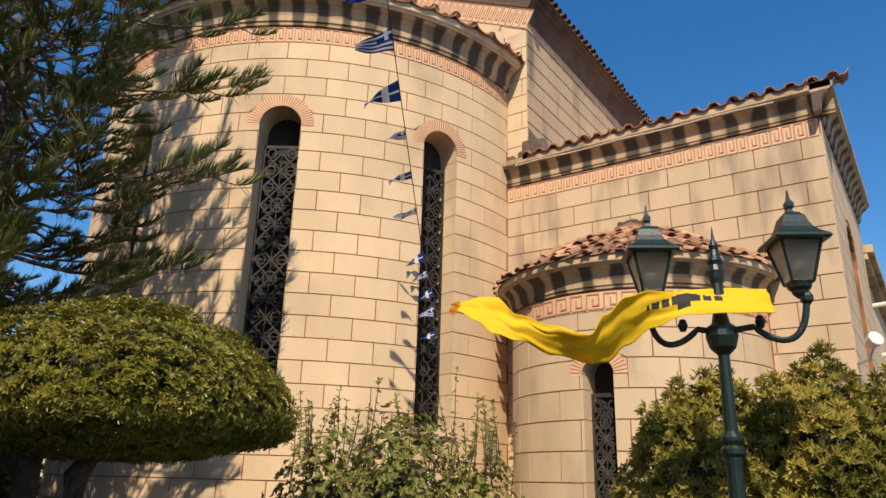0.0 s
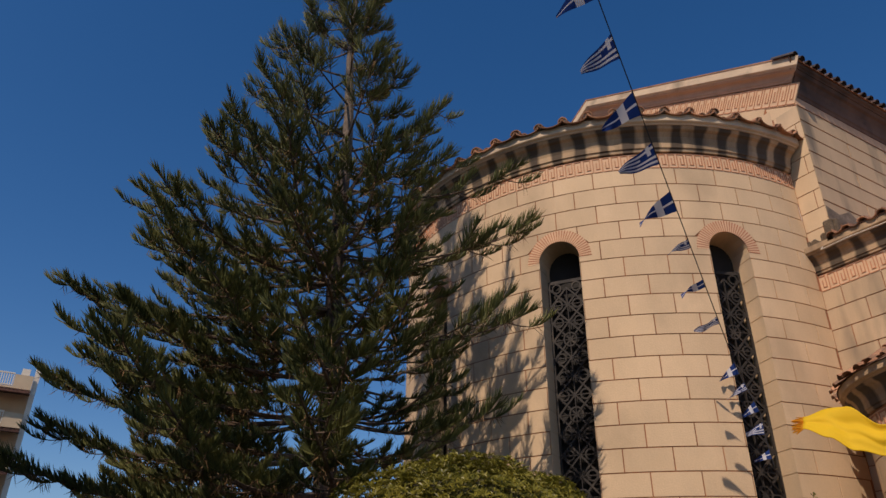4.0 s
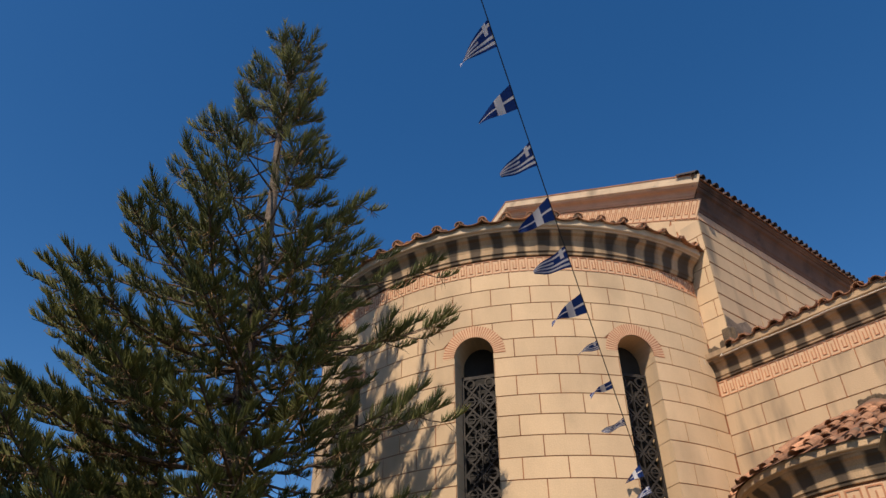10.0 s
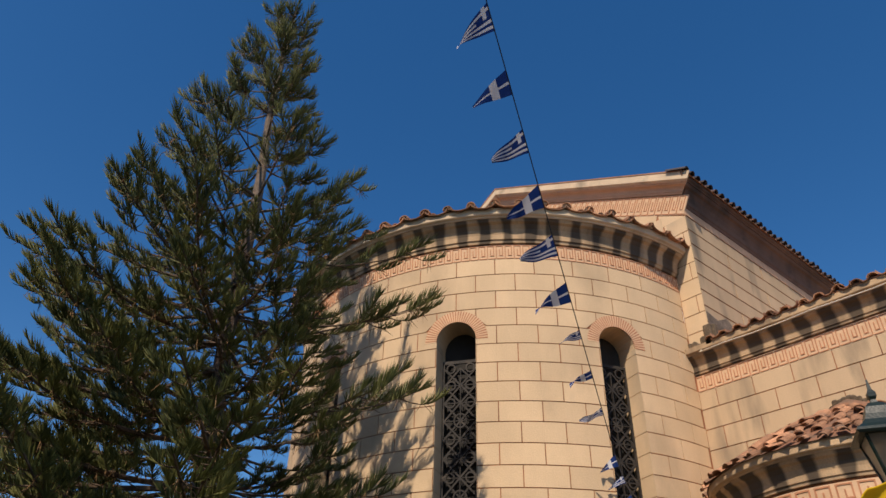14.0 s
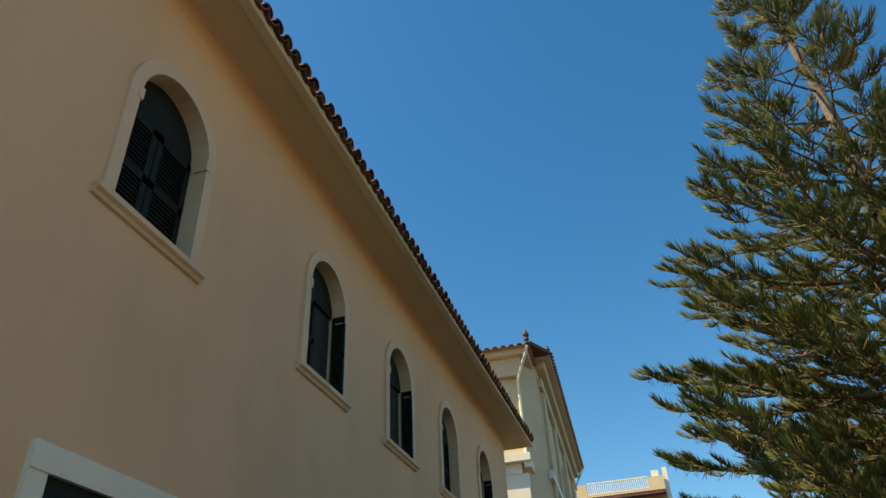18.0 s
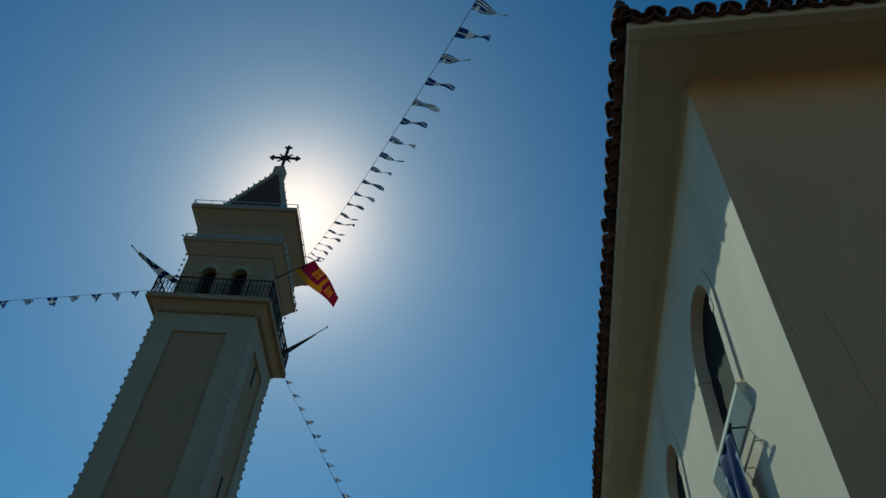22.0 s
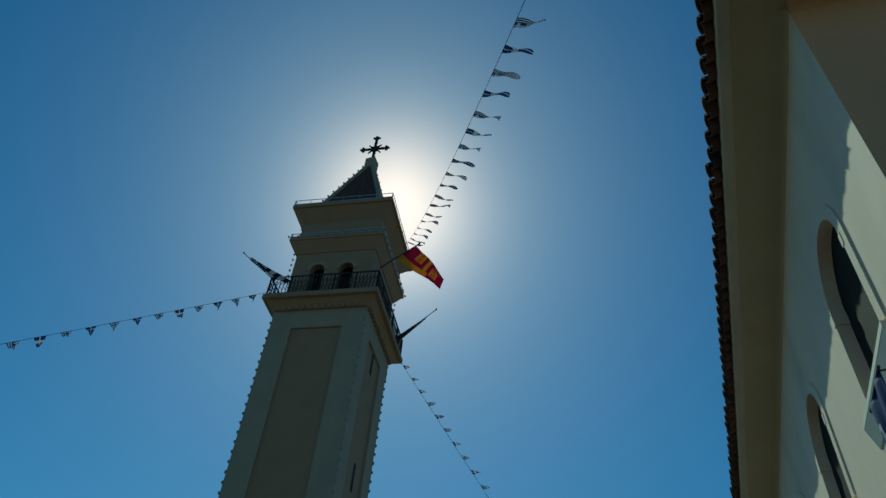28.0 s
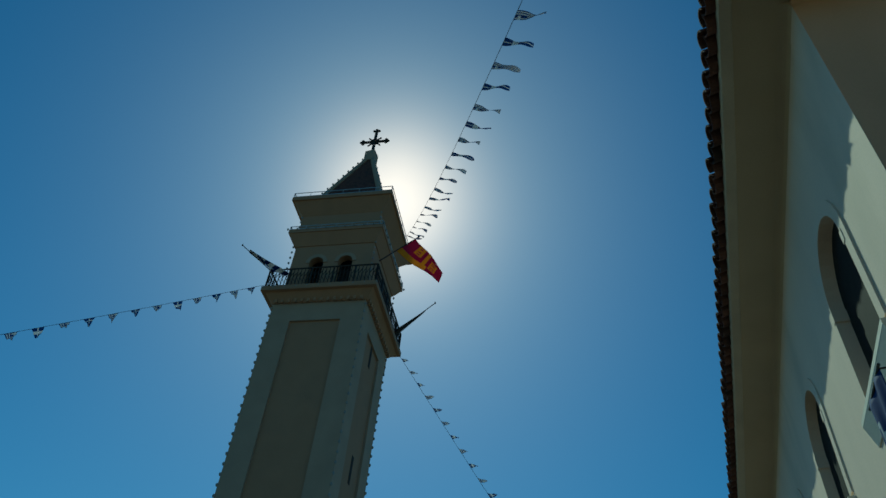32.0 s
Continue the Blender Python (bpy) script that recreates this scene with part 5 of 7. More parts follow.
# clipped dome on dark stems, their bark darkened for the shade under the crown
dome = thing("clipped_shrub", "dome-shaped clipped evergreen shrub on dark twisted stems", "shrub", at=(0, 0, 0))
DC = (-5.43, 3.19, 2.0)
stems(dome, (-5.82, 2.72, 0), [(-6.2, 2.45, 1.95), (-5.3, 3.1, 1.95), (-5.85, 2.8, 2.0)], 0.12, 0.075, BARK_SHADED, rng)
core("shade_core", DC, (1.2, 1.2, 0.78), 0.27, 0.86, TWIG_SHADE, dome)
v, f = leaf_cloud(shell(DC, (1.25, 1.25, 0.81), 0.31, 11500, rng, 1.3, 0.11, 0.07), 6, 0.05, 0.0085, rng)
tagged(from_lists("crown", v, f, DOMELEAF, dome, "dense glossy leaf rosettes"), kind="stuff")
# variegated hedge bush behind the lamp
hedge = thing("variegated_bush", "dense variegated yellow-green bush beside the lamp post", "bush")
v, f = [], []
for c, rad, low, n, seed in (((-1.95, 6.15, 1.2), (0.72, 0.6, 1.25), 1.2, 4200, 2.2), ((-1.15, 6.3, 1.25), (0.75, 0.65, 1.25), 1.2, 4600, 5.1), ((-0.35, 6.4, 1.2), (0.75, 0.65, 1.2), 1.2, 3900, 7.7), ((0.5, 6.4, 1.1), (0.8, 0.6, 1.2), 1.1, 2400, 3.7)):
    core("shade_core", c, rad, low, 0.74, TWIG_SHADE, hedge)
    a, b = leaf_cloud(shell(c, rad, low, n, rng, seed, 0.22, 0.12), 8, 0.075, 0.0092, rng, 0.9, 0.2)
    o = len(v)
    v += a
    f += [tuple(i + o for i in q) for q in b]
tagged(from_lists("crown", v, f, VARIEG, hedge, "yellow and green lance-shaped leaves"), kind="stuff")
# loose shrub with upright sprigs in front of the apse
loose = thing("loose_shrub", "loose light-green shrub with upright sprigs and pale blossom", "shrub")
v, f = [], []
for c, rad, n, seed in (((-4.95, 4.95, 0.95), (0.55, 0.5, 1.05), 1700, 1.1), ((-4.45, 5.35, 1.05), (0.6, 0.5, 1.1), 2200, 4.4), ((-3.95, 5.75, 0.9), (0.5, 0.45, 0.95), 1500, 8.4)):
    core("shade_core", c, rad, 0.8, 0.6, TWIG_SHADE, loose)
    a, b = leaf_cloud(shell(c, rad, 0.8, n, rng, seed, 0.3, 0.16), 7, 0.046, 0.0115, rng, 0.5)
    o = len(v)
    v += a
    f += [tuple(i + o for i in q) for q in b]
sprig = bmesh.new()
for k in range(46):
    c = Vector((rng.uniform(-5.3, -3.6), 0, rng.uniform(1.4, 1.8)))
    c.y = 5.3 + (c.x + 4.5) * 0.6 + rng.uniform(-0.35, 0.35)
    top = c + Vector((rng.uniform(-0.15, 0.15), rng.uniform(-0.1, 0.1), rng.uniform(0.2, 0.75) if k % 3 else rng.uniform(0.5, 0.85)))
    tube(sprig, [c, c.lerp(top, 0.5) + Vector((0.02, 0, 0)), top], [0.008, 0.006, 0.003], 4)
    spots = [(c.lerp(top, t / 9), Vector((rng.uniform(-1, 1), rng.uniform(-1, 1), 0.7)).normalized()) for t in range(1, 10)]
    a, b = leaf_cloud(spots, 4, 0.05, 0.012, rng, 0.5)
    o = len(v)
    v += a
    f += [tuple(i + o for i in q) for q in b]
part("sprig_growth", sprig, BARK, loose, "thin upright shoots")
tagged(from_lists("crown", v, f, LOOSELEAF, loose, "small light-green leaves"), kind="stuff")
blossom = bmesh.new()
for k in range(40):
    p = Vector((rng.uniform(-5.3, -3.7), 0, rng.uniform(1.4, 2.0)))
    p.y = 4.95 + (p.x + 4.5) * 0.6 + rng.uniform(-0.2, 0.1)
    lathe(blossom, [(0.002, -0.009), (0.010, 0), (0.003, 0.009)], 5, p)
tagged(part("blossom", blossom, WHITECLOTH, loose, "tiny pale flowers"), kind="stuff")

# ---- star pines ----
def star_pine(at, height, spread, whorl0, step, rng, label, extra=(), arms=6, crop=None, bushy=9.0, lean=(0, 0)):
    """A star pine: straight trunk, whorls of limbs that turn up at their ends, and side branches that end in feathery fans."""
    tree = thing("star_pine", label, "tree")
    up = Vector((0, 0, 1))

    def axis(z):
        k = max(0.0, 1 - z / 7.5)
        return Vector((at[0] + lean[0] * k + 0.03 * math.sin(z * 1.1), at[1] + lean[1] * k + 0.03 * math.cos(z * 1.6), z))

    def girth(z):
        return 0.155 * (1 - z / height) ** 0.85 + 0.012

    # lower trunk has shade, upper trunk sunlight, put into its bark tone
    for name, lo, hi, mat, lab in (("trunk", 0.0, 0.6, BARK_SHADED, "straight brown trunk, darkened for the shade it stands in"), ("leader", 0.6, 1.0, BARK_SUNLIT, "grey upper trunk, paler for the sun on it")):
        bm = bmesh.new()
        zs = [height * (lo + (hi - lo) * i / 9) for i in range(10)]
        tube(bm, [axis(z) for z in zs], [girth(z) for z in zs], 10)
        part(name, bm, mat, tree, lab)
    v, f, dv, df = [], [], [], []
    twigs = bmesh.new()

    def cord(p, d, l, r, bend, vs, fs):
        """One rope-like shoot that curves upwards."""
        i0 = len(vs)
        side = d.cross(up)
        if side.length < 1e-3:
            side = Vector((1, 0, 0))
        side.normalize()
        over = side.cross(d)
        a, b = side * r, over * r
        c = a * -0.5 + b * 0.87
        e = a * -0.5 - b * 0.87
        d2 = (d + up * bend).normalized()
        q = p + d * (l * 0.5)
        w = q + d2 * (l * 0.5)
        vs += [p + a, p + c, p + e, q + a, q + c, q + e, w]
        for k in range(3):
            m = (k + 1) % 3
            fs.append((i0 + k, i0 + m, i0 + 3 + m, i0 + 3 + k))
            fs.append((i0 + 3 + k, i0 + 3 + m, i0 + 6))

    def bough(a, head, length, slope, curl, thick, own, comb, reach):
        """A branch from a towards head that curls up at its end; the last comb metres carry a fan of shoots on its upper side."""
        pts = []
        side0 = head.cross(up).normalized()
        sway = rng.uniform(-0.07, 0.07) * length
        for i in range(9):
            t = i / 8
            pts.append(a + head * (length * (t - 0.12 * curl * t ** 3)) + up * (length * (slope * t - 0.05 * math.sin(math.pi * t) + curl * t ** 3)) + side0 * sway * math.sin(math.pi * t))
        radii = [thick * (1 - 0.75 * i / 8) for i in range(9)]
        if own:
            bm = bmesh.new()
            tube(bm, pts, radii, 5)
            part("limb", bm, BARK, tree)
        else:
            tube(twigs, pts[::2], radii[::2], 4, False)
        comb = min(comb, length * 0.95)
        start = 1 - comb / length
        n = int(comb * FAN) + 6
        for k in range(n):
            w = (k + rng.random()) / n
            x = (start + (1 - start) * w) * 7.999
            i = int(x)
            d = (pts[i + 1] - pts[i]).normalized()
            p = pts[i].lerp(pts[i + 1], x - i)
            sd = d.cross(up).normalized() * (1 if k % 2 else -1)
            over = sd.cross(d)
            if over.z < 0:
                over = -over
            open_by = (1.12 - 0.8 * w) * rng.uniform(0.8, 1.12)
            roll = rng.uniform(0.05, 1.45)
            g = (d * math.cos(open_by) + (sd * math.sin(roll) + over * math.cos(roll)) * math.sin(open_by)).normalized()
            l = reach * (0.085 + 0.105 * math.sin(math.pi * (0.12 + 0.7 * w))) * rng.uniform(0.85, 1.15)
            cord(p, g, l, rng.uniform(0.0048, 0.0066), rng.uniform(0.05, 0.4), v, f)
            if w < 0.4 and rng.random() < 0.24:
                cord(p, (g * 0.5 + Vector((rng.uniform(-.5, .5), rng.uniform(-.5, .5), -0.9))).normalized(), l * rng.uniform(0.6, 1.0), 0.004, 0.15, dv, df)
        cord(pts[-1], (pts[-1] - pts[-2]).normalized(), 0.11, 0.01, 0.1, v, f)
        return pts

    z, turn = whorl0, 0.0
    while z < height - 0.3:
        r = spread(z)
        turn += 0.55 + rng.uniform(-0.2, 0.2)
        high = max(0, (z / height - 0.5) / 0.5)
        count = arms + 3 if z < bushy else 5
        for k in range(count):
            a = turn + k * 2 * math.pi / count + rng.uniform(-0.22, 0.22)
            keep = crop(a, z) if crop else 1.0
            if crop and z < 3.25 and math.cos(a + 1.94) < -0.1:
                continue
            l = r * rng.uniform(0.88, 1.04) * keep
            head = Vector((math.cos(a), math.sin(a), 0))
            slope = -0.02 + 0.28 * high + rng.uniform(-0.05, 0.05)
            curl = (0.08 if z < 5 else 0.12) + 0.16 * high + rng.uniform(-0.03, 0.06)
            pts = bough(axis(z), head, l, slope, curl, 0.008 + 0.009 * l, True, rng.uniform(0.34, 0.46) * (1 if z < bushy else 1.2), 1.0 if z < bushy else 1.5)
            # side branches, alternately left and right, from a third of the way out
            if z < bushy:
                forks = int(l * FORKS * (keep - 0.1) * (1.25 if z < 4.8 and math.cos(a + 1.94) > 0.3 else 0.85))
            else:
                forks = int(l * 4.5) + 1
            for j in range(forks):
                t = (0.2 if z < bushy else 0.36) + (0.76 if z < bushy else 0.58) * (j + rng.random()) / forks
                i = min(int(t * 8), 7)
                m = pts[i].lerp(pts[i + 1], t * 8 - i)
                a2 = a + (-1) ** j * rng.uniform(0.35, 0.95)
                long = rng.uniform(0.28, 0.62) * (1 if l > 1.2 else 0.65) * (1.15 - 0.5 * t)
                sub = bough(m, Vector((math.cos(a2), math.sin(a2), 0)), long, slope + rng.uniform(-0.1, 0.16), curl + 0.1, 0.009, False, rng.uniform(0.24, 0.38), rng.uniform(0.75, 1.0) * (1 if z < bushy else 1.4))
                if z < bushy and long > 0.42:
                    a3 = a2 - (-1) ** j * rng.uniform(0.5, 0.9)
                    bough(sub[4], Vector((math.cos(a3), math.sin(a3), 0)), rng.uniform(0.25, 0.4), slope + rng.uniform(-0.05, 0.2), curl + 0.1, 0.007, False, 0.26, rng.uniform(0.7, 0.9))
        z += (step * 0.9 if z < bushy else step * 1.1) * rng.uniform(0.85, 1.15)
    for a, b in extra:
        a, b = Vector(a), Vector(b)
        head = Vector((b.x - a.x, b.y - a.y, 0))
        l = head.length
        head.normalize()
        pts = bough(a, head, l, (b.z - a.z) / l - 0.15, 0.15, 0.022, True, 0.42, 1.5)
        for j in range(7):
            t = 0.35 + 0.6 * (j + rng.random()) / 7
            i = min(int(t * 8), 7)
            a2 = math.atan2(head.y, head.x) + (-1) ** j * rng.uniform(0.3, 0.8)
            bough(pts[i], Vector((math.cos(a2), math.sin(a2), 0)), rng.uniform(0.35, 0.65), rng.uniform(0.0, 0.25), 0.22, 0.010, False, 0.34, rng.uniform(1.1, 1.5))
    tip = axis(height - 0.25)
    for k in range(50):
        a = k * 2.4
        cord(tip + Vector((0, 0, -0.5 + 0.011 * k)), Vector((math.cos(a), math.sin(a), 0.7)).normalized(), 0.2 - 0.002 * k, 0.008, 0.4, v, f)
    cord(tip, up, 0.3, 0.012, 0, v, f)
    tagged(part("side_growth", twigs, BARK, tree, "thin brown side branches"), kind="stuff")
    tagged(from_lists("crown", v, f, NEEDLE, tree, "upswept dark green feathery fans"), kind="stuff")
    tagged(from_lists("dead_growth", dv, df, DEADSHOOT, tree, "brown withered shoots"), kind="stuff")
    return tree


def spread_main(z):
    pts = ((2.0, 2.9), (2.9, 3.35), (3.6, 3.2), (4.6, 3.1), (5.3, 2.9), (6.7, 2.2), (8.0, 1.6), (8.8, 1.27), (9.6, 1.0), (10.8, 0.66), (11.8, 0.28), (12.2, 0.15))
    for (a, b), (c, d) in zip(pts, pts[1:]):
        if a <= z <= c:
            return b + (d - b) * (z - a) / (c - a)
    return 0.3


FAN, FORKS = 112, 8.0    # shoots and side branches a metre
PINE = (-8.3, 3.05)
star_pine((PINE[0], PINE[1], 0), 12.0, spread_main, 2.95, 0.46, random.Random(21), "tall dark green star pine beside the apse", crop=lambda a, z: 1.0 - 0.5 * max(0, math.cos(a - 1.21)) ** 0.7 * (1 if z < 7.3 else 0.7), bushy=7.0, lean=(0.06, 0.16),
          extra=[((PINE[0], PINE[1], 5.9), (-6.75, 5.25, 6.4)), ((PINE[0], PINE[1], 5.6), (-7.0, 4.95, 6.35)), ((PINE[0], PINE[1], 4.9), (-6.8, 5.15, 5.1)), ((PINE[0], PINE[1], 7.0), (-6.85, 5.15, 7.3)), ((PINE[0], PINE[1], 4.6), (-6.95, 4.95, 5.35)),
                 ((PINE[0], PINE[1], 3.8), (-7.1, 4.8, 3.9)), ((PINE[0], PINE[1], 7.6), (-7.6, 4.4, 8.6)), ((PINE[0], PINE[1], 7.2), (-7.55, 4.45, 7.6))])
star_pine((-11.5, 2.55, 0), 5.2, lambda z: 0.4 + 0.55 * (5.2 - z), 2.6, 0.42, random.Random(8), "smaller star pine further along the lane", arms=6, bushy=4.0)

# ---- street lamp with two lanterns ----
lamp = thing("street_lamp", "dark green cast-iron lamp post with two lanterns", "street lamp")
LX, LY = -1.46, 4.90
ARM = Vector((0.975, 0.222, 0))
bm = bmesh.new()
lathe(bm, [(0.14, 0), (0.14, 0.12), (0.1, 0.16), (0.09, 0.5), (0.06, 0.6), (0.052, 1.7), (0.058, 1.78), (0.075, 1.8), (0.075, 1.83), (0.058, 1.85), (0.072, 1.88), (0.072, 1.9), (0.044, 1.94), (0.036, 2.44)], 14, (LX, LY, 0))
part("post", bm, LAMPGREEN, lamp, smooth=False)
bm = bmesh.new()
lathe(bm, [(0.036, 2.42), (0.085, 2.47), (0.105, 2.54), (0.1, 2.6), (0.06, 2.63), (0.045, 2.7), (0.05, 2.74), (0.038, 2.9), (0.05, 2.94), (0.058, 2.99), (0.045, 3.03), (0.055, 3.06), (0.035, 3.1), (0.026, 3.14), (0.034, 3.17), (0.012, 3.22), (0.003, 3.31)], 12, (LX, LY, 0))
part("finial", bm, LAMPGREEN, lamp)
for sx in (1, -1):
    bm = bmesh.new()
    d = ARM * sx
    pts = []
    for i in range(17):
        t = i / 16
        a = -0.25 * math.pi + t * 1.1 * math.pi
        pts.append(Vector((LX, LY, 0)) + d * (0.06 + (0.18 if sx > 0 else 0.13) + (0.26 if sx > 0 else 0.245) * t + 0.1 * math.sin(a) * 0.6) + Vector((0, 0, 2.6 - 0.13 * math.sin(math.pi * t) * 1.0 + 0.17 * t * t)))
    tube(bm, [Vector((LX, LY, 2.58)) + d * 0.05] + pts, 0.022, 8)
    lathe(bm, [(0.02, -0.04), (0.035, 0), (0.02, 0.04)], 8, Vector((LX, LY, 2.63)) + d * 0.24)
    lathe(bm, [(0.015, -0.05), (0.04, -0.02), (0.042, 0.01), (0.02, 0.05)], 8, pts[-1])
    part("arm", bm, LAMPGREEN, lamp, "scrolled arm")
    c = Vector((LX, LY, 0)) + d * (0.495 if sx > 0 else 0.43)
    turn = Matrix.Translation((c.x, c.y, 2.82)) @ pose(0, 0, 0, 0, 0, 30)
    bm = bmesh.new()
    lathe(bm, [(0.02, -0.05), (0.05, -0.02), (0.055, 0.0), (0.075, 0.015), (0.085, 0.05), (0.07, 0.052)], 8, m=turn)
    base = part("lantern_base", bm, LAMPGREEN, lamp)
    # four tapered panes between bars
    h0, h1, r0, r1 = 0.05, 0.325, 0.095, 0.18
    for k in range(4):
        a0, a1 = k * math.pi / 2 + math.pi / 4, (k + 1) * math.pi / 2 + math.pi / 4
        q = [(r0 * math.cos(a0), r0 * math.sin(a0), h0), (r0 * math.cos(a1), r0 * math.sin(a1), h0), (r1 * math.cos(a1), r1 * math.sin(a1), h1), (r1 * math.cos(a0), r1 * math.sin(a0), h1)]
        bm = bmesh.new()
        hexa(bm, [turn @ Vector(p) for p in q] + [turn @ Vector((p[0] * 0.96, p[1] * 0.96, p[2])) for p in q])
        g = part("pane", bm, LAMPGLASS, lamp, "frosted lantern glass")
        g.visible_shadow = False
        bm = bmesh.new()
        tube(bm, [turn @ Vector(q[0]), turn @ Vector(q[3])], 0.011, 5)
        tube(bm, [turn @ Vector(q[3]), turn @ Vector(q[2])], 0.012, 5)
        tube(bm, [turn @ Vector(q[0]), turn @ Vector(q[1])], 0.01, 5)
        part("glazing_bar", bm, LAMPGREEN, lamp)
    bm = bmesh.new()
    prof = [(0.235, 0.31), (0.25, 0.325), (0.235, 0.345), (0.18, 0.375), (0.14, 0.41), (0.115, 0.45), (0.095, 0.5), (0.06, 0.53), (0.03, 0.54), (0.022, 0.56), (0.036, 0.58), (0.036, 0.605), (0.016, 0.63), (0.006, 0.70)]
    rings = []
    for r, z in prof:
        rings.append([bm.verts.new(turn @ Vector((r * math.cos(a * math.pi / 2 + math.pi / 4), r * math.sin(a * math.pi / 2 + math.pi / 4), z))) for a in range(4)])
    for ra, rb in zip(rings, rings[1:]):
        for k in range(4):
            bm.faces.new((ra[k], ra[(k + 1) % 4], rb[(k + 1) % 4], rb[k]))
    bm.faces.new(rings[0][::-1])
    bm.faces.new(rings[-1])
    part("lantern_roof", bm, LAMPGREEN, lamp, "flared lantern roof with spike")
    bm = bmesh.new()
    lathe(bm, [(0.02, 0.06), (0.03, 0.09), (0.06, 0.12), (0.065, 0.17), (0.055, 0.22), (0.02, 0.26)], 10, m=turn)
    part("bulb", bm, LAMPBULB, lamp, "unlit white bulb", smooth=True)

# ---- yellow banner blowing from the lamp post ----
banner = thing("banner", "long bright yellow cloth banner blowing from the lamp post", "banner")
WIND = Vector((-0.902, -0.431, 0))
SIDE = Vector((-0.431, 0.902, 0))
# along the wind, top and bottom height
BAN = [(-0.30, 2.85, 2.66), (-0.05, 2.87, 2.66), (0.18, 2.86, 2.67), (0.44, 2.83, 2.60), (0.62, 2.78, 2.48), (0.76, 2.66, 2.37), (0.86, 2.52, 2.35), (1.10, 2.58, 2.42), (1.33, 2.69, 2.49), (1.49, 2.81, 2.55), (1.61, 2.83, 2.63), (1.74, 2.80, 2.70)]


def along(table, s):
    for a, b in zip(table, table[1:]):
        if a[0] <= s <= b[0]:
            t = (s - a[0]) / (b[0] - a[0])
            t = t * t * (3 - 2 * t)
            return tuple(x + (y - x) * t for x, y in zip(a, b))
    return table[-1]


def cloth(name, fn, nu, nv, mats, pick, parent, label="", thick=0.004):
    """A thin two-sided cloth from fn(i, j) with a material for each square."""
    v = [fn(i / nu, j / nv) for i in range(nu + 1) for j in range(nv + 1)]
    f, idx = [], []
    for i in range(nu):
        for j in range(nv):
            f.append((i * (nv + 1) + j, (i + 1) * (nv + 1) + j, (i + 1) * (nv + 1) + j + 1, i * (nv + 1) + j + 1))
            idx.append(pick(i, j))
    ob = from_lists(name, v, f, None, parent, label, mats=mats, index=idx, smooth=True)
    s = ob.modifiers.new("thickness", "SOLIDIFY")
    s.thickness = thick
    return ob


def banner_at(a, b):
    s = -0.30 + 2.04 * a
    _, top, low = along(BAN, s)
    z = low + (top - low) * b
    y = 0.05 * math.sin(s * 4.1 + b * 1.2) * min(1, s + 0.6) + 0.16 * (b - 0.5) * math.cos(s * 3.1 + 0.4) - 0.1
    y += 0.018 * noise.noise(Vector((s * 6, b * 5, 1.3))) + 0.007 * math.sin(9 * s + 11 * b) * b
    return Vector((LX, LY, 0)) + WIND * s + SIDE * y + Vector((0, 0, z + 0.02 * noise.noise(Vector((s * 5, b * 3, 4.1)))))


def banner_mark(i, j):
    """A plain two-lobed dark emblem with slits."""
    u, w = (i - 31) / 15.0, (j - 17) / 10.0
    body = abs(u) < 0.16 and abs(w) < 0.8
    wing = 0.12 < abs(u) < 1 and abs(w - 0.25 * (1 - abs(u))) < 0.55 - 0.3 * abs(u)
    return 1 if body or wing and not (abs(u) > 0.3 and i % 4 == 0) else 0


cloth("cloth", banner_at, 120, 30, [YELLOW, BLACKCLOTH], banner_mark, banner, "yellow cloth with a small dark emblem")
bm = bmesh.new()
rng = random.Random(4)
for k in range(60):
    p = banner_at(1.0, k / 59)
    q = p + WIND * rng.uniform(0.03, 0.07) + Vector((0, 0, rng.uniform(-0.03, 0.01)))
    tube(bm, [p, q], [0.004, 0.002], 4)
part("fringe", bm, GOLDCLOTH, banner, "frayed golden fringe")

# ---- bunting of small pennants ----
def pennant(kind, seed, w=0.33, l=0.43):
    """One pennant along -x from its cord edge on z; striped or with a cross."""
    nu, nv = 10, 9
    r = random.Random(seed)
    ph, amp = r.uniform(0, 6), r.uniform(0.03, 0.07)
    droop = r.uniform(0.0, 0.12)
    v = []
    for i in range(nu + 1):
        t = i / nu
        half = w / 2 * (1 - 0.72 * t)
        for j in range(nv + 1):
            b = j / nv * 2 - 1
            v.append((l * t, amp * math.sin(ph + t * 6 + b) * t, b * half - droop * t * t * (1 + 0.6 * b) - 0.12 * t))
    f, idx = [], []
    for i in range(nu):
        for j in range(nv):
            f.append((i * (nv + 1) + j, (i + 1) * (nv + 1) + j, (i + 1) * (nv + 1) + j + 1, i * (nv + 1) + j + 1))
            if kind == "cross":
                idx.append(1 if 3 <= i <= 4 or 4 <= j <= 4 else 0)
            elif i < 4 and j >= 5:
                idx.append(1 if i == 1 or j == 7 else 0)
            else:
                idx.append(j % 2)
    me = bpy.data.meshes.new("pennant")
    me.from_pydata(v, [], f)
    me.materials.append(BLUE)
    me.materials.append(WHITECLOTH)
    me.polygons.foreach_set("material_index", idx)
    me.polygons.foreach_set("use_smooth", [True] * len(f))
    me.update()
    return me


PENNANTS = [pennant(k, s) for s in range(4) for k in ("cross", "striped")]


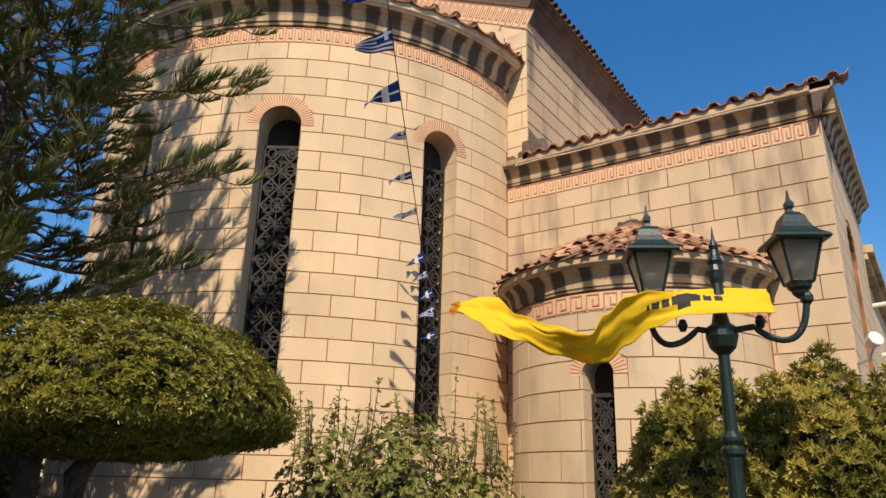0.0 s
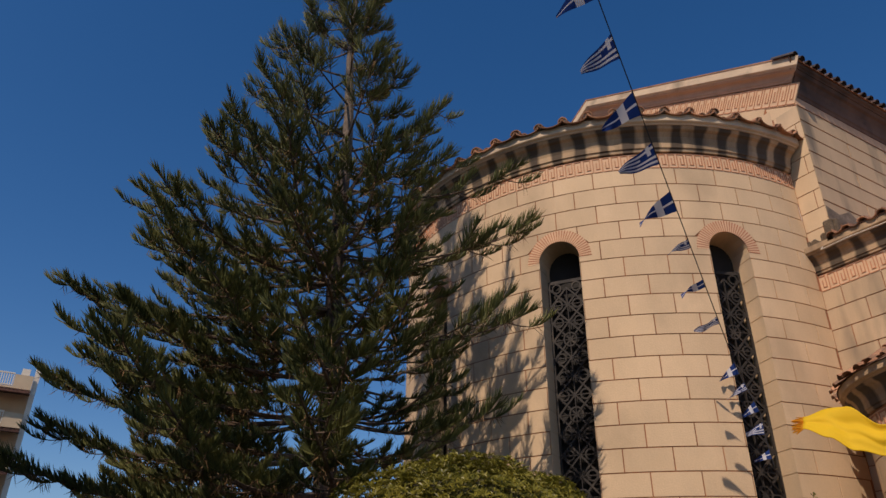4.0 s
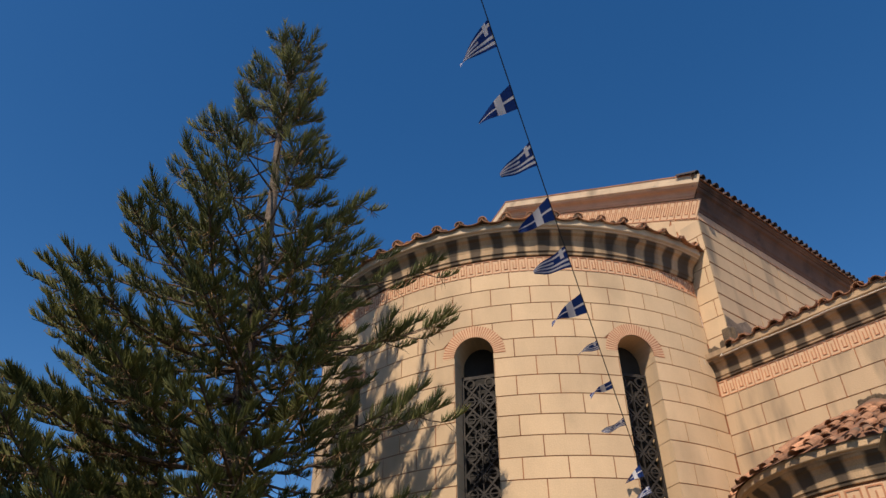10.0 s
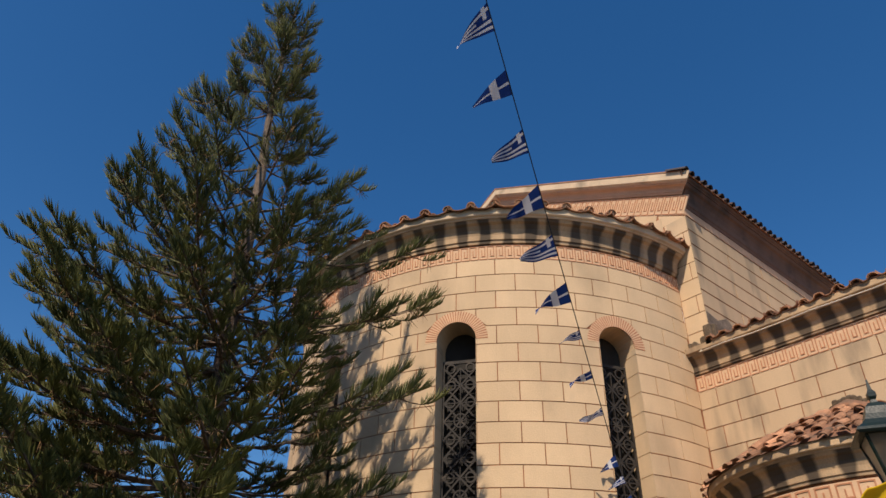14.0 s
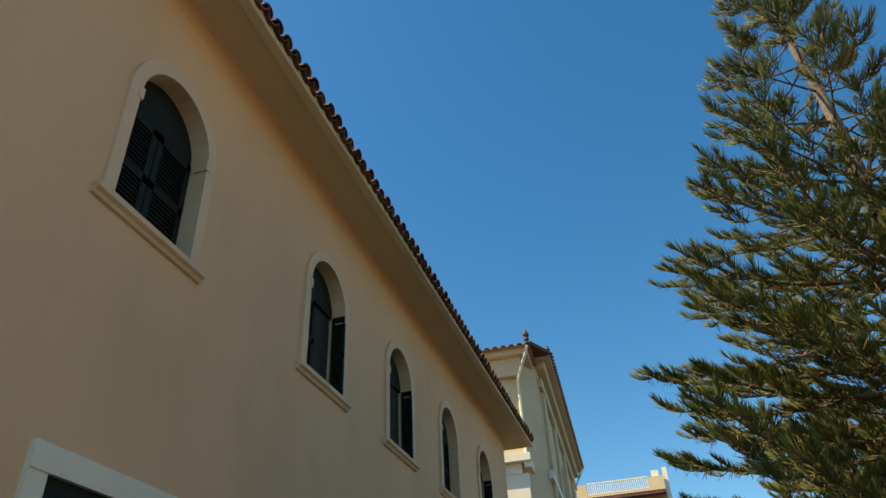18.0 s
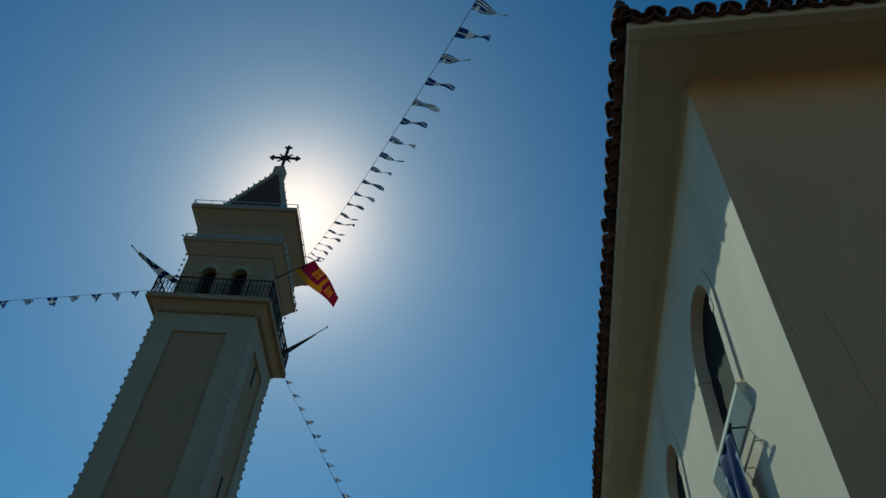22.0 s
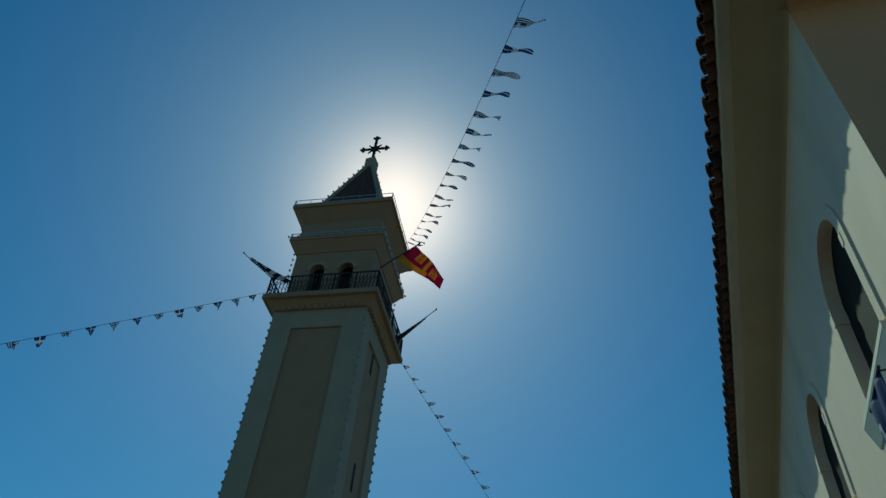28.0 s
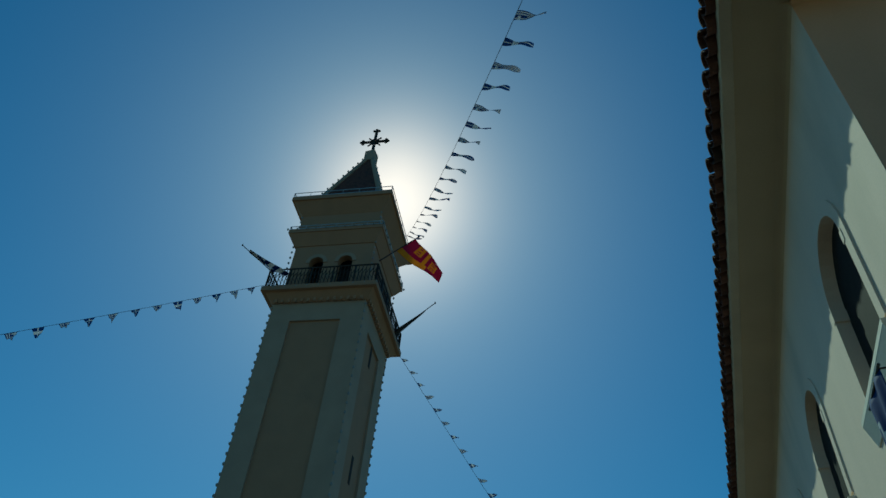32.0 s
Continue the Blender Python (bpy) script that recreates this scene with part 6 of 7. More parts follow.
def bunting(a, b, sag, spacing, stop, size, label, rng, cord_r=0.006, stretch=1.0, tail=(), last=None, widen=0.0):
    """A cord from a to b with pennants that blow downwind."""
    ob = thing("bunting", label, "bunting", "strings of pennants")
    a, b = Vector(a), Vector(b)
    def at(s):
        return a.lerp(b, s) - Vector((0, 0, 4 * sag * s * (1 - s)))
    n = 90
    bm = bmesh.new()
    tube(bm, [at(stop * i / n) for i in range(n + 1)], cord_r, 5)
    part("cord", bm, CORD, ob, "thin dark cord")
    length = sum((at(stop * (i + 1) / n) - at(stop * i / n)).length for i in range(n))
    # pennants from the far end back, further apart towards a where the cord was strung first
    s, k = last if last else stop - spacing * 0.5 / length * stop, 0
    while s > 0.004:
        p, q = at(s - 0.002), at(s + 0.002)
        edge = (p - q).normalized()
        wind = (WIND + Vector((rng.uniform(-.15, .15), rng.uniform(-.15, .15), rng.uniform(-0.35, 0.05)))).normalized()
        out = (wind - edge * wind.dot(edge)).normalized()
        m = Matrix((out, edge.cross(out), edge)).transposed().to_4x4()
        if m.determinant() < 0:
            m = Matrix((out, -edge.cross(out), edge)).transposed().to_4x4()
        m.translation = at(s)
        limp = tail and s > 0.852
        grown = size * (rng.uniform(0.8, 1.0) if limp else rng.uniform(0.94, 1.06)) * (1 + widen * 24 * max(0, 0.75 - s))
        shared("pennant", PENNANTS[(k + 1) % 2 + 2 * ((k * 5 // 3) % 4)], ob, m @ Matrix.Scale(grown, 4) @ Matrix.Diagonal((stretch * (0.7 if limp else rng.uniform(0.85, 1.0)), 1, rng.uniform(0.5, 0.9) if limp else 1.0, 1)))
        gap = spacing / length * stop + widen * max(0, 1 - s / 0.76) ** 1.6
        s -= gap * rng.uniform(0.97, 1.03)
        k += 1
    if tail:
        run = [at(stop)] + [Vector(q) for q in tail]
        bm = bmesh.new()
        tube(bm, run, cord_r, 5)
        part("cord", bm, CORD, ob, "slack end of the cord")
        for p, q in zip(run, run[1:]):
            edge = (p - q).normalized()
            limp = Vector((-0.55, -0.3, rng.uniform(-1.0, -0.5)))
            out = (limp - edge * limp.dot(edge)).normalized()
            m = Matrix((out, edge.cross(out), edge)).transposed().to_4x4()
            m.translation = p.lerp(q, 0.6)
            shared("pennant", PENNANTS[k % 8], ob, m @ Matrix.Diagonal((rng.uniform(0.45, 0.65), 0.75, rng.uniform(0.28, 0.5), 1)))
            k += 1
    return ob


rng = random.Random(9)
bunting((12.4, -25.9, 30.15), (-8.21, 11.6, 3.03), 2.39, 0.713, 0.903, 0.86, "string of blue and white pennants from the tower to the apse", rng, stretch=1.3, last=0.887, widen=0.038, tail=[(-6.20, 8.02, 4.62), (-6.17, 8.12, 4.36), (-6.13, 8.2, 4.1), (-6.14, 8.21, 3.8), (-6.12, 8.24, 3.46)])
eye_l = on_tower(TS - 0.05, 0.05, ZB + 0.2)
bunting(eye_l, (34.2, -7.3, 8.6), 0.15, 1.02, 1.0, 1.5, "string of blue and white pennants from the balcony across the square", rng, 0.01)
eye_r = on_tower(0.0, TS - 0.1, ZB - 0.25)
bunting(eye_r, (3.2, -34.2, 8.9), 0.12, 0.95, 1.0, 0.95, "string of blue and white pennants down from the balcony", rng, 0.01)

# ---- flags on the tower balcony ----
def flag_pole(base, tip, parent, r=0.03, mat=CORD):
    bm = bmesh.new()
    tube(bm, [base, tip], [r, r * 0.7], 6)
    d = (Vector(tip) - Vector(base)).normalized()
    if r > 0.02:
        lathe(bm, [(r * 0.4, -r * 2), (r * 1.7, 0), (r * 0.4, r * 3)], 6, Vector(tip))
    return part("pole", bm, mat, parent, "thin flag pole")


def stripes(i, j):
    if i < 9 and j >= 5:
        return 1 if i in (4, 5) or j == 7 else 0
    return j % 2


fl = thing("flag", "blue and white striped flag furled on a balcony pole", "flag")
b0, t0 = Vector((18.45, -23.42, 26.4)), Vector((19.91, -22.07, 27.52))
flag_pole(b0, t0, fl)
def left_flag(a, b):
    p = t0.lerp(b0, 0.2 + 0.78 * (1 - b))
    hang = 0.25 + 0.75 * (1 - b)
    return p + Vector((-0.85, -0.2, -0.12)) * a * 1.05 * hang + SIDE * 0.12 * math.sin(a * 7 + b * 5)
cloth("cloth", left_flag, 18, 9, [BLUE, WHITECLOTH], stripes, fl)
fl = thing("flag", "red and yellow church flag blowing from the tower balcony", "flag")
b0, t0 = Vector((13.5, -25.4, 28.1)), Vector((11.85, -26.45, 30.6))
flag_pole(b0, t0, fl, 0.04)
FLY_HEAD, FLY_FOOT = Vector((10.21, -26.61, 27.75)), Vector((10.5, -26.85, 27.2))
def red_flag(a, b):
    """a runs down the fly, b from the pole's foot to its head."""
    p = b0.lerp(t0, 0.42 + 0.5 * b)
    q = FLY_FOOT.lerp(FLY_HEAD, b)
    out = Vector((0.35, -0.6, 0.12))
    return p.lerp(q, a) + out * (0.2 * math.sin(a * 6.5 + b * 1.5) * (0.3 + a)) + Vector((0, 0, -0.08 * math.sin(math.pi * a) * (1 - b)))
def red_pick(i, j):
    """Yellow lower edge and crossbar, and plain yellow emblem shapes on the red."""
    u, w = i / 36, j / 18
    if w < 0.24 and u < 0.62 or abs(u - 0.52) < 0.04:
        return 1
    for c, d in ((0.3, 0.62), (0.74, 0.62), (0.3, 0.9), (0.74, 0.35)):
        x, y = abs(u - c) / 0.09, abs(w - d) / 0.13
        if x < 1 and y < 1 and (x > 0.55 or y > 0.6 or y < 0.18):
            return 1
    return 0
cloth("cloth", red_flag, 36, 18, [REDCLOTH, GOLDCLOTH], red_pick, fl, "red cloth with yellow emblem shapes")
fl = thing("flag", "dark furled flag on a balcony pole", "flag")
b0 = on_tower(0.06, TS - 1.4, ZB + 0.3)
t0 = Vector((12.18, -30.89, 29.42))
flag_pole(b0, t0, fl, 0.035)
bm = bmesh.new()
tube(bm, [b0.lerp(t0, 0.02 + 0.12 * i) - Vector((0, 0, 0.05)) for i in range(7)], [0.12, 0.14, 0.12, 0.1, 0.08, 0.06, 0.03], 7)
part("cloth", bm, BLACKCLOTH, fl, "tightly furled dark cloth")

# ---- flag below the first end window ----
fl = thing("flag", "blue and white flag hanging from a pole under the window sill", "flag")
bm = bmesh.new()
tube(bm, [(-1.29, -4.81, 4.77), (-1.29, -5.38, 4.765)], 0.012, 6)
for y in (-4.86, -5.33):
    tube(bm, [(-1.43, y, 4.775), (-1.29, y, 4.768)], 0.008, 5)
part("pole", bm, IRON, fl, "dark bar along the sill")
def sill_flag(a, b):
    drop = 1.3 * a
    return Vector((-1.285 - 0.05 * a + 0.035 * math.sin(b * 11 + a * 4) * (0.25 + a), -5.35 + 0.5 * b - 0.06 * a * (b - 0.5) + 0.02 * math.sin(a * 9 + b * 3), 4.77 - drop))
def sill_pick(i, j):
    """White stripes that run askew down the gathered cloth."""
    return 1 if (j - i * 0.22) % 8 < 1.8 and i > 3 or i > 19 and j > 11 else 0
cloth("cloth", sill_flag, 30, 20, [BLUE, WHITECLOTH], sill_pick, fl, "draped blue and white cloth")
fl = thing("flag_pole", "bare white pole under the window sill", "pole")
bm = bmesh.new()
tube(bm, [(-1.355, -4.56, 4.505), (-1.355, -5.03, 4.5)], 0.010, 6)
for y in (-4.62, -4.98):
    tube(bm, [(-1.43, y, 4.51), (-1.355, y, 4.503)], 0.006, 5)
part("pole", bm, WHITE, fl)

# ---- hole and cracks in the long wall ----
RAW = material("raw_plaster", (0.36, 0.25, 0.165), 0.95, scale=20, vary=0.35, bump=0.8, fine=60)
bm = bmesh.new()
pts = [(0.68, 4.75), (0.72, 4.85), (0.78, 4.83), (0.85, 4.88), (0.94, 4.87), (1.02, 4.76), (0.97, 4.69), (0.88, 4.59), (0.82, 4.64), (0.74, 4.66)]
ring = [bm.verts.new(on_long(u, -0.004, z)) for u, z in pts]
back = [bm.verts.new(on_long(u, 0.0, z)) for u, z in pts]
bm.faces.new(ring)
for i in range(len(pts)):
    bm.faces.new((ring[i], ring[(i + 1) % len(pts)], back[(i + 1) % len(pts)], back[i]))
patch = part("plaster_patch", bm, RAW, parish, "broken patch of bare plaster")
for a, b in (((0.735, 4.82), (0.77, 4.73)), ((0.9, 4.70), (0.985, 4.69))):
    bm = bmesh.new()
    tube(bm, [on_long(*(a[0], -0.01, a[1])), on_long(*(b[0], -0.012, b[1]))], 0.008, 5)
    part("rod_end", bm, CORD, patch)
for path in (((0.28, 4.81), (0.30, 4.63), (0.315, 4.45), (0.305, 4.32), (0.33, 4.09)), ((0.02, 5.1), (0.035, 4.9), (0.03, 4.75), (0.06, 4.62))):
    bm = bmesh.new()
    for (a, z0), (b, z1) in zip(path, path[1:]):
        hexa(bm, [on_long(u, d, z) for d in (-0.002, 0.0) for u, z in ((a, z0), (a + 0.004, z0), (b + 0.004, z1), (b, z1))])
    weld(bm)
    part("crack", bm, HAIRLINE, parish, "thin dark crack")

# ---- taller house beyond ----
tall = thing("tall_house", "taller pale house with tiled hipped roof and a white corner pilaster", "house")
bm = bmesh.new()
box(bm, -40, -24.0, -18, -4.18, 0, 13.0)
part("wall", bm, SOFFIT, tall, "pale rendered walls")
bm = bmesh.new()
box(bm, -23.99, -23.75, -7.5, -4.3, 8.6, 8.95)
box(bm, -23.95, -23.5, -8.2, -3.95, 8.95, 9.2)
box(bm, -25.3, -23.6, -4.18, -3.95, 8.75, 9.1)
box(bm, -40, -25.25, -3.56, -3.4, 8.75, 9.05)
part("string_course", bm, WHITE, tall, "white moulded string course")
bm = bmesh.new()
box(bm, -24.02, -23.8, -5.6, -4.1, 0, 8.6)
part("pilaster", bm, WHITE, tall)
bm = bmesh.new()
box(bm, -41, -23.5, -18.6, -3.65, 12.8, 13.02)
box(bm, -23.98, -23.75, -18, -3.95, 12.1, 12.8)
part("eave", bm, SOFFIT, tall)
bm = bmesh.new()
hexa(bm, [(-23.3, -3.5, 13.02), (-23.3, -18.8, 13.02), (-41, -18.8, 13.02), (-41, -3.5, 13.02), (-29, -9, 15.4), (-29, -13, 15.4), (-35, -13, 15.4), (-35, -9, 15.4)])
part("roof", bm, TILE, tall, "hipped clay tile roof")
for i in range(40):
    shared("roof_tile", TILE_MESH, tall, pose(-23.2, -3.55 - i * 0.3, 13.0, 10, 0, 90) @ Matrix.Diagonal((1, 1, 0.6, 1)))
bm = bmesh.new()
box(bm, -40, -25.3, -4.2, -3.55, 0, 13.2)
box(bm, -40.2, -25.05, -4.4, -2.95, 13.2, 13.34)
part("stair_block", bm, SOFFIT, tall, "projecting shaded side with stained render")
bm = bmesh.new()
hexa(bm, [(-25.0, -2.9, 13.34), (-25.0, -8, 13.4), (-40.3, -8, 13.4), (-40.3, -2.9, 13.34), (-27, -5.6, 14.2), (-27, -5.7, 14.2), (-40, -5.7, 14.2), (-40, -5.6, 14.2)])
side_roof = part("roof", bm, TILE_DARK, tall)
for i in range(50):
    shared("roof_tile", TILE_MESH_DARK, side_roof, pose(-25.1 - i * 0.3, -2.84, 13.33, 12, 0, 180) @ Matrix.Diagonal((1, 1, 0.6, 1)))
for x, z in ((-32.3, 9.3), (-36, 9.3), (-32.3, 4.9), (-28, 4.9)):
    bm = bmesh.new()
    o = (x, 0.5, z, z + 1.6)
    n = 8
    y = -3.55
    pts = [(x - 0.5, z), (x + 0.5, z)] + [(x + 0.5 * math.cos(math.pi * k / n), z + 1.6 + 0.5 * math.sin(math.pi * k / n)) for k in range(n + 1)]
    a = [bm.verts.new((u, y + 0.012, w)) for u, w in pts]
    b = [bm.verts.new((u, y - 0.05, w)) for u, w in pts]
    bm.faces.new(a)
    for i in range(len(pts)):
        bm.faces.new((a[i], a[(i + 1) % len(pts)], b[(i + 1) % len(pts)], b[i]))
    part("window", bm, SHUTTER, tall, "dark arched window")
bm = bmesh.new()
tube(bm, [(-23.35, -3.6, 13.0), (-23.4, -3.75, 12.6), (-23.72, -4.1, 11.9), (-23.9, -4.12, 11.4), (-23.93, -4.12, 9.2)], 0.06, 7)
part("downpipe", bm, WHITE, tall, "white downpipe")
bm = bmesh.new()
tube(bm, [(-39.6, -2.95, 13.25), (-39.6, -3.1, 12.9), (-39.7, -3.5, 12.2), (-39.7, -3.52, 3)], 0.07, 7)
part("downpipe", bm, METAL, tall, "grey downpipe")

bm = bmesh.new()
hexa(bm, [(-24.02, -4.2, 0), (-25.32, -3.56, 0), (-25.32, -3.9, 0), (-24.4, -4.6, 0), (-24.02, -4.2, 13.0), (-25.32, -3.56, 13.0), (-25.32, -3.9, 13.0), (-24.4, -4.6, 13.0)])
part("corner_wall", bm, SOFFIT, tall, "slanting corner wall")
bm = bmesh.new()
hexa(bm, [(-23.25, -3.48, 13.0), (-25.02, -2.9, 13.3), (-25.4, -4.4, 13.3), (-23.9, -4.4, 13.0), (-23.25, -3.48, 13.12), (-25.02, -2.9, 13.42), (-25.4, -4.4, 13.42), (-23.9, -4.4, 13.12)])
part("corner_eave", bm, TILE_DARK, tall, "dark tiled eave across the corner")
bm = bmesh.new()
lathe(bm, [(0.1, 0), (0.08, 0.12), (0.13, 0.2), (0.03, 0.42)], 8, (-23.35, -3.6, 13.2))
part("finial", bm, TILE_DARK, tall)
bm = bmesh.new()
lathe(bm, [(0.08, 0), (0.06, 0.1), (0.1, 0.16), (0.02, 0.34)], 8, (-25.05, -3.0, 13.35))
part("finial", bm, TILE_DARK, tall)
# flat pilasters, frieze and sunk panels of the shaded side
for x0, x1 in ((-26.6, -25.9), (-30.4, -29.7), (-34.2, -33.5), (-38.6, -37.9)):
    bm = bmesh.new()
    box(bm, x0, x1, -3.56, -3.42, 0, 12.2, bevel=0.02)
    part("pilaster", bm, SOFFIT, tall)
bm = bmesh.new()
box(bm, -40.0, -25.35, -3.56, -3.38, 12.2, 12.55, bevel=0.03)
box(bm, -40.1, -25.3, -3.56, -3.2, 12.9, 13.2, bevel=0.05)
part("frieze", bm, SOFFIT, tall, "moulded frieze under the eave")
turn_about = Matrix.Translation((-24.0, -4.2, 0))
tall.matrix_basis = turn_about @ pose(0, 0, 0, 0, 0, 3.3) @ turn_about.inverted()

# ---- apartment block at the end of the lane ----
flats = thing("apartment_block", "beige apartment block with white balcony railings", "apartment building")
FX = -58.4
bm = bmesh.new()
box(bm, FX - 12, FX, -16, 0.45, 0, 16.2)
box(bm, FX - 12, FX - 3, -15, 0.3, 16.2, 17.0)
part("wall", bm, PEACH, flats, "beige rendered facade")
SLAT = bmesh.new()
for k in range(31):
    y = -5.35 + k * 0.15
    box(SLAT, FX + 1.16, FX + 1.21, y, y + 0.06, 0.1, 0.9)
box(SLAT, FX + 1.14, FX + 1.23, -5.4, -0.78, 0.88, 0.97)
box(SLAT, FX + 1.14, FX + 1.23, -5.4, -0.78, 0.06, 0.13)
rail = part("railing", SLAT, WHITE, flats, "white slatted railing")
rail_me = rail.data
bpy.data.objects.remove(rail)
awn = bmesh.new()
hexa(awn, [(FX, -16, -0.1), (FX + 1.9, -16, -0.42), (FX + 1.9, 0.42, -0.42), (FX, 0.42, -0.1), (FX, -16, -0.02), (FX + 1.9, -16, -0.25), (FX + 1.9, 0.42, -0.25), (FX, 0.42, -0.02)])
for k in range(66):
    y = -15.9 + k * 0.25
    tube(awn, [(FX + 0.1, y, -0.0), (FX + 1.92, y, -0.25)], 0.07, 5)
awn_ob = part("awning", awn, TILE_DARK, flats, "narrow tiled canopy")
awn_me = awn_ob.data
bpy.data.objects.remove(awn_ob)
for z in (2.7, 5.4, 8.1, 10.78, 13.54, 16.2):
    bm = bmesh.new()
    box(bm, FX, FX + 1.25, -16, 0.4, z - 0.02, z + 0.12)
    slab_ob = part("balcony", bm, SOFFIT, flats, "balcony slab with solid ends")
    for y0, y1 in ((-16, -5.42), (-0.76, 0.4)):
        bm = bmesh.new()
        box(bm, FX + 1.1, FX + 1.24, y0, y1, z + 0.1, z + 0.98)
        part("parapet", bm, SOFFIT, slab_ob, "solid cream parapet")
    shared("railing", rail_me, slab_ob, Matrix.Translation((0, 0, z + 0.1)), "white slatted railing")
    shared("awning", awn_me, flats, Matrix.Translation((0, 0, z)), "narrow tiled canopy")
    for y in (-14, -12.4, -10.8, -9.2, -5.0, -4.06, -3.12, -2.18):
        bm = bmesh.new()
        box(bm, FX - 0.1, FX + 0.02, y, y + 0.84, z - 2.5, z - 0.85)
        part("window", bm, SHUTTER, flats, "dark balcony window")
bm = bmesh.new()
box(bm, FX + 0.5, FX + 1.0, -0.42, 0.1, 16.3, 17.7)
part("chimney", bm, WHITE, flats, "short white chimney")
bm = bmesh.new()
box(bm, FX + 0.6, FX + 1.0, 0.42, 0.75, 0, 17.85)
part("flue", bm, WHITE, flats, "white flue shaft")

# ---- low things at the end of the lane ----
low = thing("low_house", "low white house with a red flat-edged roof", "house")
bm = bmesh.new()
box(bm, -36, -34, 1.9, 3.3, 0, 4.92)
box(bm, -35.5, -33.9, 3.0, 4.4, 0, 4.45)
part("wall", bm, WHITE, low)
bm = bmesh.new()
box(bm, -36.2, -33.85, 1.75, 3.42, 4.92, 5.1, bevel=0.03)
part("roof", bm, REDROOF, low, "red painted roof edge")
bound = thing("boundary_wall", "long grey rendered boundary wall across the lane", "wall")
bm = bmesh.new()
box(bm, -20.2, -20.0, -3.4, 4.2, 0, 3.16, bevel=0.02)
part("wall", bm, GREYWALL, bound)
bm = bmesh.new()
box(bm, -20.25, -19.95, -3.4, 4.22, 3.16, 3.22, bevel=0.015)
part("coping", bm, GREYWALL, bound)
pav = thing("canopy", "white-edged curved canopy roof behind the pine", "canopy")
def vault(t):
    """Across the canopy: t from its low edge over the crest and down again."""
    return 5.6 + 6.0 * t, 3.3 + 1.15 * math.sin(math.pi * (0.06 + 0.88 * t))
for name, x0, x1, drop, mat, lab in (("rim", -20.0, -19.75, 0.2, WHITE, "white curved edge"), ("roof", -23.6, -20.0, 0.1, TILE_DARK, "brown curved roof")):
    bm = bmesh.new()
    for i in range(16):
        (ya, za), (yb, zb) = vault(i / 16), vault((i + 1) / 16)
        hexa(bm, [(x0, ya, za), (x1, ya, za), (x1, yb, zb), (x0, yb, zb), (x0, ya, za - drop), (x1, ya, za - drop), (x1, yb, zb - drop), (x0, yb, zb - drop)])
    weld(bm)
    part(name, bm, mat, pav, lab)
for y in (6.2, 10.9):
    for x in (-20.2, -23.4):
        bm = bmesh.new()
        tube(bm, [(x, y, 0), (x, y, 3.62)], 0.06, 8)
        part("post", bm, METAL, pav)
bm = bmesh.new()
for k in range(9):
    t = 0.2 + 0.05 * k
    y, z = vault(t)
    tube(bm, [(-20.6, y, z), (-20.6, y, z + 0.45)], 0.02, 5)
tube(bm, [(-20.6, vault(0.2 + 0.05 * k)[0], vault(0.2 + 0.05 * k)[1] + 0.45) for k in range(9)], 0.02, 5)
part("rail", bm, METAL, pav, "thin rail over the roof")
light = thing("light_green_bush", "light-green bush growing in front of the boundary wall", "bush")
rng = random.Random(17)
core("shade_core", (-13.9, 1.85, 1.5), (0.75, 0.75, 1.15), 1.2, 0.7, TWIG_SHADE, light)
v, f = leaf_cloud(shell((-13.9, 1.85, 1.5), (0.85, 0.85, 1.35), 1.3, 1500, rng, 6.1, 0.3, 0.15), 6, 0.1, 0.025, rng)
tagged(from_lists("crown", v, f, LOOSELEAF, light), kind="stuff")
far = thing("far_hedge", "dark green hedge along the far end of the lane", "hedge")
rng = random.Random(31)
v, f = [], []
for x, y, h in ((-17, 4.6, 2.3), (-19, 3.4, 2.5), (-21, 4.8, 2.6), (-24, 3.6, 2.7), (-26, 5.4, 3.0), (-15, 5.8, 2.1), (-13.2, 3.4, 2.2), (-12.2, 4.4, 2.0), (-15.2, 2.9, 2.3), (-13.0, 3.5, 3.1), (-13.2, 4.4, 3.15), (-12.9, 5.3, 3.1), (-14.6, 6.3, 2.9)):
    core("shade_core", (x, y, h * 0.4), (1.3, 1.1, h * 0.55), h * 0.4, 0.85, TWIG_SHADE, far)
    a, b = leaf_cloud(shell((x, y, h * 0.4), (1.35, 1.15, h * 0.6), h * 0.4, 700, rng, x, 0.2, 0.08), 6, 0.14, 0.03, rng)
    o = len(v)
    v += a
    f += [tuple(i + o for i in q) for q in b]
tagged(from_lists("foliage", v, f, HEDGELEAF, far), kind="stuff")

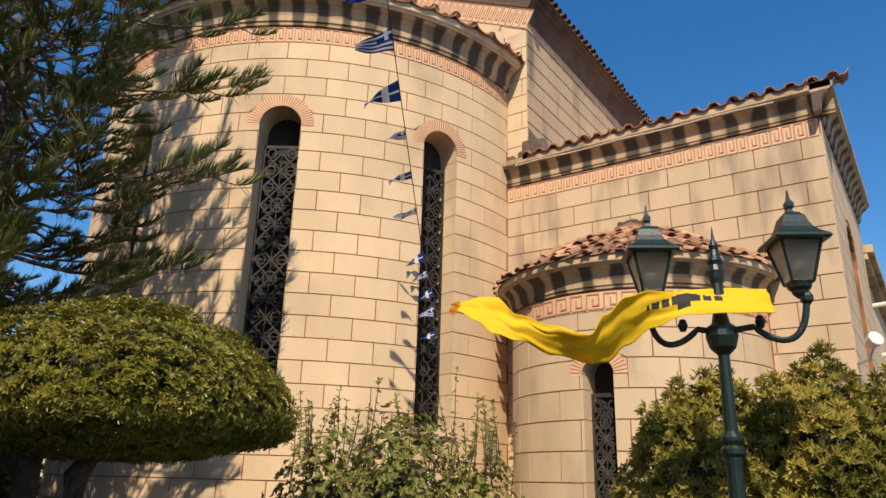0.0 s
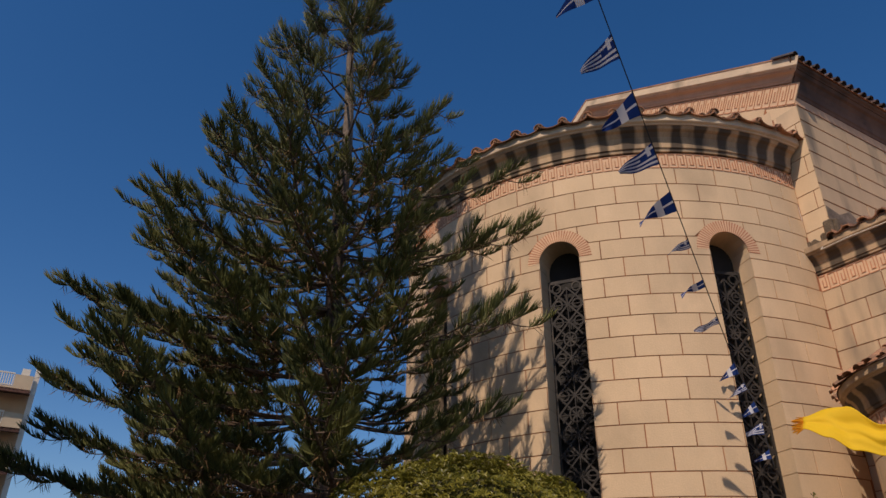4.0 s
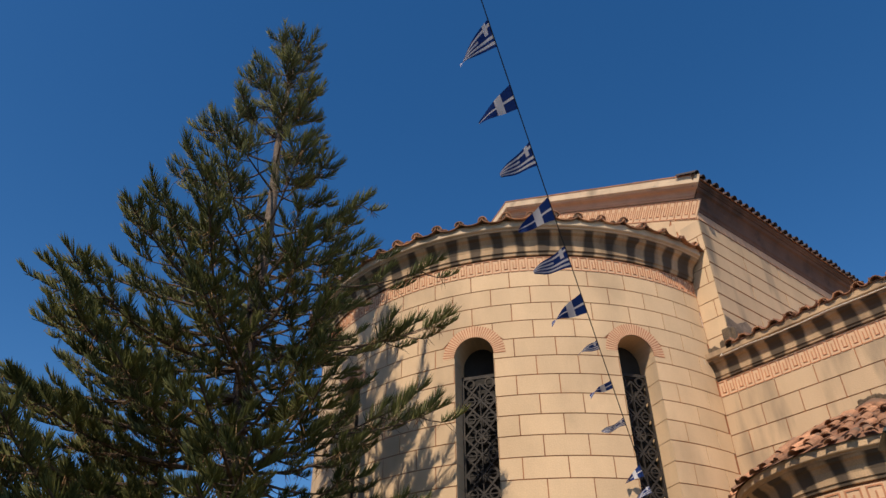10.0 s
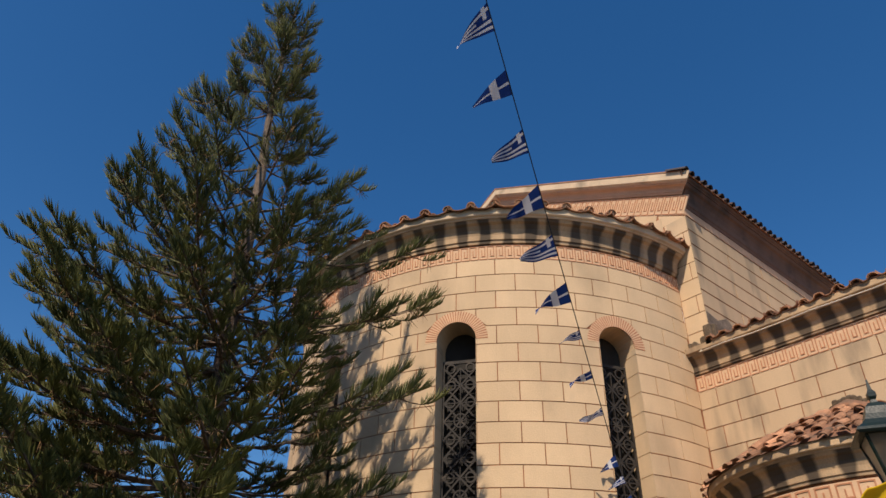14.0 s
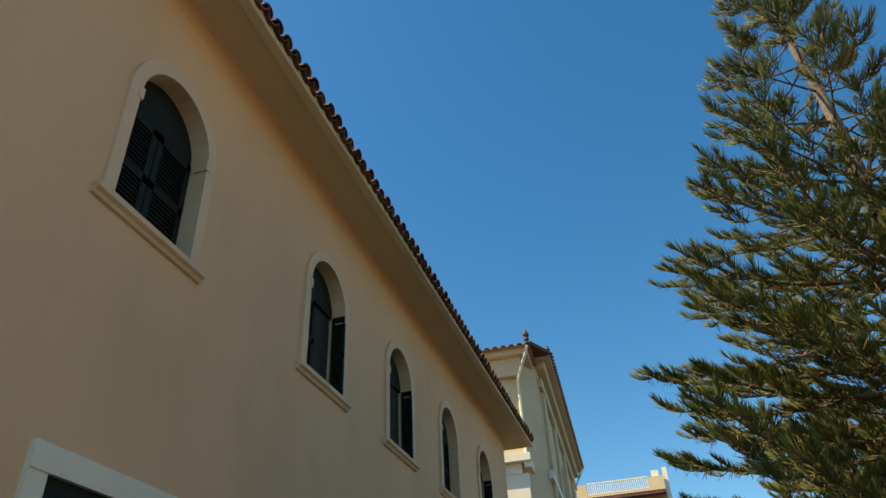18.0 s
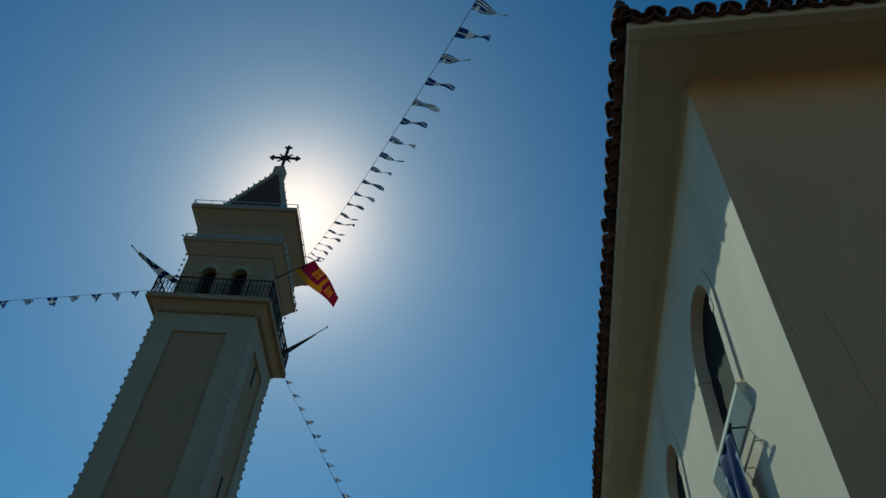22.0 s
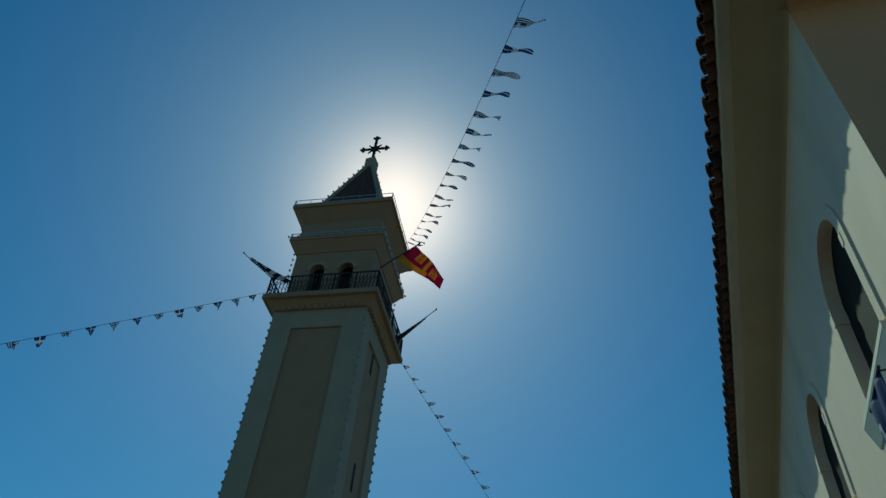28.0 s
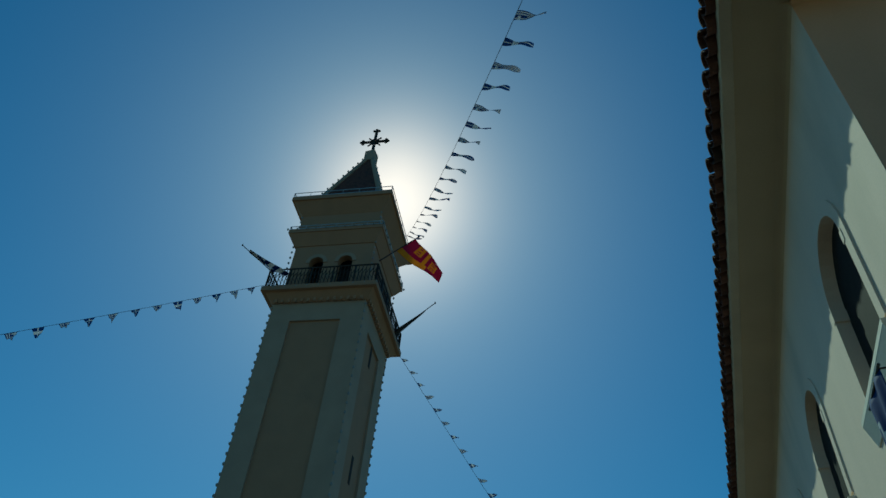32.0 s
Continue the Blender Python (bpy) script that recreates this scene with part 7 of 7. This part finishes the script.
# ---- floodlight on the church corner ----
fl = thing("floodlight", "white floodlight on a bracket at the church corner", "floodlight")
bm = bmesh.new()
lathe(bm, [(0.03, -0.1), (0.07, -0.085), (0.09, 0.015), (0.09, 0.04), (0.075, 0.045)], 10, m=Matrix.Translation((-0.86, 9.62, 3.3)) @ pose(0, 0, 0, 70, 0, 40))
part("head", bm, WHITE, fl)
bm = bmesh.new()
tube(bm, [(-1.09, 10.02, 3.1), (-0.95, 9.8, 3.1), (-0.87, 9.66, 3.26)], 0.018, 6)
part("bracket", bm, METAL, fl)

# ---- painted blocks, the most numerous pieces ----
blocks(great, -AR * 1.5, AR * math.pi / 2 - 0.02, 8.03, 0.2, 0.308, 0.633, WINS, 0.185, apse_wall, (BLOCK, BLOCK_J), 0.16, lambda u, z: u > 0.1 and z > 1.6, phase=0.8815)
blocks(small, -BR * 1.55, BR * 1.5, 3.43, 0.2, 0.36, 0.6, SWINS, 0.165, small_apse_wall, (BLOCK_S, BLOCK_W), 0.1, lambda u, z: z > 1.0 and -2.2 < u < 1.3, phase=0.1)
blocks(on_east, WX0 + 0.01, WX1, 6.2, 0.2, 0.325, 0.61, [], 0, wing_wall, (BLOCK_WS, BLOCK_W), 2.0, lambda u, z: z > 3.2, "courses of painted blocks streaked grey", phase=0.5)
blocks(on_south, 0.0, 4.9, 6.44, 0.2, 0.3195, 0.64, [(2.2, 0.55, 1.2, 5.0)], 0.1, wing_wall, (BLOCK, BLOCK_W), 0.2, lambda u, z: False, "courses of painted blocks on the long side")
blocks(on_east, -5.94, G1, 9.5, 6.6, 0.33, 0.6, [], 0, nave_wall, (BLOCK, BLOCK_J), 2.0, lambda u, z: False)
blocks(on_east, -7.2, -5.95, 9.7, 8.7, 0.33, 0.6, [], 0, nave_wall, (BLOCK, BLOCK_J), 2.0, lambda u, z: False)
blocks(nave_side, 0.0, 16, 9.52, 6.6, 0.315, 2.6, [], 0, nave_wall, (BLOCK_WS, BLOCK_W), 2.0, lambda u, z: u < 7, gap=0.03)
blocks(small, -BR * 1.55, BR * 1.5, 3.66, 3.43, 0.23, 0.6, SWINS, 0.165, small_apse_wall, (BLOCK_S, BLOCK_W), 0.1, lambda u, z: -2.2 < u < 1.3, phase=0.6)
